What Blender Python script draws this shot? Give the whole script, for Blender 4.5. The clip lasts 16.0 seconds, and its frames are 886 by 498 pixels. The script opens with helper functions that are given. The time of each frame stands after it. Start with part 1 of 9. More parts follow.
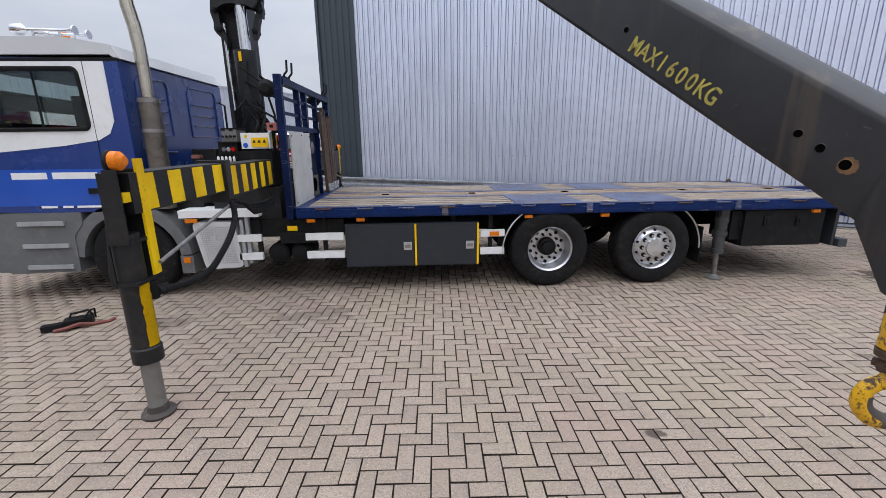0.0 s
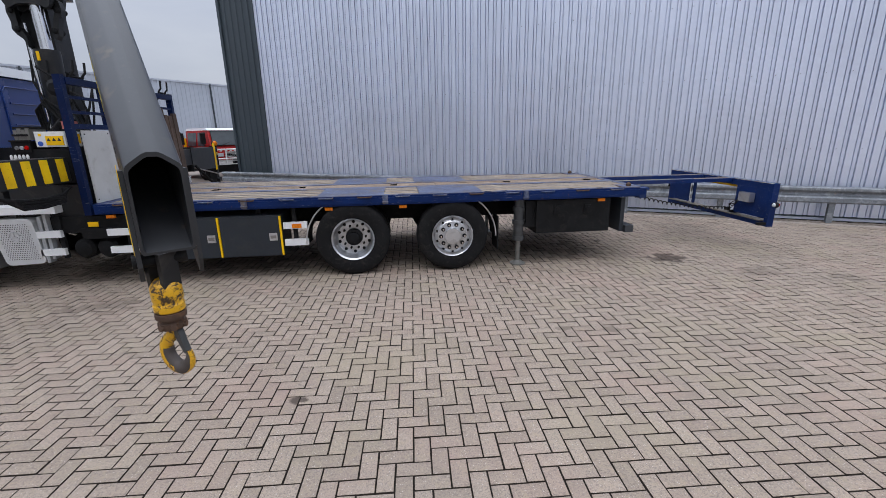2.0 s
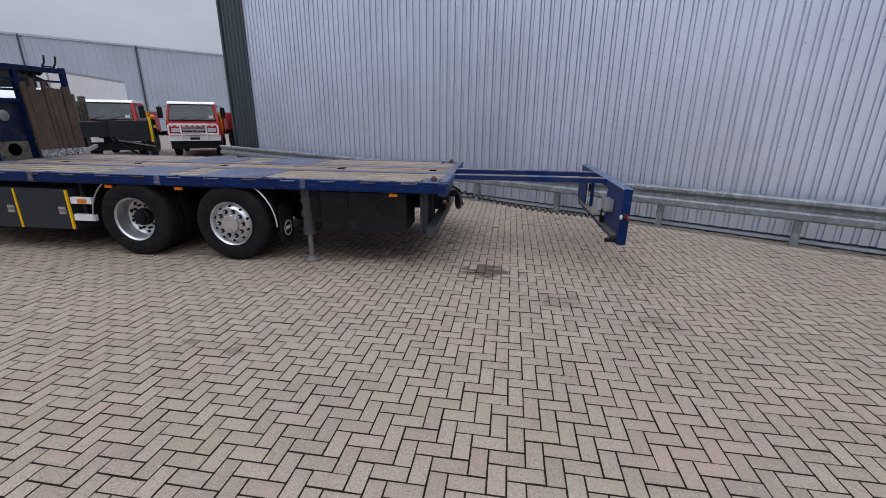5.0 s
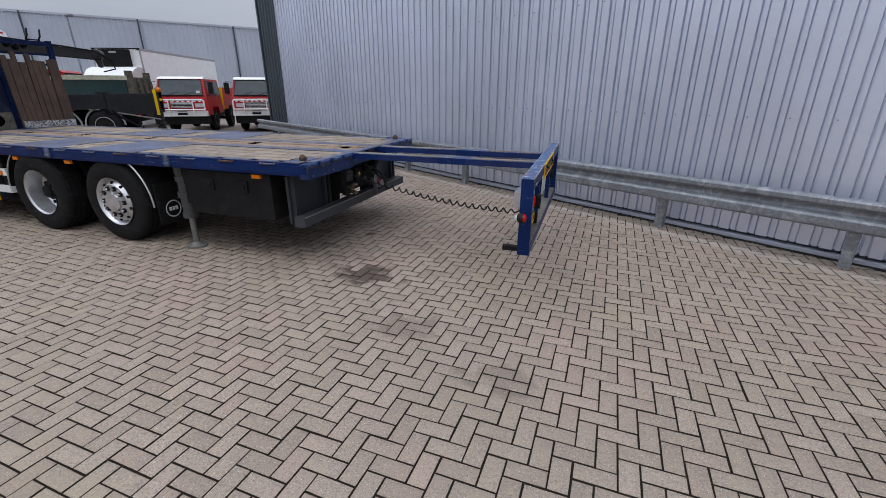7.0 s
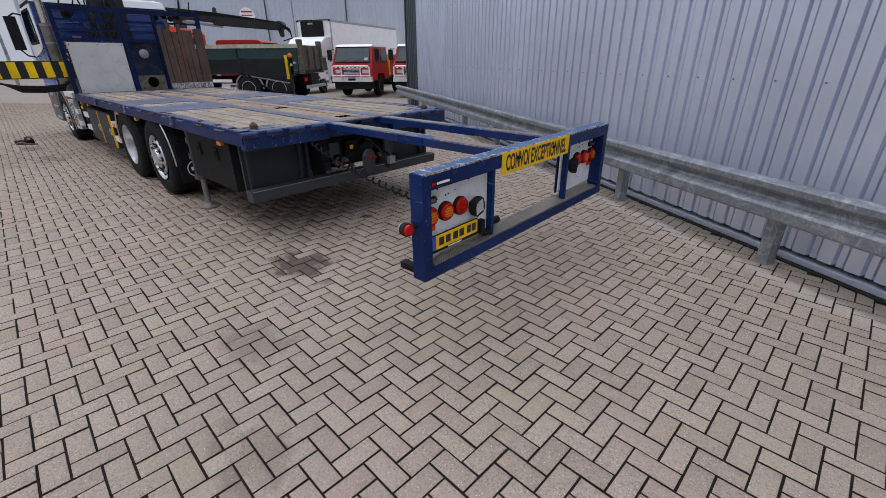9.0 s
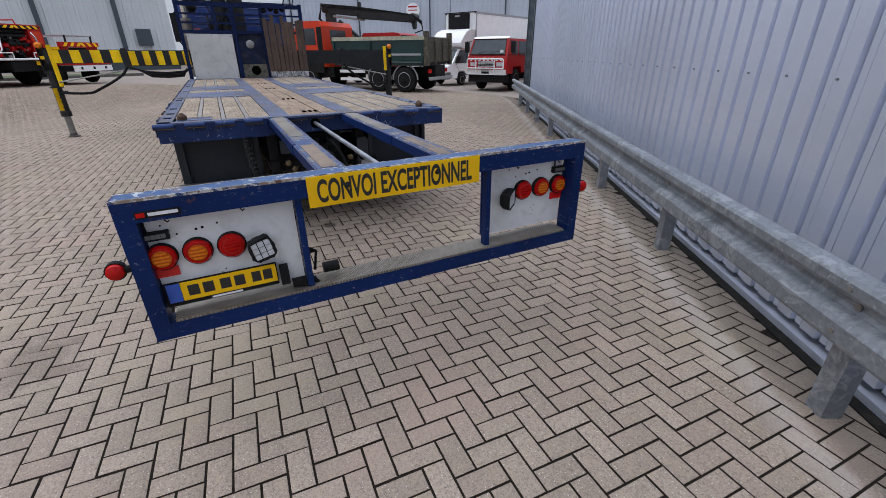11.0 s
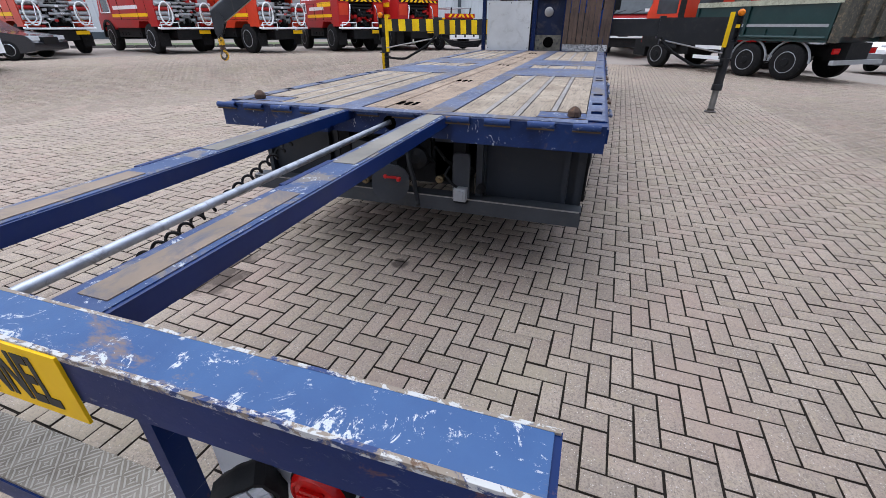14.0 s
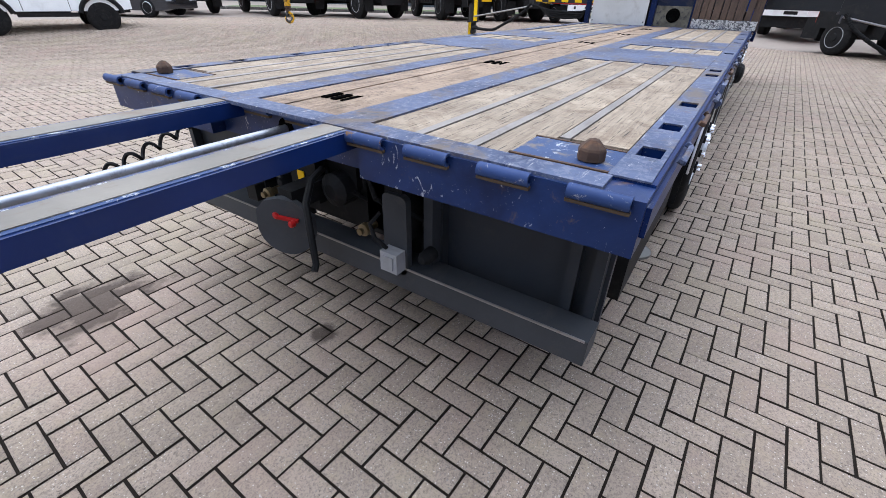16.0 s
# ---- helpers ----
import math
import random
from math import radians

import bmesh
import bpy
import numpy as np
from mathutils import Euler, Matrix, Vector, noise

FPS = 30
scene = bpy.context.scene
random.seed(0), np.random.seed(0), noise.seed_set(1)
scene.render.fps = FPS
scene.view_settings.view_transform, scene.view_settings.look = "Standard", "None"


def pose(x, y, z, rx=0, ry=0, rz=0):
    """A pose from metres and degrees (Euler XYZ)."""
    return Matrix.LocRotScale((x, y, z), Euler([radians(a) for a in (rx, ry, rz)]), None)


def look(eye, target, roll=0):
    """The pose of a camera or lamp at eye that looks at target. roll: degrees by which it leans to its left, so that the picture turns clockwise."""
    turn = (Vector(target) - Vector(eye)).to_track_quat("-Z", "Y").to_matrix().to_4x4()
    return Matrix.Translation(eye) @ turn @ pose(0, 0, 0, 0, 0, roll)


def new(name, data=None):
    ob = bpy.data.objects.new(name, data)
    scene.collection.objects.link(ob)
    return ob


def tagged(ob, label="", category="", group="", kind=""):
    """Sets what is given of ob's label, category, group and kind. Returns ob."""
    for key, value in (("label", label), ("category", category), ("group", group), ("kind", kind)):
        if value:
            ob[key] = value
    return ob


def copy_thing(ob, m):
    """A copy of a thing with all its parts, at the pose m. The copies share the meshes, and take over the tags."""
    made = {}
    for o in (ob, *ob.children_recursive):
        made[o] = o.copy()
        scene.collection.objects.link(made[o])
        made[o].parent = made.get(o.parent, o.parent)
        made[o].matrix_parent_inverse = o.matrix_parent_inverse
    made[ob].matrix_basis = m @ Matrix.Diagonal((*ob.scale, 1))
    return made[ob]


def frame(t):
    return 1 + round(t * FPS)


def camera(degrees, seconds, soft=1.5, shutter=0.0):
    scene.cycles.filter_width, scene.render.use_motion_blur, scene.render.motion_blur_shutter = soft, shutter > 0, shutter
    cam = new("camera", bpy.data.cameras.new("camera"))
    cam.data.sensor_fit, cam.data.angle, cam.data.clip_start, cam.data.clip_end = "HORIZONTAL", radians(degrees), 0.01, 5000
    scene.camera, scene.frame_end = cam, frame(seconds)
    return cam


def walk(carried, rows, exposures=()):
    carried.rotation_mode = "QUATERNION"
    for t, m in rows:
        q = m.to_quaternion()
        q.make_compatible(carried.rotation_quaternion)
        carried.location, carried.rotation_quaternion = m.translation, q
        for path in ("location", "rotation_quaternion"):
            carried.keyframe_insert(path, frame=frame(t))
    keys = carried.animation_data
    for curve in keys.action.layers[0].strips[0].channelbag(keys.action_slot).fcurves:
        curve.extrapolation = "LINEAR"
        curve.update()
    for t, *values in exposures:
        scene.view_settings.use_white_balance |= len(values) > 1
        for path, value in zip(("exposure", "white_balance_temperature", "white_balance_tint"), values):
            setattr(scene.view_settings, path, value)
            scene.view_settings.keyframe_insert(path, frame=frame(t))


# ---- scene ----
cam = camera(92.8, 16.0, 0.6)
PATH = [
    (0, (0.224, 0.469, 1.841), (0.324, 2.405, 1.349), -0.6),
    (0.5, (0.639, 0.14, 1.823), (0.774, 2.069, 1.313), -0.9),
    (1, (1.147, -0.028, 1.809), (1.335, 1.896, 1.293), -0.8),
    (1.5, (1.761, -0.049, 1.823), (1.97, 1.873, 1.31), -1.0),
    (2, (2.484, -0.04, 1.845), (2.687, 1.88, 1.324), -1.0),
    (2.5, (3.241, 0.041, 1.865), (3.38, 1.967, 1.343), -0.9),
    (3, (3.988, 0.072, 1.895), (4.012, 2.001, 1.368), -0.7),
    (3.5, (4.674, 0.165, 1.866), (4.68, 2.095, 1.34), 0.1),
    (4, (5.355, 0.264, 1.839), (5.265, 2.19, 1.307), 0.2),
    (4.5, (5.921, 0.425, 1.857), (5.724, 2.328, 1.275), 0.4),
    (5, (6.525, 0.698, 1.84), (6.307, 2.593, 1.239), 0.6),
    (7.5, (8.854, 2.683, 1.711), (8.09, 4.374, 0.965), -0.1),
    (8, (9.166, 3.12, 1.699), (8.242, 4.708, 0.908), -0.2),
    (10.5, (10.046, 5.6, 1.575), (8.487, 6.547, 0.754), -0.4),
    (11, (10.035, 6.083, 1.585), (8.413, 6.896, 0.743), -0.2),
    (11.5, (9.986, 6.524, 1.562), (8.282, 7.094, 0.683), 0.5),
    (12, (9.772, 6.895, 1.561), (8.032, 7.333, 0.677), 0.2),
    (12.5, (9.489, 7.225, 1.548), (7.702, 7.369, 0.661), -0.8),
    (13, (9.169, 7.533, 1.562), (7.387, 7.373, 0.669), -0.6),
    (13.5, (8.775, 7.77, 1.564), (7.025, 7.474, 0.641), -0.2),
    (14, (8.384, 7.998, 1.544), (6.708, 7.437, 0.607), -0.0),
    (14.5, (7.982, 8.089, 1.476), (6.367, 7.403, 0.516), 1.3),
    (15, (7.607, 8.107, 1.446), (6.048, 7.337, 0.456), 1.2),
    (15.5, (7.27, 8.137, 1.432), (5.79, 7.254, 0.417), 1.7),
    (16, (6.936, 8.188, 1.454), (5.501, 7.255, 0.42), 1.4),
]
EXPOSURES = [(0.0, 0.7, 6450, 10), (1.5, 0.58, 6300, 10), (3.0, 0.45, 6280, 10), (5.0, 0.33, 6300, 10), (8.0, 0.38, 6350, 10), (11.0, 0.49, 6300, 10), (11.5, 0.64, 6270, 10), (12.5, 0.81, 6200, 10), (13.5, 0.91, 6150, 10), (14.5, 1.03, 6100, 9), (16.0, 1.22, 6100, 9)]
walk(cam, [(t, look(eye, target, roll)) for t, eye, target, roll in PATH], EXPOSURES)

# ---- light ----
world = bpy.data.worlds.new("overcast_sky")
scene.world = world
world.use_nodes = True
wn, wl = world.node_tree.nodes, world.node_tree.links
wn.clear()
w_out = wn.new("ShaderNodeOutputWorld")
w_bg = wn.new("ShaderNodeBackground")
w_sky = wn.new("ShaderNodeTexSky")
w_sky.sky_type = "NISHITA"
w_sky.sun_disc = False
w_sky.sun_elevation = radians(52)
w_sky.sun_rotation = radians(150)
w_sky.dust_density = 4.0
w_tc = wn.new("ShaderNodeTexCoord")
w_map = wn.new("ShaderNodeMapping")
w_map.inputs["Scale"].default_value = (1.0, 1.0, 3.2)
w_noise = wn.new("ShaderNodeTexNoise")
w_noise.inputs["Scale"].default_value = 2.2
w_noise.inputs["Detail"].default_value = 7
w_noise.inputs["Roughness"].default_value = 0.55
w_ramp = wn.new("ShaderNodeValToRGB")
w_ramp.color_ramp.elements[0].position = 0.3
w_ramp.color_ramp.elements[0].color = (10.6, 11.4, 13.4, 1)
w_ramp.color_ramp.elements[1].position = 0.72
w_ramp.color_ramp.elements[1].color = (13.6, 14.2, 15.6, 1)
w_mix = wn.new("ShaderNodeMix")
w_mix.data_type = "RGBA"
w_mix.inputs["Factor"].default_value = 0.86
wl.new(w_tc.outputs["Generated"], w_map.inputs["Vector"])
wl.new(w_map.outputs["Vector"], w_noise.inputs["Vector"])
wl.new(w_noise.outputs["Fac"], w_ramp.inputs["Fac"])
wl.new(w_sky.outputs["Color"], w_mix.inputs["A"])
wl.new(w_ramp.outputs["Color"], w_mix.inputs["B"])
# an overcast sky is three times as bright overhead as at the horizon
w_sep = wn.new("ShaderNodeSeparateXYZ")
w_up = wn.new("ShaderNodeMapRange")
w_up.inputs["To Min"].default_value = 0.031
w_up.inputs["To Max"].default_value = 0.142
wl.new(w_tc.outputs["Generated"], w_sep.inputs[0])
w_pow = wn.new("ShaderNodeMath")
w_pow.operation = "POWER"
w_pow.use_clamp = True
w_pow.inputs[1].default_value = 2.0
w_max = wn.new("ShaderNodeMath")
w_max.operation = "MAXIMUM"
w_max.inputs[1].default_value = 0.0
wl.new(w_sep.outputs["Z"], w_max.inputs[0])
wl.new(w_max.outputs[0], w_pow.inputs[0])
wl.new(w_pow.outputs[0], w_up.inputs["Value"])
wl.new(w_mix.outputs["Result"], w_bg.inputs["Color"])
wl.new(w_up.outputs["Result"], w_bg.inputs["Strength"])
wl.new(w_bg.outputs["Background"], w_out.inputs["Surface"])

sun_data = bpy.data.lights.new("sun", "SUN")
sun_data.energy = 0.3
sun_data.angle = radians(30)
sun_data.color = (1.0, 0.97, 0.92)
sun = new("sun", sun_data)
sun.matrix_world = look((0, 0, 30), (9, 12, -4))

# ---- materials ----


def nodes_of(name):
    m = bpy.data.materials.new(name)
    m.use_nodes = True
    nt = m.node_tree
    return m, nt.nodes, nt.links, nt.nodes["Principled BSDF"]


def tex(n, l, kind, scale, detail=4.0, rough=0.55, vec=None, distortion=0.0):
    t = n.new("ShaderNodeTex" + kind)
    t.inputs["Scale"].default_value = scale
    if kind == "Noise":
        t.inputs["Detail"].default_value = detail
        t.inputs["Roughness"].default_value = rough
        t.inputs["Distortion"].default_value = distortion
    if vec is not None:
        l.new(vec, t.inputs["Vector"])
    return t


def ramp(n, l, src, p0, p1, c0=(0, 0, 0, 1), c1=(1, 1, 1, 1)):
    r = n.new("ShaderNodeValToRGB")
    r.color_ramp.elements[0].position, r.color_ramp.elements[1].position = p0, p1
    r.color_ramp.elements[0].color, r.color_ramp.elements[1].color = c0, c1
    l.new(src, r.inputs["Fac"])
    return r.outputs["Color"]


def mix(n, l, fac, a, b, mode="MIX"):
    x = n.new("ShaderNodeMix")
    x.data_type = "RGBA"
    x.blend_type = mode
    for key, v in (("Factor", fac), ("A", a), ("B", b)):
        sock = x.inputs[key]
        if isinstance(v, (int, float)):
            sock.default_value = v if key == "Factor" else (v, v, v, 1)
        elif isinstance(v, tuple):
            sock.default_value = (*v[:3], 1)
        else:
            l.new(v, sock)
    return x.outputs["Result"]


def maths(n, l, op, a, b=0.0):
    x = n.new("ShaderNodeMath")
    x.operation = op
    for i, v in enumerate((a, b)):
        if isinstance(v, (int, float)):
            x.inputs[i].default_value = v
        else:
            l.new(v, x.inputs[i])
    return x.outputs[0]


def bump(n, l, bsdf, height, strength=0.2, distance=0.01):
    b = n.new("ShaderNodeBump")
    b.inputs["Strength"].default_value = strength
    b.inputs["Distance"].default_value = distance
    l.new(height, b.inputs["Height"])
    l.new(b.outputs["Normal"], bsdf.inputs["Normal"])


def coords(n, l, scale=(1, 1, 1), kind="Object"):
    tc = n.new("ShaderNodeTexCoord")
    mp = n.new("ShaderNodeMapping")
    mp.inputs["Scale"].default_value = scale
    l.new(tc.outputs[kind], mp.inputs["Vector"])
    return mp.outputs["Vector"]


def plain(name, color, rough=0.5, metal=0.0, vary=0.18, scale=3.0, dirt=None, dirt_amount=0.35, bumpy=0.06, coat=0.0, fine=60.0, spec=0.5):
    """A painted, plastic or metal surface: broad tone shift, fine grain, dirt or wear patches, fine relief."""
    m, n, l, b = nodes_of(name)
    v = coords(n, l)
    big = tex(n, l, "Noise", scale, 5, 0.6, v)
    small = tex(n, l, "Noise", fine, 3, 0.6, v)
    dark = tuple(c * (1 - vary) for c in color)
    light = tuple(min(1, c * (1 + vary)) for c in color)
    c = mix(n, l, ramp(n, l, big.outputs["Fac"], 0.3, 0.7), dark, light)
    c = mix(n, l, maths(n, l, "MULTIPLY", small.outputs["Fac"], 0.22), c, tuple(x * 0.75 for x in color))
    if dirt:
        d = tex(n, l, "Noise", scale * 2.3, 8, 0.7, v, 0.6)
        c = mix(n, l, maths(n, l, "MULTIPLY", ramp(n, l, d.outputs["Fac"], 0.52, 0.68), dirt_amount), c, dirt)
    l.new(c, b.inputs["Base Color"])
    b.inputs["Metallic"].default_value = metal
    r = maths(n, l, "ADD", rough - 0.08, maths(n, l, "MULTIPLY", big.outputs["Fac"], 0.18))
    l.new(r, b.inputs["Roughness"])
    b.inputs["Coat Weight"].default_value = coat
    b.inputs["Specular IOR Level"].default_value = spec
    bump(n, l, b, small.outputs["Fac"], bumpy, 0.004)
    return m


def worn_paint(name, color, chip=(0.3, 0.31, 0.32), rust=(0.2, 0.085, 0.03), amount=0.5, rough=0.42, f=1.0):
    """Paint with scratches along it, chipped patches and rust."""
    m, n, l, b = nodes_of(name)
    v = coords(n, l)
    big = tex(n, l, "Noise", 2.0, 6, 0.6, v)
    c = mix(n, l, ramp(n, l, big.outputs["Fac"], 0.32, 0.7), tuple(x * 0.72 for x in color), tuple(min(1, x * 1.25) for x in color))
    scr = tex(n, l, "Noise", 9.0 * f, 8, 0.75, coords(n, l, (0.6, 3.0, 6.0) if f == 1.0 else (1, 1, 1)), 0.4)
    c = mix(n, l, maths(n, l, "MULTIPLY", ramp(n, l, scr.outputs["Fac"], 0.6, 0.66), amount), c, chip)
    spots = tex(n, l, "Noise", 24.0 * f, 6, 0.7, v, 0.3)
    gate = tex(n, l, "Noise", 1.7 * f, 3, 0.6, v)
    s = maths(n, l, "MULTIPLY", ramp(n, l, spots.outputs["Fac"], 0.6, 0.68), ramp(n, l, gate.outputs["Fac"], 0.5, 0.62))
    c = mix(n, l, maths(n, l, "MULTIPLY", s, amount), c, rust)
    l.new(c, b.inputs["Base Color"])
    l.new(maths(n, l, "ADD", rough - 0.1, maths(n, l, "MULTIPLY", scr.outputs["Fac"], 0.25)), b.inputs["Roughness"])
    b.inputs["Specular IOR Level"].default_value = 0.14
    bump(n, l, b, spots.outputs["Fac"], 0.12, 0.003)
    return m


def mottled():
    """White paint flaking off black steel in small spots."""
    m, n, l, b = nodes_of("flaking_white_paint")
    v = coords(n, l)
    spots = tex(n, l, "Noise", 42.0, 5, 0.65, v, 1.0)
    big = tex(n, l, "Noise", 4.0, 3, 0.6, v)
    c = mix(n, l, ramp(n, l, spots.outputs["Fac"], 0.47, 0.52), (0.02, 0.022, 0.03), (0.5, 0.5, 0.49))
    c = mix(n, l, maths(n, l, "MULTIPLY", ramp(n, l, big.outputs["Fac"], 0.5, 0.65), 0.5), c, (0.05, 0.07, 0.13))
    l.new(c, b.inputs["Base Color"])
    b.inputs["Roughness"].default_value = 0.6
    bump(n, l, b, spots.outputs["Fac"], 0.2, 0.003)
    return m


def battered_blue():
    """Blue paint knocked about: white scuffs, bare streaks and yellow-brown rust."""
    m, n, l, b = nodes_of("battered_blue_paint")
    v = coords(n, l)
    big = tex(n, l, "Noise", 3.2, 6, 0.65, v, 0.5)
    c = mix(n, l, ramp(n, l, big.outputs["Fac"], 0.36, 0.64), (0.0032, 0.0125, 0.058), (0.009, 0.03, 0.118))
    rust = tex(n, l, "Noise", 5.5, 8, 0.7, coords(n, l, (1, 1, 0.8)), 0.7)
    c = mix(n, l, maths(n, l, "MULTIPLY", ramp(n, l, rust.outputs["Fac"], 0.6, 0.7), 0.7), c, (0.17, 0.1, 0.045))
    scuff = tex(n, l, "Noise", 15.0, 9, 0.72, coords(n, l, (1, 1.4, 0.7)), 1.6)
    c = mix(n, l, ramp(n, l, scuff.outputs["Fac"], 0.625, 0.65), c, (0.45, 0.47, 0.5))
    tiny = tex(n, l, "Noise", 85.0, 5, 0.75, v)
    c = mix(n, l, maths(n, l, "MULTIPLY", ramp(n, l, tiny.outputs["Fac"], 0.64, 0.69), 0.7), c, (0.3, 0.3, 0.31))
    l.new(c, b.inputs["Base Color"])
    l.new(maths(n, l, "ADD", 0.28, maths(n, l, "MULTIPLY", rust.outputs["Fac"], 0.3)), b.inputs["Roughness"])
    b.inputs["Specular IOR Level"].default_value = 0.35
    bump(n, l, b, scuff.outputs["Fac"], 0.12, 0.004)
    return m


def flaking_yellow():
    """Thick yellow paint knocked off down to brown, greasy steel."""
    m, n, l, b = nodes_of("flaking_yellow_paint")
    v = coords(n, l)
    tone = tex(n, l, "Noise", 12.0, 5, 0.6, v)
    c = mix(n, l, tone.outputs["Fac"], (0.5, 0.25, 0.006), (0.86, 0.49, 0.01))
    flakes = tex(n, l, "Noise", 26.0, 9, 0.74, v, 0.35)
    edge = ramp(n, l, flakes.outputs["Fac"], 0.535, 0.575)
    c = mix(n, l, edge, c, (0.06, 0.034, 0.016))
    nick = tex(n, l, "Noise", 70.0, 5, 0.7, v, 0.4)
    c = mix(n, l, maths(n, l, "MULTIPLY", ramp(n, l, nick.outputs["Fac"], 0.57, 0.62), 0.8), c, (0.07, 0.042, 0.02))
    l.new(c, b.inputs["Base Color"])
    l.new(maths(n, l, "ADD", 0.32, maths(n, l, "MULTIPLY", edge, 0.25)), b.inputs["Roughness"])
    bump(n, l, b, edge, 0.35, -0.004)
    return m


def worn_sky_lit_top():
    """Blue paint trodden and scraped down to grey primer, with brown dirt in patches; sky gloss is in the base blue."""
    m, n, l, b = nodes_of("scuffed_sky_lit_blue")
    v = coords(n, l)
    big = tex(n, l, "Noise", 2.4, 7, 0.65, v, 0.5)
    c = mix(n, l, ramp(n, l, big.outputs["Fac"], 0.38, 0.62), (0.024, 0.037, 0.09), (0.08, 0.104, 0.185))
    fine = tex(n, l, "Noise", 34.0, 6, 0.75, v, 0.4)
    c = mix(n, l, maths(n, l, "MULTIPLY", ramp(n, l, fine.outputs["Fac"], 0.48, 0.6), 0.6), c, (0.2, 0.215, 0.27))
    scr = tex(n, l, "Noise", 11.0, 8, 0.8, coords(n, l, (0.7, 4.0, 4.0)), 0.6)
    c = mix(n, l, maths(n, l, "MULTIPLY", ramp(n, l, scr.outputs["Fac"], 0.58, 0.64), 0.85), c, (0.4, 0.4, 0.4))
    dirt = tex(n, l, "Noise", 4.2, 8, 0.72, v, 0.6)
    c = mix(n, l, maths(n, l, "MULTIPLY", ramp(n, l, dirt.outputs["Fac"], 0.5, 0.62), 0.8), c, (0.14, 0.105, 0.07))
    dark = tex(n, l, "Noise", 13.0, 6, 0.7, v)
    c = mix(n, l, maths(n, l, "MULTIPLY", ramp(n, l, dark.outputs["Fac"], 0.6, 0.68), 0.7), c, (0.02, 0.022, 0.03))
    rust = tex(n, l, "Noise", 7.0, 8, 0.72, v, 0.5)
    c = mix(n, l, maths(n, l, "MULTIPLY", ramp(n, l, rust.outputs["Fac"], 0.62, 0.67), 0.75), c, (0.2, 0.095, 0.035))
    l.new(c, b.inputs["Base Color"])
    l.new(maths(n, l, "ADD", 0.4, maths(n, l, "MULTIPLY", fine.outputs["Fac"], 0.3)), b.inputs["Roughness"])
    b.inputs["Specular IOR Level"].default_value = 0.3
    bump(n, l, b, fine.outputs["Fac"], 0.15, 0.003)
    return m


def chipped_top():
    """Blue paint on the frame's top, flaked to white primer and rust."""
    m, n, l, b = nodes_of("chipped_blue_paint")
    v = coords(n, l)
    big = tex(n, l, "Noise", 3.0, 7, 0.6, v, 0.4)
    c = mix(n, l, ramp(n, l, big.outputs["Fac"], 0.35, 0.65), (0.014, 0.038, 0.125), (0.045, 0.08, 0.18))
    grey = tex(n, l, "Noise", 5.0, 9, 0.72, coords(n, l, (1, 0.6, 1)), 0.6)
    c = mix(n, l, maths(n, l, "MULTIPLY", ramp(n, l, grey.outputs["Fac"], 0.51, 0.58), 0.85), c, (0.19, 0.155, 0.12))
    chips = tex(n, l, "Noise", 16.0, 10, 0.78, v, 0.5)
    c = mix(n, l, ramp(n, l, chips.outputs["Fac"], 0.57, 0.595), c, (0.42, 0.44, 0.46))
    tiny = tex(n, l, "Noise", 70.0, 6, 0.75, v)
    c = mix(n, l, maths(n, l, "MULTIPLY", ramp(n, l, tiny.outputs["Fac"], 0.63, 0.67), 0.8), c, (0.5, 0.51, 0.52))
    l.new(c, b.inputs["Base Color"])
    b.inputs["Roughness"].default_value = 0.5
    b.inputs["Specular IOR Level"].default_value = 0.3
    bump(n, l, b, chips.outputs["Fac"], 0.2, 0.003)
    return m


def frame_top_lit_paint():
    """Blue paint on a top face, brightened to hold the sky's gloss, with white chips and scratches and a few rusty
    scrapes.
    """
    m, n, l, b = nodes_of("sky_lit_chipped_blue")
    v = coords(n, l)
    big = tex(n, l, "Noise", 2.2, 6, 0.6, v, 0.4)
    c = mix(n, l, ramp(n, l, big.outputs["Fac"], 0.35, 0.65), (0.018, 0.064, 0.185), (0.04, 0.108, 0.25))
    rust = tex(n, l, "Noise", 4.0, 9, 0.72, coords(n, l, (1.5, 0.5, 1)), 0.6)
    c = mix(n, l, maths(n, l, "MULTIPLY", ramp(n, l, rust.outputs["Fac"], 0.57, 0.63), 0.8), c, (0.2, 0.13, 0.085))
    chips = tex(n, l, "Noise", 13.0, 10, 0.8, v, 0.7)
    c = mix(n, l, ramp(n, l, chips.outputs["Fac"], 0.567, 0.585), c, (0.5, 0.52, 0.53))
    tiny = tex(n, l, "Noise", 60.0, 6, 0.75, coords(n, l, (1, 0.5, 1)))
    c = mix(n, l, maths(n, l, "MULTIPLY", ramp(n, l, tiny.outputs["Fac"], 0.62, 0.66), 0.8), c, (0.5, 0.51, 0.52))
    l.new(c, b.inputs["Base Color"])
    b.inputs["Roughness"].default_value = 0.42
    b.inputs["Specular IOR Level"].default_value = 0.35
    bump(n, l, b, chips.outputs["Fac"], 0.2, 0.003)
    return m


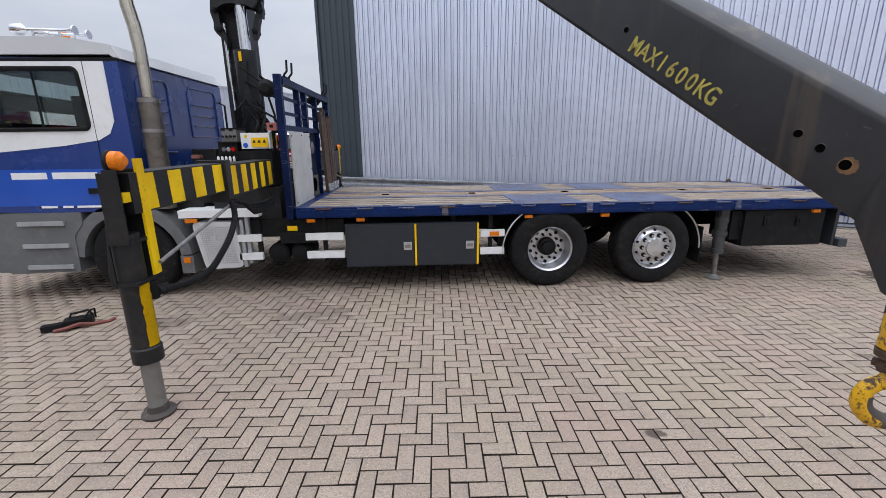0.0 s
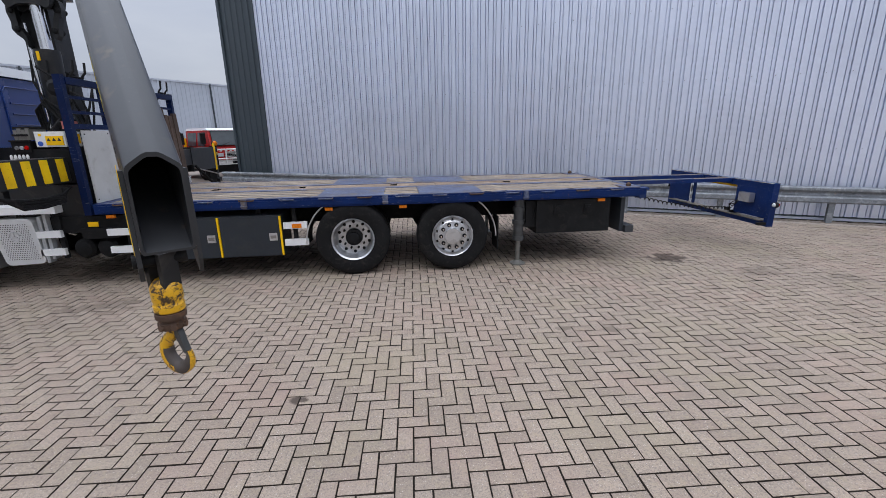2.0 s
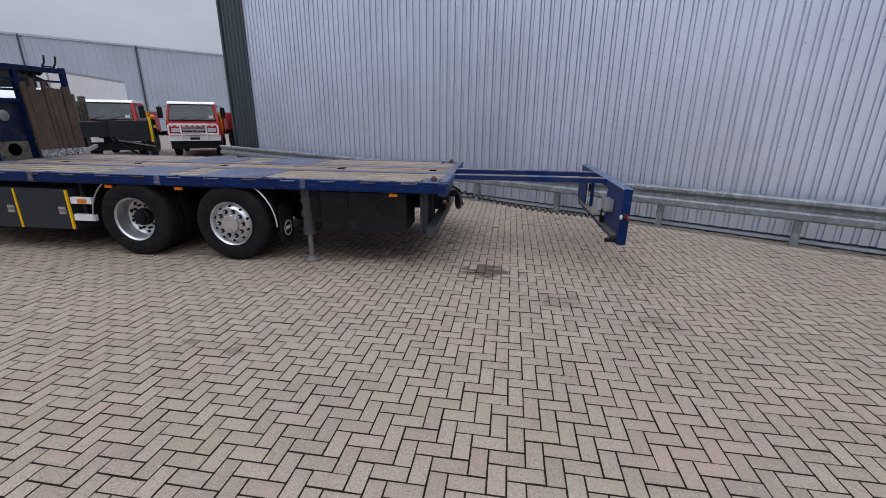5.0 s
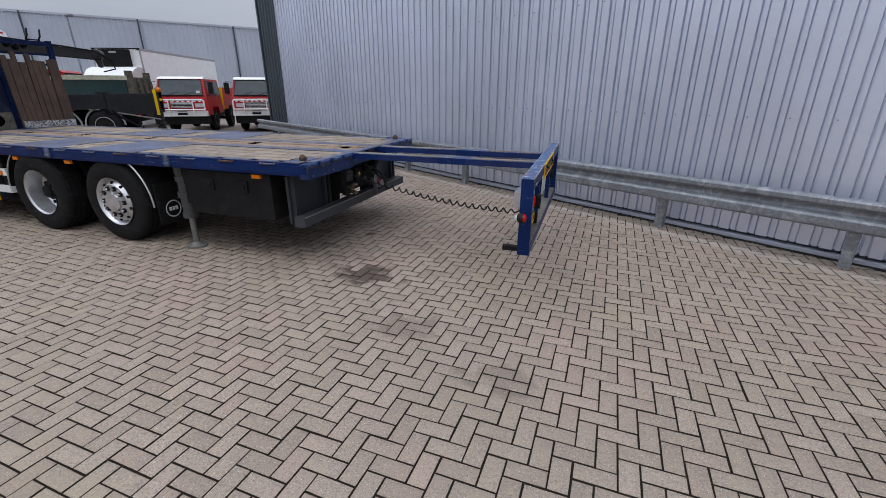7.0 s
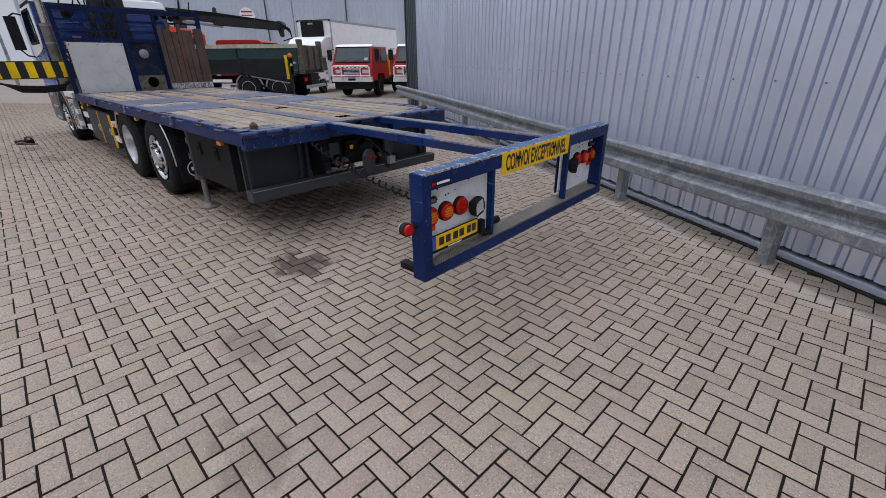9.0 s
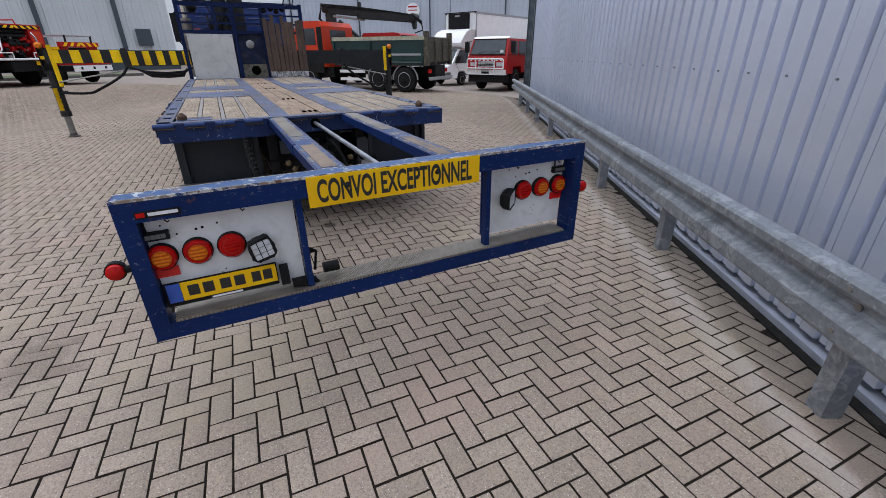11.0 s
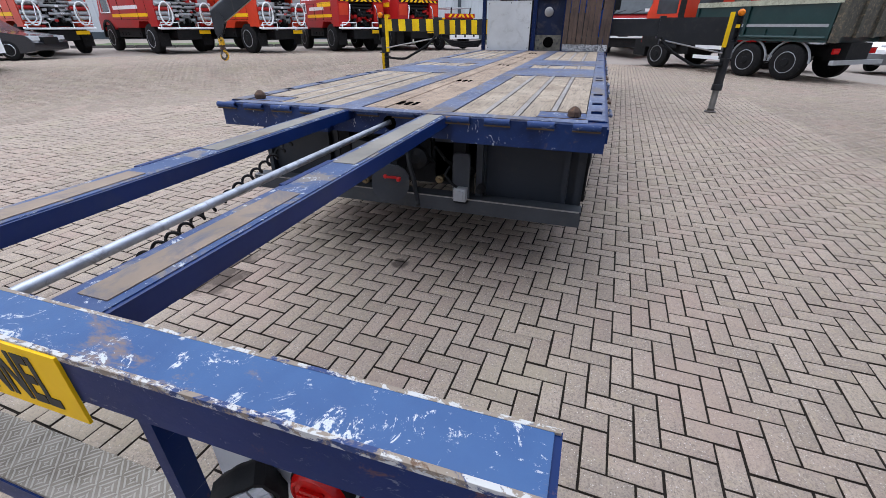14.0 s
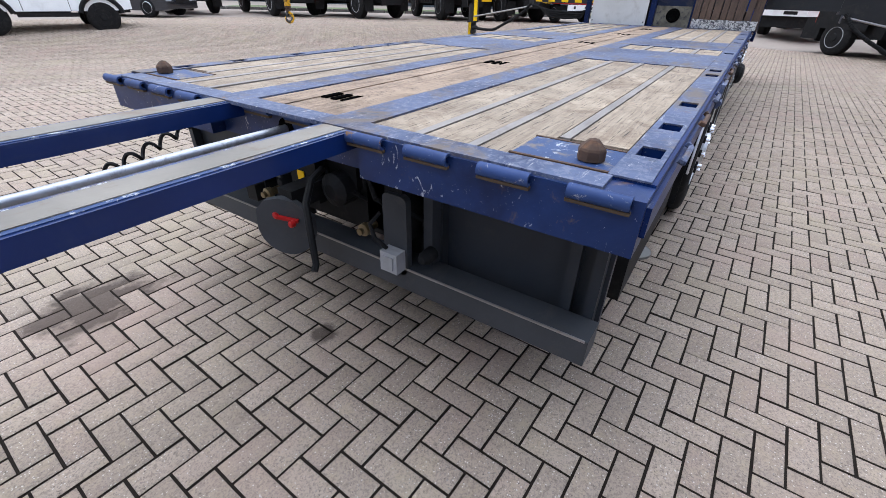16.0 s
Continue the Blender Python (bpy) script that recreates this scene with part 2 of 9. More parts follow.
def worn_edge():
    """An edge rubbed through the blue to pale primer, brown rust between."""
    m, n, l, b = nodes_of("rubbed_edge")
    v = coords(n, l, (1, 0.6, 1))
    big = tex(n, l, "Noise", 9.0, 8, 0.75, v, 0.8)
    fine = tex(n, l, "Noise", 45.0, 6, 0.7, v, 0.5)
    c = mix(n, l, ramp(n, l, big.outputs["Fac"], 0.46, 0.5), (0.012, 0.035, 0.13), (0.24, 0.19, 0.14))
    c = mix(n, l, ramp(n, l, fine.outputs["Fac"], 0.5, 0.54), c, (0.5, 0.49, 0.46))
    c = mix(n, l, ramp(n, l, big.outputs["Fac"], 0.6, 0.64), c, (0.11, 0.055, 0.025))
    l.new(c, b.inputs["Base Color"])
    b.inputs["Roughness"].default_value = 0.65
    bump(n, l, b, fine.outputs["Fac"], 0.4, 0.004)
    return m


def boom_paint():
    """Satin black paint with faded patches and thin brown streaks running down."""
    m, n, l, b = nodes_of("weathered_black_boom")
    v = coords(n, l)
    big = tex(n, l, "Noise", 1.6, 5, 0.6, v, 0.4)
    c = mix(n, l, ramp(n, l, big.outputs["Fac"], 0.35, 0.68), (0.008, 0.009, 0.0105), (0.03, 0.031, 0.034))
    streak = tex(n, l, "Noise", 2.4, 5, 0.6, coords(n, l, (3.2, 3.2, 0.28)), 0.2)
    gate = tex(n, l, "Noise", 1.3, 3, 0.5, v)
    k = maths(n, l, "MULTIPLY", ramp(n, l, streak.outputs["Fac"], 0.58, 0.76), ramp(n, l, gate.outputs["Fac"], 0.42, 0.6))
    c = mix(n, l, maths(n, l, "MULTIPLY", k, 0.75), c, (0.13, 0.095, 0.055))
    nick = tex(n, l, "Noise", 38.0, 7, 0.75, v, 0.5)
    c = mix(n, l, maths(n, l, "MULTIPLY", ramp(n, l, nick.outputs["Fac"], 0.66, 0.7), 0.6), c, (0.2, 0.18, 0.16))
    l.new(c, b.inputs["Base Color"])
    l.new(maths(n, l, "ADD", 0.24, maths(n, l, "MULTIPLY", big.outputs["Fac"], 0.25)), b.inputs["Roughness"])
    b.inputs["Specular IOR Level"].default_value = 0.5
    bump(n, l, b, nick.outputs["Fac"], 0.05, 0.003)
    return m


def paver_material():
    m, n, l, b = nodes_of("concrete_paver")
    geo = n.new("ShaderNodeNewGeometry")
    pos = geo.outputs["Position"]
    oi = n.new("ShaderNodeObjectInfo")
    rnd = maths(n, l, "FRACT", maths(n, l, "ADD", geo.outputs["Random Per Island"], oi.outputs["Random"]))
    c = ramp(n, l, rnd, 0.0, 1.0, (0.318, 0.255, 0.2, 1), (0.416, 0.336, 0.268, 1))
    pink = maths(n, l, "MULTIPLY", ramp(n, l, maths(n, l, "FRACT", maths(n, l, "MULTIPLY", rnd, 7.3)), 0.86, 0.9), 0.5)
    c = mix(n, l, pink, c, (0.33, 0.248, 0.2))
    grain = tex(n, l, "Noise", 120.0, 3, 0.7, pos)
    c = mix(n, l, maths(n, l, "MULTIPLY", ramp(n, l, grain.outputs["Fac"], 0.5, 0.64), 0.7), c, (0.155, 0.132, 0.114))
    coarse = tex(n, l, "Noise", 62.0, 4, 0.7, pos)
    c = mix(n, l, maths(n, l, "MULTIPLY", ramp(n, l, coarse.outputs["Fac"], 0.5, 0.62), 0.6), c, (0.17, 0.14, 0.113))
    # pale and dark aggregate showing here and there, and a sandy bloom
    stone = tex(n, l, "Voronoi", 95.0, vec=pos)
    hue_of = n.new("ShaderNodeSeparateColor")
    l.new(stone.outputs["Color"], hue_of.inputs[0])
    spot = ramp(n, l, stone.outputs["Distance"], 0.16, 0.3, (1, 1, 1, 1), (0, 0, 0, 1))
    c = mix(n, l, maths(n, l, "MULTIPLY", maths(n, l, "MULTIPLY", spot, ramp(n, l, hue_of.outputs[0], 0.6, 0.64)), 0.8), c, (0.7, 0.65, 0.58))
    c = mix(n, l, maths(n, l, "MULTIPLY", maths(n, l, "MULTIPLY", spot, ramp(n, l, hue_of.outputs[1], 0.68, 0.72)), 0.75), c, (0.075, 0.065, 0.06))
    bloom = tex(n, l, "Noise", 17.0, 5, 0.65, pos, 0.5)
    c = mix(n, l, maths(n, l, "MULTIPLY", ramp(n, l, bloom.outputs["Fac"], 0.52, 0.66), 0.4), c, (0.39, 0.315, 0.215))
    c = mix(n, l, maths(n, l, "MULTIPLY", ramp(n, l, bloom.outputs["Fac"], 0.33, 0.46, (1, 1, 1, 1), (0, 0, 0, 1)), 0.35), c, (0.245, 0.205, 0.172))
    broad = tex(n, l, "Noise", 0.45, 6, 0.62, pos, 0.4)
    c = mix(n, l, ramp(n, l, broad.outputs["Fac"], 0.35, 0.7, (0, 0, 0, 1), (0.34, 0.34, 0.34, 1)), c, (0.25, 0.212, 0.182))
    hue = tex(n, l, "Noise", 1.1, 4, 0.6, pos, 0.3)
    c = mix(n, l, maths(n, l, "MULTIPLY", ramp(n, l, hue.outputs["Fac"], 0.52, 0.66), 0.4), c, (0.365, 0.262, 0.215))
    c = mix(n, l, maths(n, l, "MULTIPLY", ramp(n, l, hue.outputs["Fac"], 0.34, 0.47, (1, 1, 1, 1), (0, 0, 0, 1)), 0.4), c, (0.335, 0.285, 0.2))
    grime = tex(n, l, "Noise", 2.6, 8, 0.7, pos, 0.5)
    c = mix(n, l, maths(n, l, "MULTIPLY", ramp(n, l, grime.outputs["Fac"], 0.58, 0.78), 0.3), c, (0.15, 0.13, 0.115))
    # oil and damp spots with shapes of their own, and the truck's painted shade
    warp = tex(n, l, "Noise", 7.0, 4, 0.6, pos)
    for (sx, sy, rx, ry, k) in STAINS_AND_SHADE:
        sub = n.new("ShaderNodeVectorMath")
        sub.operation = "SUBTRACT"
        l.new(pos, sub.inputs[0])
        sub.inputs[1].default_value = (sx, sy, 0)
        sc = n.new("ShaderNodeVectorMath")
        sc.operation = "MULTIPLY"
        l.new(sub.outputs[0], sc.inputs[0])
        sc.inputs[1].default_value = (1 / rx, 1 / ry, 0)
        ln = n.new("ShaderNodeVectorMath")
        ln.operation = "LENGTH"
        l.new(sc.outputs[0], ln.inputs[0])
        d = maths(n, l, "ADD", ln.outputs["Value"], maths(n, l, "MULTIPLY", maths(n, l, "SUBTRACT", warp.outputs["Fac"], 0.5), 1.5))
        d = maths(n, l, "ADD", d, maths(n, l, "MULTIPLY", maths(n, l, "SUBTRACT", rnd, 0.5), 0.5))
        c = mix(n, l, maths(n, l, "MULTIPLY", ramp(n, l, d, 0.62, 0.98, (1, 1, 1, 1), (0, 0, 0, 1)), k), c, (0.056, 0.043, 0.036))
    # pale worn band and mossy dirt beside the guard rail
    sep = n.new("ShaderNodeSeparateXYZ")
    l.new(pos, sep.inputs[0])
    off = maths(n, l, "ADD", maths(n, l, "MULTIPLY", maths(n, l, "SUBTRACT", sep.outputs["X"], WX), WN[0]), maths(n, l, "MULTIPLY", maths(n, l, "SUBTRACT", sep.outputs["Y"], WY), WN[1]))
    off = maths(n, l, "ADD", off, maths(n, l, "MULTIPLY", maths(n, l, "SUBTRACT", warp.outputs["Fac"], 0.5), 0.09))
    band = maths(n, l, "MULTIPLY", ramp(n, l, off, 0.10, 0.15), ramp(n, l, off, 0.22, 0.34, (1, 1, 1, 1), (0, 0, 0, 1)))
    c = mix(n, l, maths(n, l, "MULTIPLY", band, 0.3), c, (0.46, 0.44, 0.415))
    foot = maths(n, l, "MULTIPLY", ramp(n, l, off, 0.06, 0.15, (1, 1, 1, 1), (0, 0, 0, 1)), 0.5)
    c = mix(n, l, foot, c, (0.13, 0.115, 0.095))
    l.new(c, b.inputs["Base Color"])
    b.inputs["Roughness"].default_value = 0.9
    b.inputs["Specular IOR Level"].default_value = 0.12
    bump(n, l, b, grain.outputs["Fac"], 0.35, 0.004)
    return m


def far_paving_material():
    m, n, l, b = nodes_of("sandy_ground")
    geo = n.new("ShaderNodeNewGeometry")
    pos = geo.outputs["Position"]
    sub = n.new("ShaderNodeVectorMath")
    sub.operation = "DISTANCE"
    l.new(pos, sub.inputs[0])
    sub.inputs[1].default_value = (PAVE_C[0], PAVE_C[1], 0)
    far = ramp(n, l, maths(n, l, "MULTIPLY", sub.outputs["Value"], 0.01), (PAVE_R - 0.4) * 0.01, (PAVE_R + 0.1) * 0.01)
    broad = tex(n, l, "Noise", 0.35, 6, 0.62, pos, 0.4)
    fine = tex(n, l, "Noise", 8.0, 5, 0.65, pos)
    pav = mix(n, l, ramp(n, l, broad.outputs["Fac"], 0.35, 0.7), (0.285, 0.245, 0.21), (0.235, 0.2, 0.172))
    pav = mix(n, l, maths(n, l, "MULTIPLY", fine.outputs["Fac"], 0.3), pav, (0.2, 0.175, 0.155))
    joint = mix(n, l, fine.outputs["Fac"], (0.009, 0.0074, 0.006), (0.028, 0.022, 0.0175))
    l.new(mix(n, l, far, joint, pav), b.inputs["Base Color"])
    b.inputs["Roughness"].default_value = 0.9
    b.inputs["Specular IOR Level"].default_value = 0.1
    bump(n, l, b, fine.outputs["Fac"], 0.3, 0.01)
    return m


def plank_material(name="weathered_deck_wood", a=(0.395, 0.318, 0.232), c2=(0.15, 0.108, 0.073), axis=0, tone=0.5):
    m, n, l, b = nodes_of(name)
    oi = n.new("ShaderNodeObjectInfo")
    k = min(1.0, a[0] / 0.22)
    st = [22.0, 22.0, 22.0]
    st[axis] = 1.1
    v = coords(n, l, tuple(st))
    add = n.new("ShaderNodeVectorMath")
    add.operation = "ADD"
    l.new(v, add.inputs[0])
    cx = n.new("ShaderNodeCombineXYZ")
    l.new(maths(n, l, "MULTIPLY", oi.outputs["Random"], 37.0), cx.inputs[axis])
    l.new(cx.outputs[0], add.inputs[1])
    g = tex(n, l, "Noise", 2.6, 8, 0.75, add.outputs[0], 0.7)
    c = mix(n, l, ramp(n, l, g.outputs["Fac"], 0.34, 0.62), c2, a)
    c = mix(n, l, maths(n, l, "MULTIPLY", oi.outputs["Random"], tone), c, tuple(x * 0.6 for x in a))
    st2 = coords(n, l)
    pale = tex(n, l, "Noise", 2.1, 6, 0.65, st2, 0.4)
    c = mix(n, l, maths(n, l, "MULTIPLY", ramp(n, l, pale.outputs["Fac"], 0.48, 0.64), 0.55), c, tuple(min(1, x * 1.22) for x in a))
    s = tex(n, l, "Noise", 4.4, 9, 0.74, st2, 0.8)
    c = mix(n, l, maths(n, l, "MULTIPLY", ramp(n, l, s.outputs["Fac"], 0.5, 0.66), 0.8), c, (0.14 * k, 0.09 * k, 0.055 * k))
    blot = tex(n, l, "Noise", 26.0, 6, 0.7, st2, 0.6)
    c = mix(n, l, maths(n, l, "MULTIPLY", ramp(n, l, blot.outputs["Fac"], 0.55, 0.66), 0.45), c, (0.095 * k, 0.07 * k, 0.05 * k))
    fib = tex(n, l, "Noise", 7.0, 4, 0.6, add.outputs[0], 0.3)
    crack = ramp(n, l, fib.outputs["Fac"], 0.34, 0.41)
    c = mix(n, l, crack, (0.045, 0.033, 0.024), c)
    l.new(c, b.inputs["Base Color"])
    b.inputs["Roughness"].default_value = 0.8
    bump(n, l, b, g.outputs["Fac"], 0.5, 0.006)
    return m


def galvanised(name="galvanised_steel", color=(0.265, 0.285, 0.31), rough=0.5, metal=0.6):
    m, n, l, b = nodes_of(name)
    v = coords(n, l)
    sp = tex(n, l, "Voronoi", 55.0, vec=v)
    big = tex(n, l, "Noise", 1.8, 6, 0.65, v, 0.4)
    c = mix(n, l, sp.outputs["Color"], tuple(x * 0.8 for x in color), tuple(x * 1.15 for x in color))
    c = mix(n, l, ramp(n, l, big.outputs["Fac"], 0.4, 0.7), c, tuple(x * 0.65 for x in color))
    patch = tex(n, l, "Noise", 7.0, 7, 0.72, v, 0.8)
    c = mix(n, l, maths(n, l, "MULTIPLY", ramp(n, l, patch.outputs["Fac"], 0.5, 0.6), 0.6), c, (0.44, 0.46, 0.48))
    scuff = tex(n, l, "Noise", 24.0, 8, 0.75, v, 0.6)
    c = mix(n, l, maths(n, l, "MULTIPLY", ramp(n, l, scuff.outputs["Fac"], 0.6, 0.66), 0.7), c, (0.55, 0.56, 0.57))
    dark = tex(n, l, "Noise", 12.0, 6, 0.7, coords(n, l, (1, 1, 0.4)), 0.4)
    c = mix(n, l, maths(n, l, "MULTIPLY", ramp(n, l, dark.outputs["Fac"], 0.58, 0.7), 0.45), c, (0.12, 0.125, 0.13))
    l.new(c, b.inputs["Base Color"])
    b.inputs["Metallic"].default_value = metal
    l.new(maths(n, l, "ADD", rough, maths(n, l, "MULTIPLY", big.outputs["Fac"], 0.15)), b.inputs["Roughness"])
    bump(n, l, b, patch.outputs["Fac"], 0.06, 0.01)
    return m


def tread_plate_material():
    m, n, l, b = nodes_of("tread_plate_aluminium")
    v = coords(n, l)
    g = tex(n, l, "Noise", 5.0, 7, 0.7, v, 0.4)
    c = mix(n, l, ramp(n, l, g.outputs["Fac"], 0.35, 0.65), (0.27, 0.24, 0.2), (0.115, 0.095, 0.07))
    l.new(c, b.inputs["Base Color"])
    b.inputs["Metallic"].default_value = 0.6
    b.inputs["Roughness"].default_value = 0.55
    sep = n.new("ShaderNodeSeparateXYZ")
    l.new(v, sep.inputs[0])
    chk = tex(n, l, "Checker", 27.0, vec=coords(n, l, (1, 1, 0)))
    both = []
    for op in ("ADD", "SUBTRACT"):
        d = maths(n, l, op, sep.outputs["X"], sep.outputs["Y"])
        both.append(maths(n, l, "GREATER_THAN", maths(n, l, "SINE", maths(n, l, "MULTIPLY", d, 340.0)), 0.45))
    h = mix(n, l, chk.outputs["Fac"], both[0], both[1])
    l.new(mix(n, l, maths(n, l, "MULTIPLY", h, 0.45), c, (0.5, 0.47, 0.42)), b.inputs["Base Color"])
    bump(n, l, b, h, 0.7, 0.006)
    return m


def glass(name="dark_window_glass", tint=(0.03, 0.036, 0.04), rough=0.06, spec=0.35):
    m, n, l, b = nodes_of(name)
    v = coords(n, l)
    g = tex(n, l, "Noise", 3.0, 4, 0.6, v)
    l.new(mix(n, l, g.outputs["Fac"], tint, tuple(x * 2.2 for x in tint)), b.inputs["Base Color"])
    b.inputs["Roughness"].default_value = rough
    b.inputs["Specular IOR Level"].default_value = spec
    return m


def pane_glass():
    """Clear tinted glass that shows the other side."""
    m, n, l, b = nodes_of("clear_cab_glass")
    g = tex(n, l, "Noise", 2.0, 3, 0.5, coords(n, l))
    l.new(mix(n, l, g.outputs["Fac"], (0.62, 0.72, 0.68), (0.75, 0.82, 0.79)), b.inputs["Base Color"])
    b.inputs["Transmission Weight"].default_value = 1.0
    b.inputs["Roughness"].default_value = 0.0
    b.inputs["IOR"].default_value = 1.45
    return m


def lens(name, color, rough=0.22):
    m, n, l, b = nodes_of(name)
    v = coords(n, l)
    w = tex(n, l, "Noise", 90.0, 2, 0.5, v)
    l.new(mix(n, l, w.outputs["Fac"], tuple(x * 0.6 for x in color), tuple(min(1, x * 1.25) for x in color)), b.inputs["Base Color"])
    b.inputs["Roughness"].default_value = rough
    b.inputs["Coat Weight"].default_value = 0.05
    b.inputs["Specular IOR Level"].default_value = 0.2
    bump(n, l, b, w.outputs["Fac"], 0.2, 0.003)
    return m


# the guard rail's post line: a point on it, its direction, and the normal to the yard
WX, WY = 9.488, 8.408
WA = radians(150.2)
WD = (math.cos(WA), math.sin(WA))
WN = (math.cos(WA + math.pi / 2), math.sin(WA + math.pi / 2))
PAVE_C, PAVE_R = (3.0, 5.0), 17.0
# the last two paint the shade under the truck into the paving
STAINS_AND_SHADE = ((6.52, 5.68, 0.34, 0.24, 0.8), (5.95, 6.83, 0.09, 0.07, 0.75), (1.72, 2.74, 0.09, 0.05, 0.8), (7.3, 4.9, 0.3, 0.2, 0.3), (8.1, 4.5, 0.28, 0.18, 0.28),
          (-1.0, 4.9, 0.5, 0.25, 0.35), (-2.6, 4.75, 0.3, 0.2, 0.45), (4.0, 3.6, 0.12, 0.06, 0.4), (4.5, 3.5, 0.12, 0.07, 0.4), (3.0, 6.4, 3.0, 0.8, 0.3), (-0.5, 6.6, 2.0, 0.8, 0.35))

M_PAVER = paver_material()
M_GROUND = far_paving_material()
M_CLAD = plain("grey_metal_cladding", (0.725, 0.77, 0.885), 0.4, 0.6, 0.06, 0.5, (0.6, 0.635, 0.735), 0.3, 0.03, fine=14, spec=0.3)
M_CLAD_DARK = plain("anthracite_cladding", (0.045, 0.06, 0.072), 0.45, 0.1, 0.12, 0.6)
M_CLAD_FAR = plain("far_grey_cladding", (0.45, 0.49, 0.565), 0.5, 0.1, 0.08, 0.3)
M_CLAD_WHITE = plain("far_pale_cladding", (0.52, 0.55, 0.57), 0.5, 0.1, 0.06, 0.3)
M_GALV = galvanised()
M_DRAIN = plain("black_dirt_joint", (0.018, 0.017, 0.015), 0.9, 0, 0.4, 8.0, (0.05, 0.042, 0.03), 0.5, 0.3, spec=0.1)
M_KERB = plain("dark_concrete_kerb", (0.1, 0.095, 0.09), 0.85, 0, 0.3, 4.0, (0.05, 0.06, 0.035), 0.6, 0.4)
M_GRASS = plain("verge_grass", (0.075, 0.1, 0.035), 0.9, 0, 0.4, 1.5, (0.12, 0.11, 0.06), 0.5, 0.6)
M_BLUE = worn_paint("worn_navy_paint", (0.0056, 0.0215, 0.101), amount=0.5, rough=0.36)
M_BATTERED = battered_blue()
M_MOTTLED = mottled()
M_LIP = plain("rusty_edge", (0.085, 0.055, 0.028), 0.75, 0.1, 0.35, 9.0, (0.06, 0.035, 0.02), 0.6, 0.2)
M_BLUE_TOP = worn_sky_lit_top()
M_CHIPPED = chipped_top()
M_BEAM = plain("glossy_blue_beam", (0.0045, 0.02, 0.105), 0.34, 0, 0.2, 2.5, (0.02, 0.035, 0.09), 0.4, 0.04, 0.2, spec=0.3)
M_DUSTY = plain("dusty_bare_plate", (0.205, 0.185, 0.155), 0.6, 0.15, 0.35, 3.0, (0.17, 0.115, 0.07), 0.85, 0.1)
M_TAILGREY = plain("dusty_grey_steel", (0.042, 0.046, 0.052), 0.55, 0, 0.2, 4.0, (0.075, 0.07, 0.064), 0.45, 0.1, spec=0.3)
M_FRAME_TOP = frame_top_lit_paint()
M_EDGE = worn_edge()
M_TUBE = worn_paint("rusty_blue_tube", (0.03, 0.055, 0.15), chip=(0.3, 0.31, 0.34), rust=(0.16, 0.085, 0.03), amount=0.95, rough=0.45)
M_SCRAPED = plain("scraped_navy_steel", (0.006, 0.011, 0.034), 0.5, 0, 0.35, 2.2, (0.06, 0.055, 0.06), 0.5, 0.15, spec=0.2)
M_SCUFFED = plain("scuffed_grey_steel", (0.13, 0.12, 0.095), 0.7, 0, 0.6, 7.0, (0.008, 0.013, 0.036), 0.95, 0.2, spec=0.2)
M_NAVY = worn_paint("dark_navy_paint", (0.0028, 0.0105, 0.05), amount=0.45, rough=0.42)
M_JOINT = plain("sandy_joint_dirt", (0.034, 0.027, 0.0215), 0.95, 0, 0.4, 9.0, spec=0.05)
M_CAB_BLUE = plain("cab_blue_paint", (0.014, 0.045, 0.21), 0.25, 0, 0.12, 1.5, coat=0.5, bumpy=0.01)
M_CAB_BRIGHT = plain("bright_blue_stripe", (0.015, 0.085, 0.45), 0.3, 0, 0.1, 1.5, coat=0.4, bumpy=0.01)
M_WHITE = plain("white_paint", (0.8, 0.81, 0.81), 0.4, 0, 0.05, 2.0, (0.5, 0.49, 0.46), 0.3, 0.02)
M_PANEL = plain("scuffed_white_board", (0.76, 0.77, 0.76), 0.5, 0, 0.06, 3.0, (0.42, 0.41, 0.38), 0.45, 0.05)
M_BLACK = plain("black_crane_paint", (0.013, 0.0135, 0.0145), 0.45, 0, 0.3, 3.0, (0.06, 0.05, 0.04), 0.35, 0.1, spec=0.35)
M_BOOM = boom_paint()
M_STENCIL = plain("worn_stencil_yellow", (0.43, 0.36, 0.065), 0.6, 0, 0.2, 12.0, (0.05, 0.047, 0.03), 0.9, 0.05)
M_HALO = plain("rust_bloom", (0.15, 0.08, 0.033), 0.7, 0, 0.4, 20.0, (0.05, 0.035, 0.025), 0.9, 0.2)
M_CHASSIS = plain("grimy_chassis_black", (0.0105, 0.0108, 0.0115), 0.65, 0, 0.35, 4.0, (0.045, 0.038, 0.032), 0.3, 0.2, spec=0.15)
M_BRASS = plain("dull_brass", (0.2, 0.15, 0.08), 0.45, 0.7, 0.25, 10.0, (0.12, 0.09, 0.06), 0.5, 0.1)
M_LEG = plain("grey_black_leg", (0.055, 0.058, 0.06), 0.5, 0.1, 0.25, 4.0, (0.03, 0.027, 0.024), 0.5, 0.1)
M_BOX = plain("dark_grey_toolbox", (0.026, 0.031, 0.038), 0.5, 0, 0.15, 2.5, (0.05, 0.046, 0.042), 0.35, 0.06, spec=0.3)
M_YELLOW = worn_paint("chipped_yellow_paint", (0.92, 0.55, 0.008), chip=(0.05, 0.035, 0.025), rust=(0.12, 0.06, 0.02), amount=0.5)
M_YELLOW_WORN = flaking_yellow()
M_SIGN = plain("yellow_sign_vinyl", (0.9, 0.53, 0.004), 0.5, 0, 0.06, 3.0, (0.7, 0.42, 0.02), 0.25, 0.03, spec=0.2)
M_INK = plain("black_lettering", (0.02, 0.018, 0.016), 0.6, 0, 0.2, 10.0)
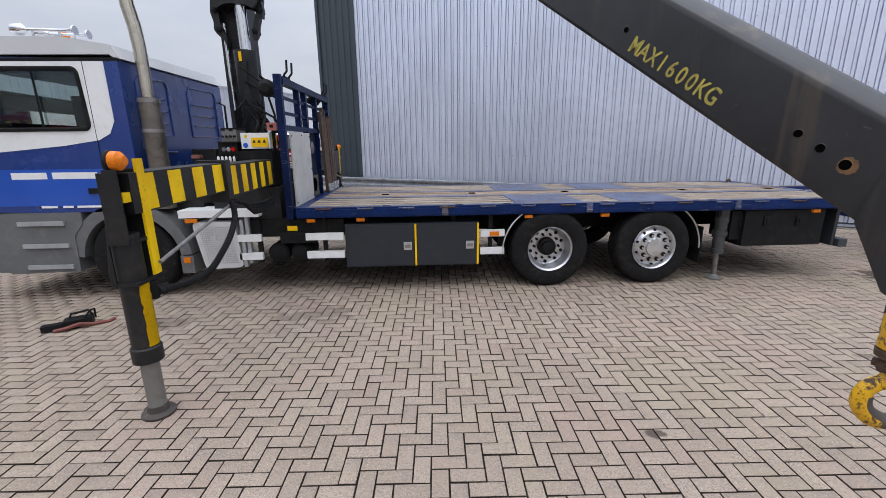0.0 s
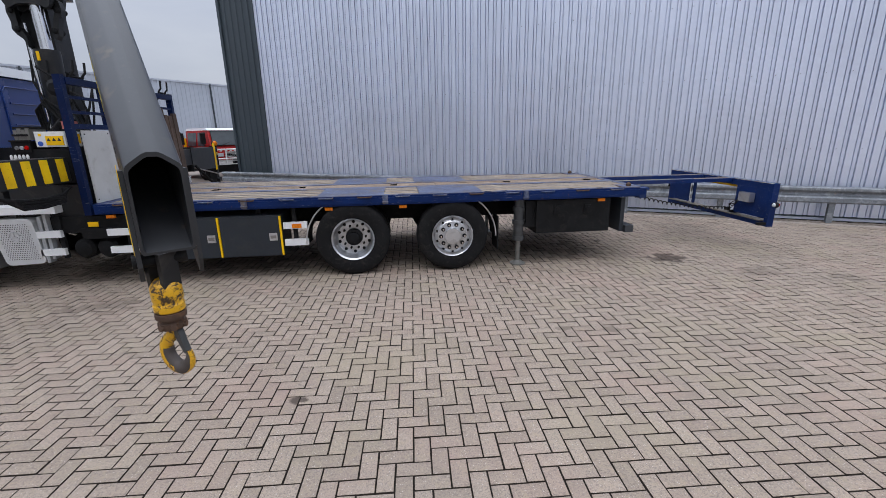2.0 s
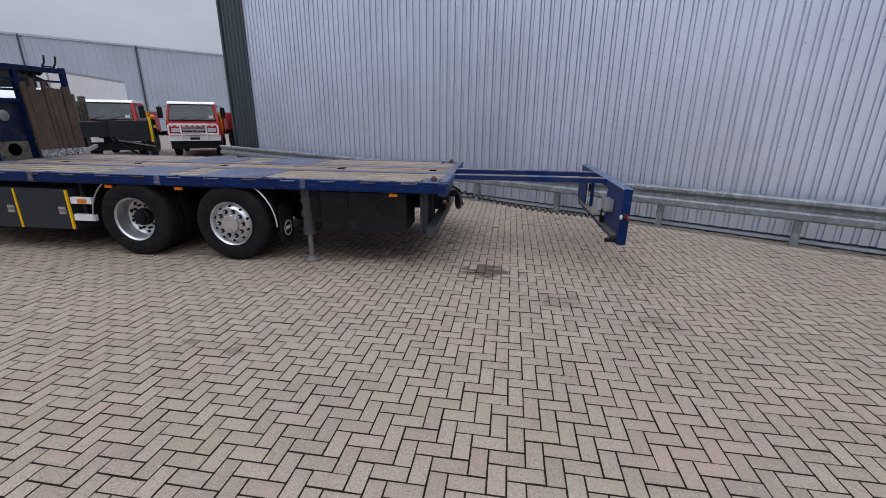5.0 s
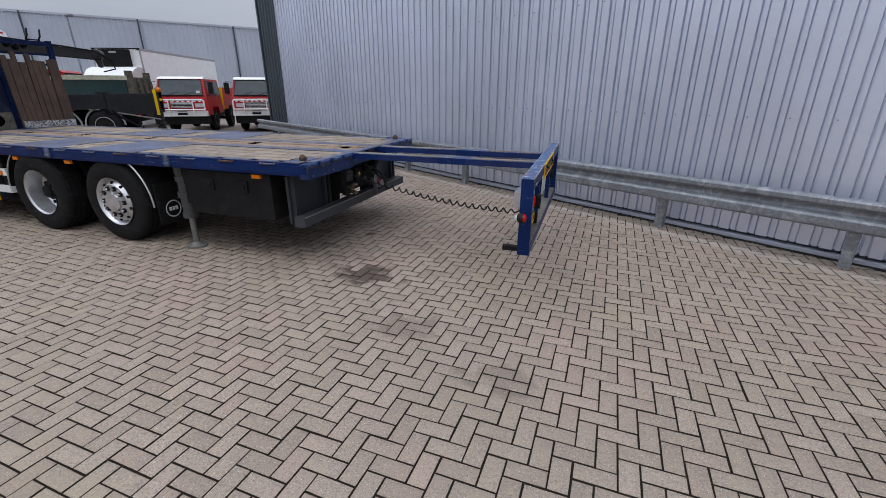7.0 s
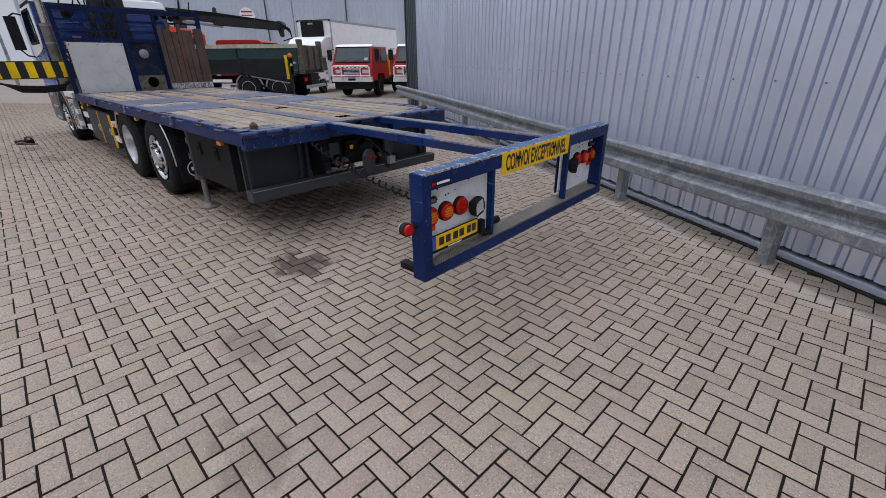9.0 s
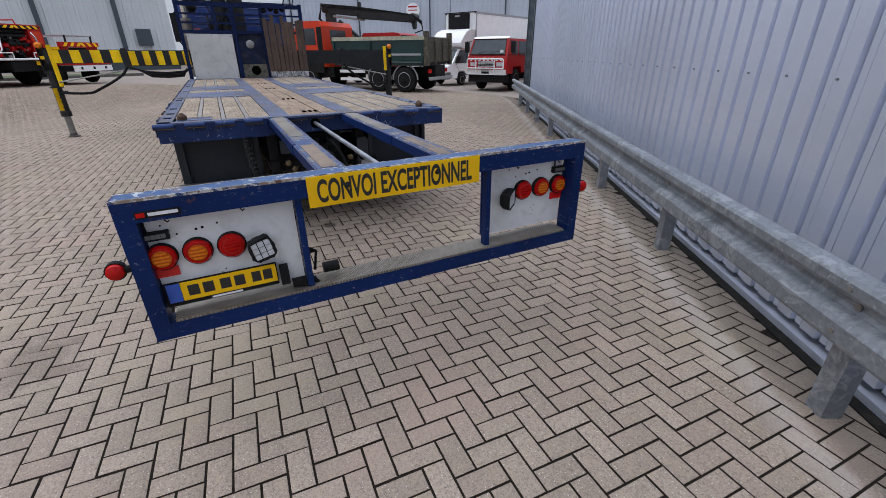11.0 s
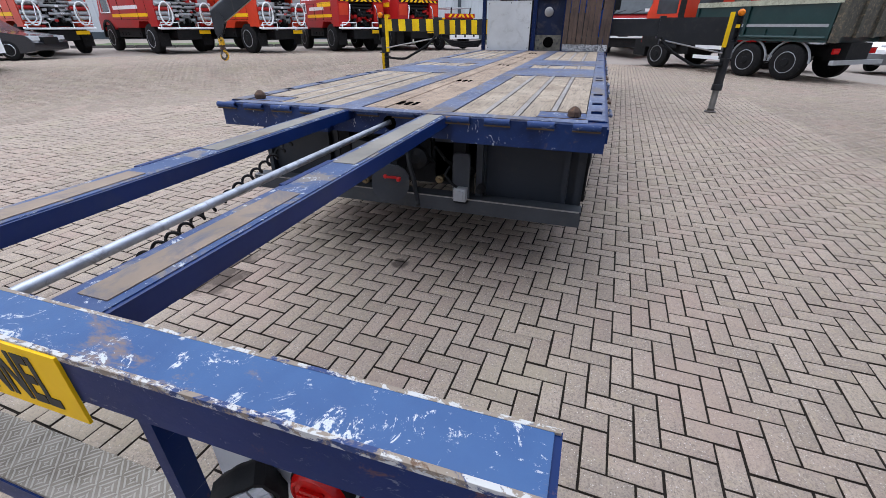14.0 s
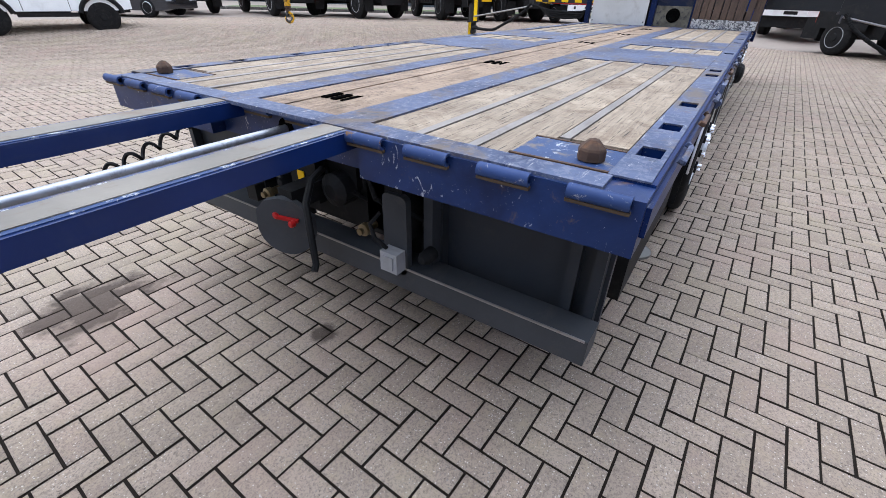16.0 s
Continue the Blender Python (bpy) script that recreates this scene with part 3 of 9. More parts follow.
M_RUBBER = plain("tyre_rubber", (0.0115, 0.0115, 0.012), 0.8, 0, 0.25, 5.0, (0.06, 0.053, 0.046), 0.35, 0.15, spec=0.15)
M_ALU = plain("polished_aluminium", (0.62, 0.63, 0.65), 0.32, 0.85, 0.12, 5.0, (0.25, 0.22, 0.19), 0.4, 0.05)
M_CHROME = plain("chromed_steel", (0.75, 0.75, 0.76), 0.16, 1.0, 0.08, 4.0, bumpy=0.01)
M_STEEL = plain("bare_steel", (0.33, 0.32, 0.31), 0.42, 0.8, 0.2, 5.0, (0.2, 0.13, 0.08), 0.4, 0.08)
M_PISTON = plain("dull_steel_piston", (0.2, 0.195, 0.18), 0.5, 0.3, 0.15, 4.0, (0.1, 0.08, 0.06), 0.4, 0.06)
M_FOOT = plain("grimy_brown_steel", (0.075, 0.062, 0.055), 0.7, 0.2, 0.3, 6.0, (0.13, 0.11, 0.1), 0.5, 0.15)
M_WEAR = plain("bare_rusty_plate", (0.21, 0.155, 0.11), 0.6, 0.1, 0.4, 3.0, (0.085, 0.085, 0.11), 0.9, 0.1)
M_STRIP = plain("trodden_steel_strip", (0.25, 0.225, 0.205), 0.6, 0.2, 0.25, 3.0, (0.14, 0.1, 0.075), 0.6, 0.1)
M_ROD = plain("dull_hydraulic_rod", (0.4, 0.42, 0.46), 0.4, 0.75, 0.3, 9.0, (0.17, 0.165, 0.16), 0.75, 0.06)
M_STACK = plain("weathered_stainless", (0.55, 0.5, 0.41), 0.22, 0.95, 0.2, 3.0, (0.2, 0.15, 0.1), 0.45, 0.05)
M_SLEEVE = plain("sooty_pierced_sleeve", (0.19, 0.17, 0.145), 0.45, 0.7, 0.3, 4.0, (0.05, 0.035, 0.025), 0.6, 0.1)
M_BRIGHT = plain("bright_perforated_cover", (0.62, 0.63, 0.63), 0.45, 0.2, 0.08, 4.0, (0.4, 0.38, 0.35), 0.4, 0.05)
M_HEADPANEL = plain("dirty_white_sheet", (0.5, 0.5, 0.485), 0.55, 0, 0.12, 2.0, (0.3, 0.28, 0.25), 0.5, 0.08)
M_RUST = plain("rusted_steel", (0.085, 0.05, 0.033), 0.8, 0.2, 0.4, 9.0, (0.22, 0.1, 0.04), 0.6, 0.3)
M_WOOD = plank_material()
M_WOOD_BROWN = plank_material("brown_deck_wood", (0.36, 0.265, 0.185), (0.14, 0.09, 0.06))
M_BOARD = plank_material("dark_stake_wood", (0.1, 0.062, 0.044), (0.02, 0.013, 0.011), 2, 0.8)
M_TREAD = tread_plate_material()
# flat black that paints the shade inside openings
M_HOLE = plain("black_opening_shade", (0.003, 0.003, 0.003), 0.9, 0, 0.1, 5.0, spec=0.0)
M_GLASS = glass()
M_CAB_GLASS = pane_glass()
M_RED_LENS = lens("red_lamp_lens", (0.47, 0.005, 0.004))
M_AMBER = lens("amber_lamp_lens", (0.75, 0.2, 0.01))
M_AMBER_DEEP = lens("deep_amber_lens", (0.5, 0.1, 0.006))
M_REFLECTOR = plain("red_reflector", (0.68, 0.01, 0.008), 0.3, 0, 0.1, 20.0, bumpy=0.1, fine=200.0)
M_CLEAR = lens("clear_lamp_lens", (0.6, 0.62, 0.64), 0.12)
M_RED = plain("fire_red_paint", (0.38, 0.009, 0.009), 0.4, 0, 0.15, 1.5, (0.26, 0.02, 0.015), 0.4, 0.02, 0.0, spec=0.3)
M_ORANGE = plain("orange_red_paint", (0.58, 0.045, 0.014), 0.4, 0, 0.15, 1.5, (0.35, 0.03, 0.012), 0.35, bumpy=0.02, spec=0.3)
M_GREEN = plain("dark_green_paint", (0.004, 0.03, 0.029), 0.35, 0, 0.25, 1.5, (0.03, 0.05, 0.045), 0.3, 0.04, 0.1)
M_FADED = plain("faded_red_box", (0.45, 0.13, 0.11), 0.6, 0, 0.15, 6.0, (0.3, 0.2, 0.18), 0.4, 0.05)
# the cab's white, darkened to hold the roof's shaded tone
M_ROOF = plain("shaded_white_roof", (0.58, 0.59, 0.6), 0.45, 0, 0.05, 1.5, (0.48, 0.48, 0.47), 0.3, 0.02)
M_STRAP = plain("faded_red_webbing", (0.2, 0.07, 0.055), 0.85, 0, 0.3, 8.0, (0.07, 0.04, 0.035), 0.6, 0.2)
M_GREY = plain("grey_plastic", (0.12, 0.125, 0.13), 0.6, 0, 0.15, 3.0, (0.2, 0.19, 0.17), 0.4, 0.1)
M_SILVER = plain("silver_grey_plastic", (0.33, 0.34, 0.35), 0.5, 0.1, 0.12, 3.0, (0.2, 0.19, 0.17), 0.4, 0.06)

# ---- mesh helpers ----


def box(bm, x0, x1, y0, y1, z0, z1, m=None):
    vs = [bm.verts.new((x, y, z)) for z in (z0, z1) for x, y in ((x0, y0), (x1, y0), (x1, y1), (x0, y1))]
    if m is not None:
        for v in vs:
            v.co = m @ v.co
    for f in ((3, 2, 1, 0), (4, 5, 6, 7), (0, 1, 5, 4), (1, 2, 6, 5), (2, 3, 7, 6), (3, 0, 4, 7)):
        bm.faces.new([vs[i] for i in f])
    return vs


def prism(bm, pts, axis, a, b):
    """A closed outline swept along an axis (0 x, 1 y, 2 z) from a to b; the outline's pairs are the other two axes in order."""
    def at(p, h):
        q = list(p)
        q.insert(axis, h)
        return q
    lo = [bm.verts.new(at(p, a)) for p in pts]
    hi = [bm.verts.new(at(p, b)) for p in pts]
    n = len(pts)
    bm.faces.new(lo[::-1])
    bm.faces.new(hi)
    for i in range(n):
        bm.faces.new((lo[i], lo[(i + 1) % n], hi[(i + 1) % n], hi[i]))


def frame_of(d):
    d = Vector(d).normalized()
    u = d.orthogonal().normalized()
    if abs(d.z) < 0.9:
        u = Vector((-d.y, d.x, 0)).normalized()
    return u, d.cross(u).normalized()


def rod(bm, p0, p1, r, r2=None, seg=14, caps=True):
    p0, p1 = Vector(p0), Vector(p1)
    u, w = frame_of(p1 - p0)
    r2 = r if r2 is None else r2
    rings = []
    for p, q in ((p0, r), (p1, r2)):
        rings.append([bm.verts.new(p + u * math.cos(a) * q + w * math.sin(a) * q) for a in [2 * math.pi * i / seg for i in range(seg)]])
    for i in range(seg):
        bm.faces.new((rings[0][i], rings[0][(i + 1) % seg], rings[1][(i + 1) % seg], rings[1][i]))
    if caps:
        bm.faces.new(rings[0][::-1])
        bm.faces.new(rings[1])


def sweep(bm, pts, r, seg=8):
    """A round tube along points; r is a radius or one for each point."""
    pts = [Vector(p) for p in pts]
    rs = r if isinstance(r, (list, tuple)) else [r] * len(pts)
    rings = []
    u = None
    for i, p in enumerate(pts):
        d = (pts[min(i + 1, len(pts) - 1)] - pts[max(i - 1, 0)]).normalized()
        if u is None:
            u = d.orthogonal().normalized()
        u = (u - d * u.dot(d)).normalized()
        w = d.cross(u)
        rings.append([bm.verts.new(p + u * math.cos(2 * math.pi * k / seg) * rs[i] + w * math.sin(2 * math.pi * k / seg) * rs[i]) for k in range(seg)])
    for a, b in zip(rings, rings[1:]):
        for k in range(seg):
            bm.faces.new((a[k], a[(k + 1) % seg], b[(k + 1) % seg], b[k]))
    bm.faces.new(rings[0][::-1])
    bm.faces.new(rings[-1])


def lathe(bm, prof, centre, axis=1, seg=32, closed=False, caps=True):
    """Turn pairs (distance along the axis, radius) round an axis through centre."""
    c = Vector(centre)
    rings = []
    for h, r in prof:
        ring = []
        for k in range(seg):
            a = 2 * math.pi * k / seg
            q = [math.cos(a) * r, math.sin(a) * r]
            q.insert(axis, h)
            ring.append(bm.verts.new(c + Vector(q)))
        rings.append(ring)
    pairs = list(zip(rings, rings[1:]))
    if closed:
        pairs.append((rings[-1], rings[0]))
    for a, b in pairs:
        for k in range(seg):
            bm.faces.new((a[k], a[(k + 1) % seg], b[(k + 1) % seg], b[k]))
    if not closed and caps:
        bm.faces.new(rings[0][::-1])
        bm.faces.new(rings[-1])


def soften(bm, w=0.006, seg=2):
    es = [e for e in bm.edges if len(e.link_faces) == 2 and e.calc_face_angle(0) > 0.6]
    bmesh.ops.bevel(bm, geom=es, offset=w, segments=seg, affect="EDGES", clamp_overlap=True)


def part(name, bm, material, parent=None, label="", smooth=False):
    """Links a bmesh as one mesh object under a thing or under a part."""
    bmesh.ops.recalc_face_normals(bm, faces=bm.faces)
    me = bpy.data.meshes.new(name)
    bm.to_mesh(me)
    bm.free()
    me.materials.append(material)
    if smooth:
        me.shade_smooth()
        me.set_sharp_from_angle(angle=radians(35))
    ob = new(name, me)
    if parent is not None:
        ob.parent = parent
    if label:
        ob["label"] = label
    return ob


def boxes(name, dims, material, parent=None, label="", bevel=0.006):
    bm = bmesh.new()
    for d in dims:
        box(bm, *d)
    if bevel:
        soften(bm, bevel)
    return part(name, bm, material, parent, label)


def arch(bm, cx, cz, y0, y1, r0, r1, a0, a1, n=14):
    """A curved strip round an axle along y, from angle a0 to a1 in degrees."""
    rows = []
    for i in range(n + 1):
        t = radians(a0 + (a1 - a0) * i / n)
        rows.append([bm.verts.new((cx + math.cos(t) * q, y, cz + math.sin(t) * q)) for q, y in ((r0, y0), (r1, y0), (r1, y1), (r0, y1))])
    for p, q in zip(rows, rows[1:]):
        for k in range(4):
            bm.faces.new((p[k], p[(k + 1) % 4], q[(k + 1) % 4], q[k]))
    bm.faces.new(rows[0][::-1])
    bm.faces.new(rows[-1])


def rounded(pts, r=0.05, n=4):
    """An outline with its corners rounded."""
    out = []
    for i, p in enumerate(pts):
        p, a, b = Vector(p), Vector(pts[i - 1]), Vector(pts[(i + 1) % len(pts)])
        q0, q1 = p + (a - p).normalized() * r, p + (b - p).normalized() * r
        for k in range(n + 1):
            u = k / n
            out.append(tuple(q0 * (1 - u) ** 2 + p * 2 * u * (1 - u) + q1 * u * u))
    return out


def writing(name, text, size, material, parent, m, stretch=1.0, label="", bold=0.0):
    cu = bpy.data.curves.new(name, "FONT")
    cu.body = text
    cu.size = size
    cu.extrude = 0.0006
    cu.offset = bold
    cu.align_x, cu.align_y = "CENTER", "CENTER"
    tmp = bpy.data.objects.new(name, cu)
    scene.collection.objects.link(tmp)
    me = bpy.data.meshes.new_from_object(tmp.evaluated_get(bpy.context.evaluated_depsgraph_get()))
    bpy.data.objects.remove(tmp)
    me.transform(m @ Matrix.Diagonal((stretch, 1, 1, 1)))
    me.materials.clear()
    me.materials.append(material)
    ob = new(name, me)
    ob.parent = parent
    if label:
        ob["label"] = label
    return ob


# ---- ground ----


def rise(x, y):
    """The yard climbs a little on one side and falls away past the hall's corner."""
    s = (-0.6 * (x - 2) - 0.8 * (y - 3) - 4.6) / 6.0
    s = min(1.0, max(0.0, s))
    d = min(1.0, max(0.0, (y - 14.5) / 6.0))
    return 0.45 * s * s * (3 - 2 * s) - 0.42 * d * d * (3 - 2 * d)


def on_wall(u, v, z=0.0):
    """A point u metres along the post line and v metres from it towards the yard."""
    return (WX + WD[0] * u + WN[0] * v, WY + WD[1] * u + WN[1] * v, z)


def bed(x, y):
    """How far the sandy joints lie under the blocks: deeper where the yard bends."""
    return 0.0065 if all(abs(rise(x + a, y + b)) < 1e-6 for a in (-0.8, 0.8) for b in (-0.8, 0.8)) else 0.022


def build_ground():
    bm = bmesh.new()
    xs = [-700, -300, -120, -60] + [-44 + 0.75 * i for i in range(104)] + [45, 120, 300, 700]
    grid = [[bm.verts.new((x, y, rise(x, y) - bed(x, y))) for x in xs] for y in xs]
    for j in range(len(xs) - 1):
        for i in range(len(xs) - 1):
            bm.faces.new((grid[j][i], grid[j][i + 1], grid[j + 1][i + 1], grid[j + 1][i]))
    g = part("ground", bm, M_GROUND)
    return tagged(g, "brown-grey concrete paving of a yard with sandy joints", "ground", kind="structure")


ground = build_ground()

# ---- grey hall beside the truck ----
HALL_V = -0.30
CORNER_U = 13.12
END_U = 14.62


def ribbed_wall(u0, u1, v, z0, z1, pitch=0.333, depth=0.035, along=on_wall, land=0.2, slope=0.022, grooved=False):
    bm = bmesh.new()
    prof = []
    u = u0
    while u < u1:
        if grooved:
            g = pitch - 0.1
            steps = ((0, 0), (g, 0), (g + 0.003, -depth), (g + 0.02, -depth), (g + 0.023, -depth * 0.3), (g + 0.069, -depth * 0.3), (g + 0.072, -depth), (g + 0.089, -depth), (g + 0.092, 0))
        else:
            steps = ((0, 0), (land, 0), (land + slope, depth), (pitch - slope, depth))
        for du, dv in steps:
            prof.append((min(u + du, u1), v + dv))
        u += pitch
    lo = [bm.verts.new(along(p[0], p[1], z0)) for p in prof]
    hi = [bm.verts.new(along(p[0], p[1], z1)) for p in prof]
    for i in range(len(prof) - 1):
        if prof[i + 1][0] - prof[i][0] > 1e-6:
            bm.faces.new((lo[i], lo[i + 1], hi[i + 1], hi[i]))
    return bm


def wall_box(bm, u0, u1, v0, v1, z0, z1):
    vs = [bm.verts.new(on_wall(u, v, z)) for z in (z0, z1) for u, v in ((u0, v0), (u1, v0), (u1, v1), (u0, v1))]
    for f in ((3, 2, 1, 0), (4, 5, 6, 7), (0, 1, 5, 4), (1, 2, 6, 5), (2, 3, 7, 6), (3, 0, 4, 7)):
        bm.faces.new([vs[i] for i in f])


def build_hall():
    hall = tagged(new("warehouse"), "large hall clad in grey ribbed metal with an anthracite corner", "building", kind="structure")
    part("cladding", ribbed_wall(-34.18, CORNER_U, HALL_V + 0.03, 0.088, 9.5, 0.2015, 0.055, grooved=True), M_CLAD, hall, "pale grey ribbed metal sheets")
    part("corner_cladding", ribbed_wall(CORNER_U + 0.03, END_U - 0.1, HALL_V + 0.01, 0.0, 9.5, 0.25, 0.035, land=0.13), M_CLAD_DARK, hall, "anthracite ribbed corner strip")
    bm = bmesh.new()
    for u0, u1 in ((CORNER_U - 0.05, CORNER_U + 0.03), (END_U - 0.1, END_U)):
        vs = [bm.verts.new(on_wall(u, v, z)) for z in (0.0, 9.5) for u, v in ((u0, HALL_V - 0.05), (u1, HALL_V - 0.05), (u1, HALL_V + 0.065), (u0, HALL_V + 0.065))]
        for f in ((3, 2, 1, 0), (4, 5, 6, 7), (0, 1, 5, 4), (1, 2, 6, 5), (2, 3, 7, 6), (3, 0, 4, 7)):
            bm.faces.new([vs[i] for i in f])
    part("corner_trim", bm, M_CLAD_DARK, hall)
    bm = bmesh.new()
    pts = [on_wall(-34, HALL_V - 0.06), on_wall(END_U - 0.02, HALL_V - 0.06), on_wall(END_U - 0.02, HALL_V - 20), on_wall(-34, HALL_V - 20)]
    lo = [bm.verts.new((p[0], p[1], 0)) for p in pts]
    hi = [bm.verts.new((p[0], p[1], 9.45)) for p in pts]
    bm.faces.new(hi)
    for i in range(4):
        bm.faces.new((lo[i], lo[(i + 1) % 4], hi[(i + 1) % 4], hi[i]))
    part("body", bm, M_CLAD_DARK, hall)
    bm = bmesh.new()
    wall_box(bm, -34, END_U - 0.1, HALL_V - 0.05, -0.238, -0.02, 0.05)
    part("base_flashing", bm, M_CLAD, hall, "pale grey metal ledge under the cladding")
    bm = bmesh.new()
    wall_box(bm, -34, END_U - 0.1, -0.238, -0.17, -0.03, 0.007)
    part("drain_edge", bm, M_DRAIN, hall, "dark dirty joint at the foot of the wall")
    # a row of screws across the sheets
    bm = bmesh.new()
    for k in range(73):
        u = -16 + 0.403 * k + 0.03
        if u < CORNER_U:
            for z in (1.45, 2.9, 4.35, 5.8):
                p, q = Vector(on_wall(u, HALL_V + 0.028, z)), Vector(on_wall(u, HALL_V + 0.04, z))
                rod(bm, p, q, 0.008, seg=6)
    part("screws", bm, M_GALV, hall)
    return hall


warehouse = build_hall()

# ---- guard rail ----


def build_guard_rail():
    rail = tagged(new("guard_rail"), "galvanised steel crash barrier on short posts along the hall", "guard rail")
    prof = ((0.0, 0.362), (0.03, 0.364), (0.076, 0.382), (0.083, 0.398), (0.083, 0.474), (0.07, 0.498), (0.02, 0.524), (0.012, 0.545), (0.012, 0.565), (0.02, 0.586), (0.07, 0.604), (0.083, 0.622), (0.083, 0.666), (0.072, 0.684), (0.03, 0.693), (0.0, 0.695))
    for k in range(-7, 6):
        bm = bmesh.new()
        u0, u1 = k * 3.8 - 1.9, min(k * 3.8 + 1.95, 15.08)
        if u1 - u0 < 0.5:
            continue
        off = 0.035 + (0.004 if k % 2 else 0.0)
        rings = [[bm.verts.new(on_wall(u, v + off + dv, z)) for dv, pr in ((0, prof), (-0.004, prof[::-1])) for v, z in ((p, q + 0.035) for p, q in pr)] for u in (u0, u1)]
        n = len(rings[0])
        for i in range(n):
            bm.faces.new((rings[0][i], rings[0][(i + 1) % n], rings[1][(i + 1) % n], rings[1][i]))
        bm.faces.new(rings[0][::-1])
        bm.faces.new(rings[1])
        part("beam", bm, M_GALV, rail)
    for k in range(-14, 8):
        bm = bmesh.new()
        pts = [(-0.05, -0.06), (0.05, -0.06), (0.05, -0.045), (-0.036, -0.045), (-0.036, 0.025), (0.05, 0.025), (0.05, 0.034), (-0.05, 0.034)]
        lo = [bm.verts.new(on_wall(1.9 * k + a, b, -0.03)) for a, b in pts]
        hi = [bm.verts.new(on_wall(1.9 * k + a, b, 0.68)) for a, b in pts]
        bm.faces.new(lo[::-1])
        bm.faces.new(hi)
        for i in range(8):
            bm.faces.new((lo[i], lo[(i + 1) % 8], hi[(i + 1) % 8], hi[i]))
        part("post", bm, M_GALV, rail)
        for z, v0, v1, q in ((0.47, 0.05, 0.124, 0.014), (0.68, 0.05, 0.124, 0.014), (0.59, 0.03, 0.056, 0.02)):
            bm = bmesh.new()
            rod(bm, on_wall(1.9 * k, v0, z), on_wall(1.9 * k, v1, z), q, seg=8)
            part("bolt", bm, M_STEEL, rail)
    return rail


guard_rail = build_guard_rail()

# ---- flatbed truck with loading crane ----
truck = tagged(new("flatbed_truck"), "dark blue flatbed truck with wooden deck and black crane", "truck")
DX0, DX1, DY0, DY1, DZ = -1.28, 6.0, 5.6, 8.1, 1.08


def wheel(parent, x, y, r, out, style, dual=False, tyre_label="", rim_r=0.29):
    """A wheel round an axle along y, its outer face towards y = out (-1 or 1)."""
    s = -out
    c = (x, y, r)
    bm = bmesh.new()
    k = r / 0.5

    def at(h, q):
        return (h * s, q)
    if style == "dish":
        prof = [at(-0.145, 0.285), at(-0.15, rim_r), at(-0.13, 0.27), at(-0.05, 0.26), at(0.03, 0.245), at(0.05, 0.22), at(0.04, 0.12), at(0.045, 0.1), at(0.05, 0.0)]
    else:
        prof = [at(-0.15, 0.285), at(-0.155, rim_r), at(-0.14, 0.272), at(-0.1, 0.255), at(-0.125, 0.23), at(-0.15, 0.205), at(-0.155, 0.13), at(-0.16, 0.118), at(-0.185, 0.11), at(-0.188, 0.0)]
    prof = [(h, q * k) for h, q in prof]
    prof.append((0.12 * s, 0.0001))
    lathe(bm, prof, c, 1, 36, caps=False)
    hub = part("wheel", bm, M_ALU, parent, "", True)
    bm = bmesh.new()
    for yy in ((0.0,) if not dual else (0.0, 0.33 * s)):
        tp = [(-0.135, 0.286), (-0.152, 0.33), (-0.158, 0.40), (-0.15, 0.455), (-0.135, 0.482), (-0.11, 0.496)]
        tread = [(-0.072, 0.498), (-0.07, 0.484), (-0.058, 0.484), (-0.056, 0.5), (-0.008, 0.5), (-0.006, 0.485), (0.006, 0.485), (0.008, 0.5), (0.056, 0.5), (0.058, 0.484), (0.07, 0.484), (0.072, 0.498)]
        full = tp + tread + [(-h, q) for h, q in tp[::-1]]
        lathe(bm, [(h, q * k) for h, q in full], (x, y + yy, r), 1, 40, closed=True)
    part("tyre", bm, M_RUBBER, hub, tyre_label, True)
    for i in range(10):
        a = 2 * math.pi * i / 10
        if style == "dish":
            q, h0, h1, rr = 0.16 * k, 0.05, -0.005, 0.017
        else:
            q, h0, h1, rr = 0.165 * k, -0.14, -0.19, 0.017
        px, pz = x + math.cos(a) * q, r + math.sin(a) * q
        bm = bmesh.new()
        if style == "dish":
            rod(bm, (px, y + h0 * s, pz), (px, y + h1 * s, pz), rr, rr * 0.8, seg=8)
            part("wheel_nut", bm, M_CHASSIS, hub)
        else:
            rod(bm, (px, y + h0 * s, pz), (px, y - 0.168 * s, pz), 0.028, seg=12)
            cup = part("nut_cup", bm, M_CHASSIS, hub)
            bm = bmesh.new()
            rod(bm, (px, y - 0.16 * s, pz), (px, y - 0.192 * s, pz), 0.016, 0.013, seg=8)
            part("wheel_nut", bm, M_CHROME, cup)
    for i in range(10):
        a = 2 * math.pi * (i + 0.5) / 10
        q = (0.212 if style == "dish" else 0.226) * k
        px, pz = x + math.cos(a) * q, r + math.sin(a) * q
        h = 0.044 if style == "dish" else -0.134
        bm = bmesh.new()
        rod(bm, (px, y + (h + 0.02) * s, pz), (px, y + (h - 0.006) * s, pz), (0.022 if style == "dish" else 0.017) * k, seg=10)
        part("hand_hole", bm, M_CHASSIS, hub, "dark hand hole")
    if style == "dish":
        bm = bmesh.new()
        lathe(bm, [(0.04 * s, 0.118 * k), (-0.03 * s, 0.112 * k), (-0.04 * s, 0.085 * k), (-0.075 * s, 0.08 * k), (-0.085 * s, 0.06 * k), (-0.086 * s, 0.0001)], c, 1, 24)
        part("hub", bm, M_CHASSIS, hub, "dark greasy hub", True)
    return hub


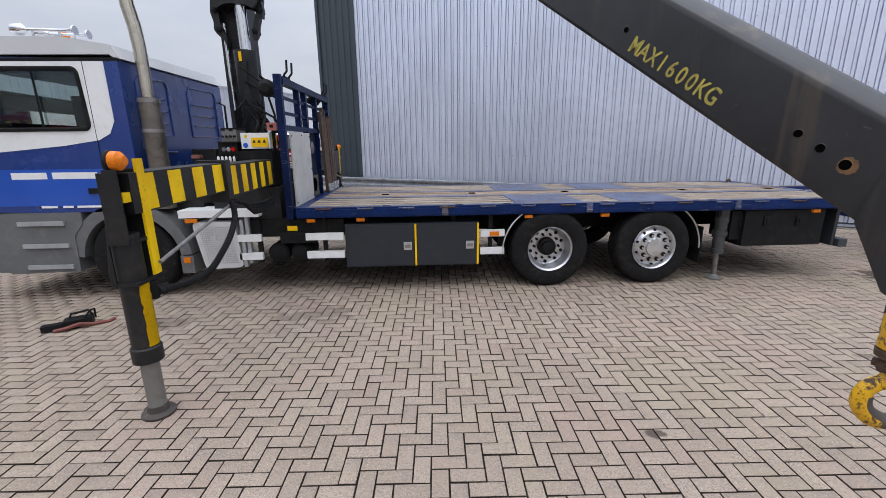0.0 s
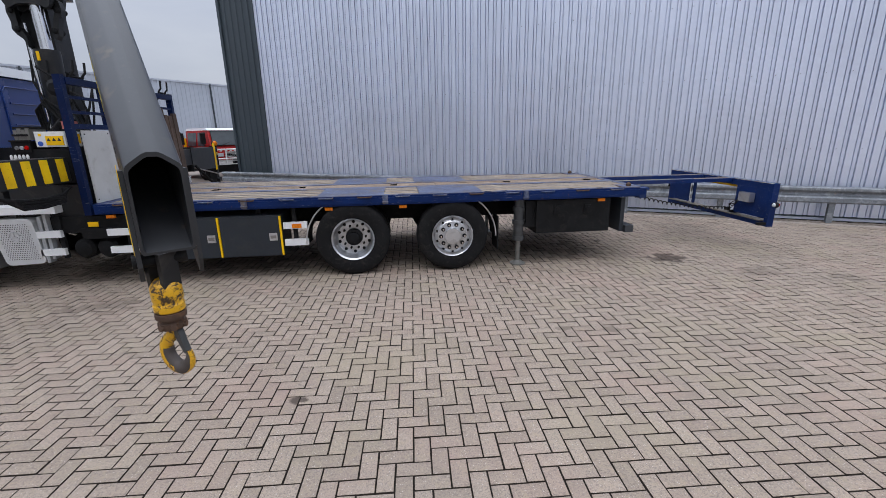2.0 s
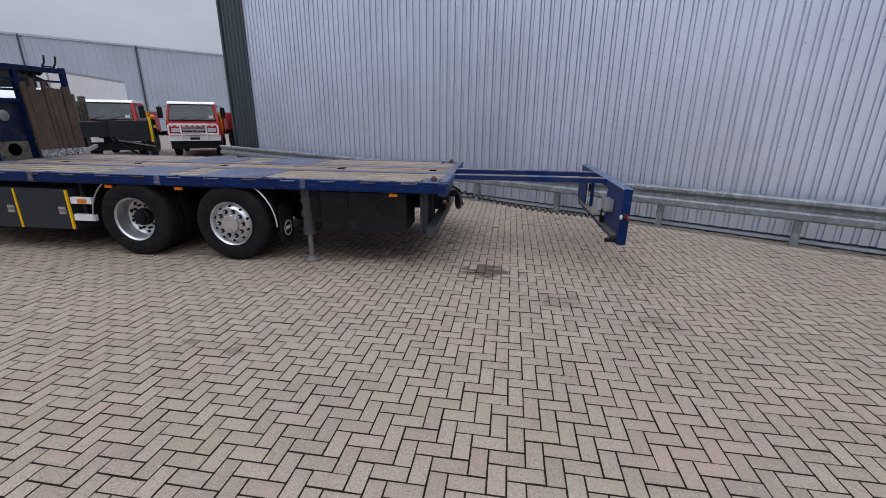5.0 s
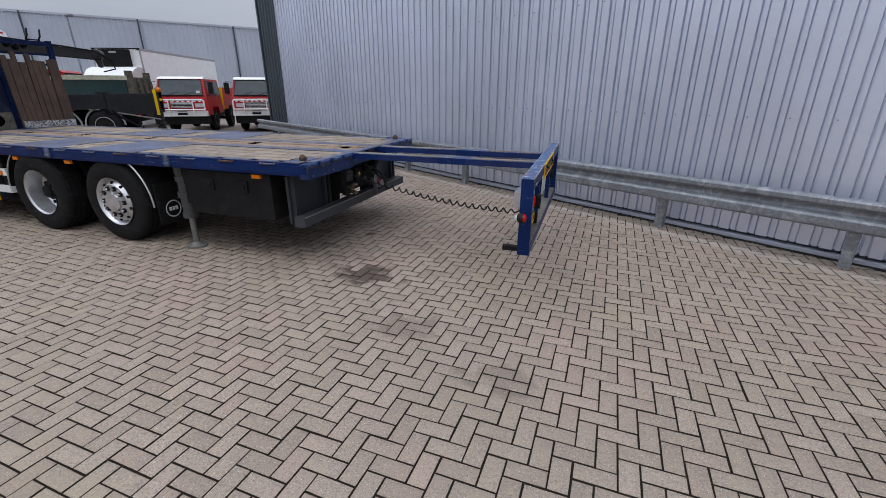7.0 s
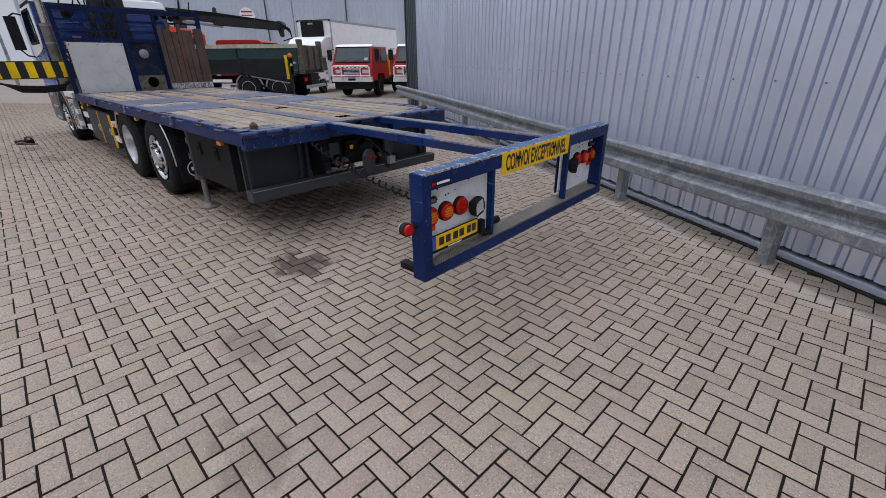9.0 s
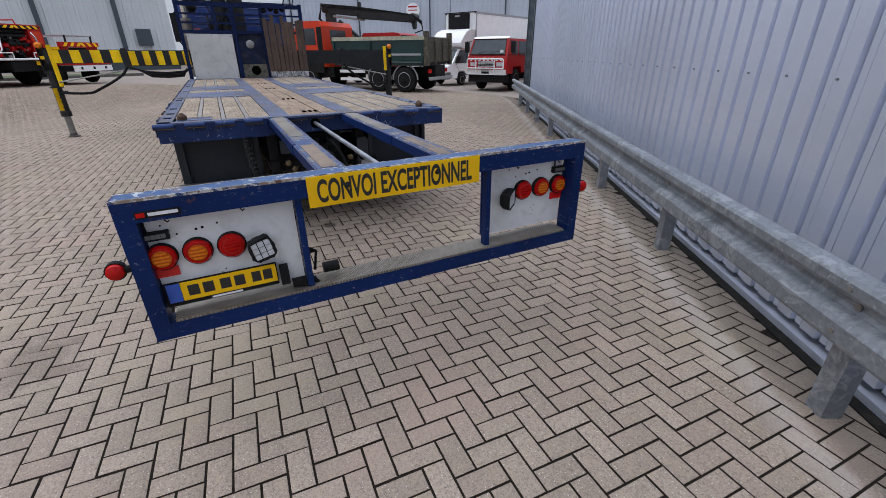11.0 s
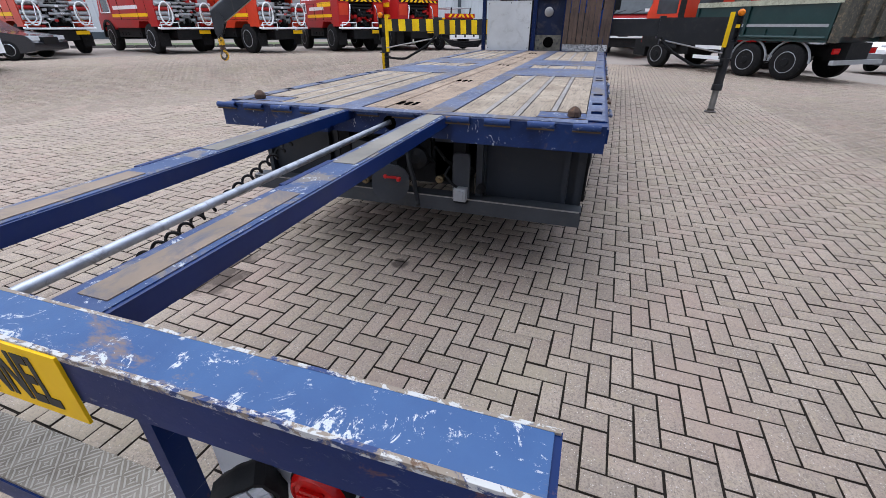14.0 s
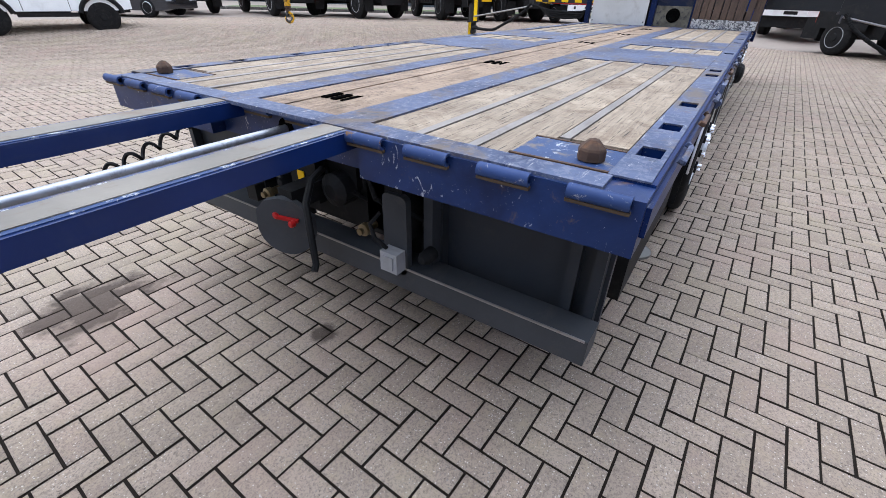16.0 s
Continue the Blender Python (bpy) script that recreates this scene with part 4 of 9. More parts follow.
# wheels
for out, yy in ((-1, DY0 + 0.16), (1, DY1 - 0.16)):
    wheel(truck, 1.86, yy + (0.0 if out < 0 else 0.0), 0.5, out, "dish", True)
    wheel(truck, 3.22, yy, 0.495, out, "cap", False)
    wheel(truck, -3.28, yy + 0.02 * -out, 0.5, out, "cap", False)
bm = bmesh.new()
for xx in (1.86, 3.22, -3.28):
    rod(bm, (xx, 5.9, 0.5), (xx, 7.8, 0.5), 0.07, seg=12)
rod(bm, (1.7, 6.85, 0.5), (2.0, 6.85, 0.5), 0.2, seg=16)
part("axle", bm, M_CHASSIS, truck, "", True)

# chassis
bm = bmesh.new()
for y in (6.4, 7.22):
    box(bm, -4.6, 5.85, y, y + 0.08, 0.62, 0.93)
for x in (-2.2, -1.0, 0.4, 1.3, 2.5, 3.9, 4.7, 5.7):
    box(bm, x, x + 0.09, 6.41, 7.29, 0.64, 0.9)
for x in [DX0 + 0.25 + 0.52 * i for i in range(14)]:
    box(bm, x, x + 0.05, 5.72, 7.98, 0.955, 1.035)
part("chassis_frame", bm, M_CHASSIS, truck)

# deck edge rails, open where the stake pockets go down
POCKETS = (5.66, 5.33, 4.9, 3.95, 3.72, 2.54, 1.3, 0.7, -0.2)


def rail_runs(x0, x1):
    """Lengths of rail between the pockets."""
    cuts = sorted(POCKETS)
    ends = [x0] + [x for c in cuts for x in (c - 0.05, c + 0.05)] + [x1]
    return list(zip(ends[::2], ends[1::2]))


runs = []
for x0, x1 in rail_runs(DX0, DX1 - 0.1):
    runs += [(x0, x1, DY0, DY0 + 0.1, 0.96, 1.085), (x0, x1, DY1 - 0.1, DY1, 0.96, 1.085)]
for x in POCKETS:
    for y, s in ((DY0, 1), (DY1, -1)):
        runs += [(x - 0.05, x + 0.05, *sorted((y, y + 0.028 * s)), 0.96, 1.085), (x - 0.05, x + 0.05, *sorted((y + 0.09 * s, y + 0.1 * s)), 0.96, 1.085)]
deck = boxes("deck_frame", runs + [(DX0, DX0 + 0.1, DY0 + 0.1, DY1 - 0.1, 0.96, 1.085)], M_BLUE, truck, "scuffed navy steel edge rails", 0.004)
for x1, y0, y1 in ((DX1, DY0, 6.42), (DX1, 7.25, DY1), (DX1 - 0.06, 6.42, 7.25)):
    boxes("tail_beam", [(x1 - 0.1, x1, y0, y1, 0.935, 1.078)], M_BATTERED, deck, "battered blue tail beam with white scuffs and rust", 0.006)
# worn top faces, their blue also paled to paint in the sky's gloss
tops = [(DX1 - 0.1, DX1 - 0.01, DY0 + 0.1, DY1 - 0.1, 1.074, 1.088)]
for x0, x1 in rail_runs(DX0 + 0.1, DX1 - 0.1):
    tops += [(x0, x1, DY0 + 0.012, DY0 + 0.113, 1.083, 1.09), (x0, x1, DY1 - 0.113, DY1 - 0.012, 1.083, 1.09)]
for x in POCKETS:
    for y, s in ((DY0, 1), (DY1, -1)):
        tops += [(x - 0.05, x + 0.05, *sorted((y + 0.012 * s, y + 0.027 * s)), 1.083, 1.09), (x - 0.05, x + 0.05, *sorted((y + 0.091 * s, y + 0.113 * s)), 1.083, 1.09)]
boxes("rail_top", tops, M_BLUE_TOP, deck, "worn blue rail tops with pale sky gloss painted in", 0.002)
boxes("spine_plate", [(DX0 + 0.1, DX1 - 0.1, 6.46, 6.62, 1.07, 1.088), (DX0 + 0.1, DX1 - 0.1, 7.06, 7.22, 1.07, 1.088)], M_BLUE_TOP, deck, "scuffed blue steel strips over the frame rails", 0.003)
for x0, x1 in ((1.42, 2.3), (2.78, 3.66)):
    for y0, y1 in ((DY0 + 0.115, 6.46), (7.22, DY1 - 0.115)):
        boxes("wheel_plate", [(x0, x1, y0, y1, 1.07, 1.0885)], M_BLUE_TOP, deck, "scuffed blue chequer plate over a wheel", 0.003)
# a thin side lip under the rail with hinges and hooks
boxes("side_lip", [(DX0 + 0.05, DX1 - 0.02, DY0 - 0.012, DY0, 0.985, 1.06), (DX0 + 0.05, DX1 - 0.02, DY1, DY1 + 0.012, 0.985, 1.06)], M_BLUE, deck, "", 0.004)
for y, s in ((DY0, -1), (DY1, 1)):
    for x in (0.52, 2.32, 4.24):
        bm = bmesh.new()
        ya, yb = sorted((y + 0.014 * s, y + 0.03 * s))
        box(bm, x - 0.035, x + 0.035, ya, yb, 0.975, 1.09)
        rod(bm, (x - 0.04, y + 0.028 * s, 1.0), (x + 0.04, y + 0.028 * s, 1.0), 0.013, seg=8)
        part("hinge", bm, M_BLUE_TOP, deck, "worn hinge bracket")
    for i in range(14):
        x = -0.95 + 0.5 * i
        bm = bmesh.new()
        sweep(bm, [(x - 0.09, y + 0.01 * s, 1.078), (x - 0.085, y + 0.024 * s, 1.07), (x + 0.085, y + 0.024 * s, 1.07), (x + 0.09, y + 0.01 * s, 1.078)], 0.009, 6)
        part("lashing_bar", bm, M_BLUE_TOP if i % 3 else M_RUST, deck)

# deck planks, each a piece of its own
rng = random.Random(4)


def plank(x0, x1, y0, y1, wood=None):
    bm = bmesh.new()
    z = 1.083 + rng.uniform(-0.003, 0.003)
    box(bm, x0 + 0.004, x1 - 0.004, y0 + 0.004, y1 - 0.004, 1.04, z)
    soften(bm, 0.004, 1)
    part("plank", bm, wood or M_WOOD, deck)


def strip(x0, x1, y):
    bm = bmesh.new()
    box(bm, x0, x1, y - 0.016, y + 0.016, 1.05, 1.0865)
    part("steel_strip", bm, M_STRIP, deck, "worn grey steel strip between planks")


for x0, x1 in ((DX0 + 0.1, 1.42), (2.3, 2.78), (3.66, DX1 - 0.1)):
    for y0, y1 in ((DY0 + 0.115, 6.46), (7.22, DY1 - 0.115)):
        w = (y1 - y0) / 4
        for i in range(4):
            a, b = y0 + i * w, y0 + (i + 1) * w
            xe = x1
            if y0 > 7 and i >= 3 and x1 > 5:
                xe = 5.66
            if y0 < 6 and i < 1 and x1 > 5:
                xe = 5.66
            plank(x0, xe, a + (0.018 if i else 0), b - (0.018 if i < 3 else 0))
            if i:
                strip(x0, x1 if xe == x1 else xe, a)
for i, (x0, x1) in enumerate(((DX0 + 0.1, 0.9), (0.9, 3.1), (3.1, DX1 - 0.1))):
    for a, b in ((6.62, 6.765), (6.765, 6.91), (6.91, 7.06)):
        plank(x0, x1, a, b, M_WOOD_BROWN)
# corner plates with container pins
for y0, y1, yp in ((7.7, 7.985, 7.92), (5.715, 6.0, 5.78)):
    boxes("corner_plate", [(5.7, 5.88, y0 + 0.02, y1, 1.06, 1.087)], M_CHIPPED, deck, "blue corner plate chipped to white", 0.004)
    for xe in (5.69, 5.881):
        boxes("plate_edge", [(xe, xe + 0.01, y0 + 0.015, y1, 1.06, 1.089)], M_RUST, deck, "rusty edge of a corner plate", 0.002)
    bm = bmesh.new()
    lathe(bm, [(0.0, 0.03), (0.005, 0.037), (0.03, 0.037), (0.036, 0.034), (0.056, 0.014), (0.06, 0.0001)], (5.82, yp, 1.086), 2, 8)
    part("container_pin", bm, M_RUST, deck, "rusty pointed container lock")
# stake pockets: dark sockets sunk in the rails
for y, sg_ in ((DY0, 1), (DY1, -1)):
    for x in POCKETS:
        boxes("stake_pocket", [(x - 0.05, x + 0.05, *sorted((y + 0.028 * sg_, y + 0.09 * sg_)), 0.962, 0.975)], M_CHASSIS, deck, "dark stake pocket", 0)
for x in (5.66, 4.29, 2.43, 1.0, -0.3):
    for dy in (0.02, 0.075, 0.13):
        boxes("slot_opening", [(x - 0.05, x + 0.05, 6.77 + dy - 0.014, 6.77 + dy + 0.014, 1.07, 1.0872)], M_HOLE, deck, "dark lashing slot in the deck", 0)
# rolled lashing tubes on the rear edge
for y in (5.65, 5.87, 6.09, 6.31, 6.69, 6.93, 7.29, 7.52, 7.76, 8.0):
    bm = bmesh.new()
    x = DX1 - (0.055 if 6.42 < y < 7.25 else 0.0)
    lathe(bm, [(-0.072, 0.011), (-0.072, 0.0185), (0.072, 0.0185), (0.072, 0.011), (-0.06, 0.011)], (x + 0.006, y, 1.068), 1, 16)
    tube_ = part("lashing_tube", bm, M_TUBE, deck, "rolled steel lashing tube", True)
    boxes("tube_lip", [(x + 0.0008, x + 0.016, y - 0.074, y + 0.074, 1.043, 1.051)], M_LIP, tube_, "rusty weld under a lashing tube", 0.003)

# headboard
head = boxes("headboard", [(-1.40, -1.31, 5.70, 8.08, 0.96, 1.07)], M_NAVY, truck, "navy steel headboard frame", 0.006)
for y0, y1 in ((5.61, 5.68), (8.09, 8.16)):
    boxes("post", [(-1.40, -1.32, y0, y1, 0.95, 2.6)], M_NAVY, head, "navy square steel post", 0.006)
for y0, y1, z0 in ((6.3, 6.36, 2.05), (6.64, 6.72, 1.07), (7.24, 7.3, 1.07)):
    boxes("upright", [(-1.385, -1.315, y0, y1, z0, 2.5)], M_NAVY, head, "", 0.006)
for x0, x1, z0, z1 in ((-1.39, -1.31, 2.5, 2.58), (-1.37, -1.32, 1.99, 2.05), (-1.365, -1.335, 2.17, 2.205), (-1.365, -1.335, 2.34, 2.375)):
    boxes("cross_bar", [(x0, x1, 5.68, 8.09, z0, z1)], M_NAVY, head, "", 0.006)
boxes("headboard_panel", [(-1.312, -1.296, 5.73, 6.61, 1.085, 1.975)], M_HEADPANEL, head, "dented white aluminium panel", 0.004)
for y, z in ((5.76, 1.93), (6.58, 1.93), (5.76, 1.13), (6.58, 1.13), (6.2, 1.94), (6.58, 1.5)):
    bm = bmesh.new()
    rod(bm, (-1.3, y, z), (-1.288, y, z), 0.009, seg=8)
    part("rivet", bm, M_CHASSIS, head)
boxes("recess_panel", [(-1.39, -1.372, 6.72, 7.24, 1.07, 1.99)], M_SCRAPED, head, "dark blue scraped steel panel", 0)
boxes("scuffed_plate", [(-1.372, -1.366, 6.725, 7.235, 1.07, 1.37)], M_SCUFFED, head, "lower plate scraped to grey and brown", 0.002)
bm = bmesh.new()
lathe(bm, [(0.0, 0.1), (0.012, 0.1), (0.014, 0.06), (0.006, 0.055), (0.006, 0.0001)], (-1.367, 6.99, 1.24), 0, 20)
part("socket", bm, M_HOLE, head, "dark worn socket", True)
bm = bmesh.new()
lathe(bm, [(0.0, 0.085), (0.03, 0.085), (0.035, 0.075), (0.036, 0.0001)], (-1.375, 6.95, 1.78), 0, 24)
part("round_hatch", bm, M_STEEL, head, "round steel cover", True)
rng = random.Random(11)
yy = 7.27
while yy < 8.1:
    w = rng.uniform(0.075, 0.125)
    bm = bmesh.new()
    t = rng.uniform(-0.018, 0.018)
    m = Matrix.Translation((-1.26 + rng.uniform(-0.015, 0.015), yy + w / 2, 1.085)) @ Euler((t, -0.035, 0)).to_matrix().to_4x4()
    box(bm, -0.022, 0.022, -w / 2 + rng.uniform(0.004, 0.009), w / 2 - rng.uniform(0.004, 0.009), 0.0, 1.2 + rng.uniform(-0.09, 0.1), m)
    soften(bm, 0.004, 1)
    part("stake_board", bm, M_BOARD, head, "upright dark weathered board")
    yy += w
for i in range(8):
    boxes("kick_plate", [(-1.236 + 0.002 * (i % 2), -1.22, 7.285 + 0.1065 * i, 7.389 + 0.1065 * i, 1.09, 1.213 - 0.004 * (i % 3))], M_MOTTLED, head, "flaking white and black kick plate", 0.002)
for y in (5.82, 7.78):
    bm = bmesh.new()
    for dy in (0.0, 0.2):
        sweep(bm, [(-1.35, y + dy, 2.56), (-1.33, y + dy, 2.62), (-1.3, y + dy + 0.01, 2.66), (-1.3, y + dy + 0.03, 2.78)], 0.014, 6)
    rod(bm, (-1.34, y, 2.6), (-1.34, y + 0.2, 2.6), 0.013, seg=6)
    part("rack_hook", bm, M_CHASSIS, head, "black bent rod hooks")
bm = bmesh.new()
for i, (y, z) in enumerate(((7.35, 2.47), (7.5, 2.5), (7.62, 2.46), (7.75, 2.5))):
    lathe(bm, [(-0.06, 0.03), (0.0, 0.06), (0.06, 0.03)], (-1.42, y, z), 0, 12)
part("lashing_straps", bm, M_CHASSIS, head, "bundle of black straps", True)

# tool boxes and side guards on both flanks
for y, s in ((DY0, 1), (DY1, -1)):
    def yr(a, b):
        return sorted((y + a * s, y + b * s))
    tb = boxes("tool_box", [(-0.72, 0.94, *yr(0.03, 0.5), 0.32, 0.87)], M_BOX, truck, "dark grey steel tool box", 0.012)
    for x0, x1 in ((-0.70, 0.13), (0.17, 0.91)):
        boxes("lid", [(x0, x1, *yr(0.012, 0.03), 0.335, 0.855)], M_BOX, tb, "dark grey lid", 0.006)
        lt = boxes("latch", [(x1 - 0.13, x1 - 0.03, *yr(0.0, 0.013), 0.535, 0.635)], M_ALU, tb, "silver paddle latch", 0.008)
        boxes("latch_paddle", [(x1 - 0.115, x1 - 0.045, *yr(-0.008, 0.0), 0.565, 0.605)], M_STEEL, lt, "", 0.003)
    for x in (0.138, 0.918):
        if s > 0:
            boxes("marker_strip", [(x, x + 0.024, *yr(0.004, 0.03), 0.33, 0.86)], M_SIGN, tb, "yellow edge strip", 0.002)
    for x in (-0.5, 0.6):
        boxes("hanger", [(x, x + 0.06, *yr(0.15, 0.45), 0.85, 0.97)], M_CHASSIS, tb, "", 0)
    for x0, x1 in ((-2.02, -1.74), (-1.2, -0.74), (0.965, 1.27)):
        for z in (0.45, 0.68):
            boxes("side_guard", [(x0, x1, *yr(0.02, 0.07), z, z + 0.085)], M_WHITE, truck, "white aluminium side guard bar", 0.01)
    boxes("side_marker", [(1.08, 1.2, *yr(0.008, 0.02), 0.69, 0.745)], M_AMBER, truck, "amber side reflector", 0.003)
    for x in (-1.12, 1.62 - 0.05, 2.55, 5.35, -0.52):
        boxes("side_lamp", [(x - 0.05, x + 0.05, *yr(0.02, 0.05), 0.905, 0.945)], M_AMBER, truck, "small amber side lamp", 0.006)
    # air tanks and brackets ahead of the tool box
    bm = bmesh.new()
    for x in (-1.58, -1.3):
        lathe(bm, [(-0.16, 0.02), (-0.14, 0.1), (-0.1, 0.13), (0.28, 0.13), (0.32, 0.1), (0.34, 0.02)], (x, y + 0.25 * s, 0.5), 1, 18)
    box(bm, -2.0, -0.74, *yr(0.1, 0.45), 0.72, 0.93)
    box(bm, -1.52, -1.1, *yr(0.06, 0.3), 0.64, 0.78)
    part("air_tank", bm, M_CHASSIS, truck, "black air tanks")
    for x in (-1.78, -0.98, 1.1):
        boxes("guard_bracket", [(x - 0.025, x + 0.025, *yr(0.075, 0.12), 0.4, 0.95)], M_CHASSIS, truck, "", 0)
    boxes("warning_label", [(-1.42, -1.3, *yr(0.05, 0.058), 0.8, 0.86)], M_SIGN, truck, "yellow warning label", 0)
    # wheel arches: thin curved strips
    for x, r in ((1.86, 0.6), (3.22, 0.6)):
        bm = bmesh.new()
        a0, a1 = (118, 182) if x < 2 else (0, 72)
        arch(bm, x, 0.47, *yr(0.03, 0.36), r, r + 0.02, a0, a1)
        mg = part("mudguard", bm, M_CHASSIS, truck, "black mudguard with pale edge")
        bm = bmesh.new()
        sweep(bm, [(x + math.cos(radians(a)) * (r + 0.012), y + 0.025 * s, 0.47 + math.sin(radians(a)) * (r + 0.012)) for a in [a0 + (a1 - a0) * i / 14 for i in range(15)]], 0.01, 6)
        part("edge_trim", bm, M_ALU, mg)
    boxes("mud_flap", [(3.86, 3.875, *yr(0.04, 0.38), 0.26, 0.74)], M_RUBBER, truck, "black rubber mud flap", 0.003)
    # rear box under the deck
    rb = boxes("storage_box", [(4.42, 5.5, *yr(0.05, 0.62), 0.47, 0.94)], M_CHASSIS, truck, "black storage box under the deck tail", 0.012)
    for x in (4.72, 5.16):
        boxes("latch", [(x - 0.05, x + 0.05, *yr(0.03, 0.05), 0.74, 0.86)], M_CHASSIS, rb, "recessed black latch", 0.01)
        boxes("latch_paddle", [(x - 0.02, x + 0.02, *yr(0.02, 0.03), 0.78, 0.83)], M_CHASSIS, rb, "", 0.003)
    # rear support leg
    bm = bmesh.new()
    yl = y + 0.17 * s
    rod(bm, (4.195, yl, 0.36), (4.195, yl, 0.96), 0.07, seg=18)
    for z, q in ((0.36, 0.082), (0.6, 0.09), (0.78, 0.086)):
        rod(bm, (4.195, yl, z), (4.195, yl, z + 0.06), q, seg=18)
    box(bm, 4.14, 4.25, yl - 0.06, yl + 0.06, 0.86, 0.96)
    rod(bm, (4.29, yl, 0.55), (4.29, yl, 0.93), 0.026, seg=10)
    leg = part("rear_support_leg", bm, M_LEG, truck, "dark steel support leg under the deck", True)
    bm = bmesh.new()
    rod(bm, (4.195, yl, 0.015), (4.195, yl, 0.4), 0.032, seg=14)
    part("piston", bm, M_PISTON, leg, "", True)
    bm = bmesh.new()
    lathe(bm, [(0.0, 0.11), (0.018, 0.11), (0.026, 0.075), (0.06, 0.04)], (4.195, yl, 0.0), 2, 20)
    part("foot", bm, M_PISTON, leg, "", True)
    bm = bmesh.new()
    box(bm, 4.28, 4.42, *yr(0.1, 0.5), 0.55, 0.93)
    for i in range(3):
        sweep(bm, [(4.36 + 0.04 * i, y + 0.12 * s, 0.93), (4.4 + 0.03 * i, y + 0.09 * s, 0.72), (4.33 + 0.03 * i, y + 0.14 * s, 0.55)], 0.012, 6)
    part("valve_block", bm, M_CHASSIS, truck)

# round white mark on the rear face of each mud flap
for y in (DY0 + 0.22, DY1 - 0.22):
    bm = bmesh.new()
    lathe(bm, [(0.002, 0.1), (0.0045, 0.1), (0.0045, 0.088), (0.002, 0.088)], (3.8745, y, 0.42), 0, 28, closed=True)
    for a0, a1 in ((-0.055, -0.02), (-0.01, 0.015), (0.025, 0.06)):
        box(bm, 3.876, 3.8785, y + a0, y + a1, 0.4, 0.445)
    part("flap_mark", bm, M_WHITE, truck, "white ring and bars on a mud flap")

# underrun bar and tail fittings
bar = boxes("underrun_bar", [(5.75, 5.87, 5.63, 8.04, 0.435, 0.535)], M_TAILGREY, truck, "dark grey square steel underrun bar", 0.006)
boxes("bar_edge", [(5.8665, 5.8725, 5.64, 8.03, 0.5305, 0.538)], M_STEEL, bar, "scraped bright edge", 0.001)
for y in (6.42, 7.22):
    boxes("bar_bracket", [(5.6, 5.74, y, y + 0.08, 0.43, 0.95)], M_CHASSIS, bar, "", 0.004)
for y0, y1 in ((7.345, 8.03), (5.66, 6.34)):
    tp_ = boxes("tail_panel", [(5.67, 5.70, y0, y1, 0.45, 0.934)], M_BOX, truck, "dark panel under the tail", 0.006)
    for y in (y0 + 0.03, y1 - 0.13, y1 - 0.05):
        boxes("panel_stiffener", [(5.70, 5.745, y, y + 0.035, 0.45, 0.934)], M_BOX, tp_, "", 0.003)
bm = bmesh.new()
prism(bm, [(6.86 + 0.118 * math.cos(radians(a)), 0.645 + 0.118 * math.sin(radians(a))) for a in range(-180, 1, 10)] + [(6.978, 0.69), (6.955, 0.735), (6.91, 0.765), (6.85, 0.775), (6.79, 0.76), (6.75, 0.72)], 0, 6.02, 6.05)
soften(bm, 0.008, 2)
swing = Matrix.Translation((6.04, 6.86, 0)) @ Matrix.Rotation(radians(24), 4, "Z") @ Matrix.Translation((-6.04, -6.86, 0))
bm.transform(swing)
flap = part("coupling_cover", bm, M_TAILGREY, truck, "black rubber coupling flap with a rounded end", True)
bm = bmesh.new()
box(bm, 6.05, 6.064, 6.835, 6.925, 0.687, 0.699, swing)
for y in (6.835, 6.925):
    lathe(bm, [(6.05, 0.014), (6.066, 0.014), (6.069, 0.01), (6.069, 0.0001)], (0, y, 0.693), 0, 12)
bmesh.ops.rotate(bm, verts=[v for v in bm.verts if v.co.z > 0], cent=(6.05, 6.89, 0.69), matrix=Matrix.Rotation(radians(-8), 3, "X"))
part("red_clip", bm, M_RED, flap, "red plastic handle")
boxes("cover_arm", [(5.78, 6.02, 6.82, 6.9, 0.72, 0.8)], M_CHASSIS, flap, "", 0.01)
bm = bmesh.new()
box(bm, 5.55, 5.8, 6.55, 7.2, 0.6, 0.88)
box(bm, 5.8, 5.86, 6.7, 6.86, 0.68, 0.86)
lathe(bm, [(0.0, 0.07), (0.1, 0.07), (0.12, 0.03)], (5.78, 6.98, 0.78), 0, 14)
part("tow_coupling", bm, M_CHASSIS, truck, "greasy black tow coupling")
boxes("tow_label", [(5.862, 5.866, 6.75, 6.79, 0.77, 0.81)], M_SIGN, truck, "small yellow label", 0)
for y, z, mt in ((6.62, 0.72, M_CHASSIS), (6.7, 0.66, M_STEEL), (7.4, 0.6, M_CHASSIS)):
    bm = bmesh.new()
    lathe(bm, [(0.0, 0.03), (0.05, 0.028), (0.07, 0.016), (0.075, 0.0001)], (5.8, y, z), 0, 12)
    part("air_coupling", bm, mt, truck, "air line coupling", True)
bm = bmesh.new()
sweep(bm, [(5.88, 6.93, 0.86), (5.96, 6.95, 0.84), (6.03, 6.99, 0.78), (6.06, 7.03, 0.7), (6.08, 7.06, 0.57), (6.1, 7.07, 0.55)], 0.014, 8)
part("hand_crank", bm, M_CHASSIS, truck, "bent black steel handle", True)
bm = bmesh.new()
prism(bm, rounded([(7.222, 0.5), (7.333, 0.5), (7.333, 0.835), (7.222, 0.835)], 0.03), 0, 5.84, 5.87)
lamp = part("tail_upright", bm, M_TAILGREY, truck, "grey steel plate with rounded top")
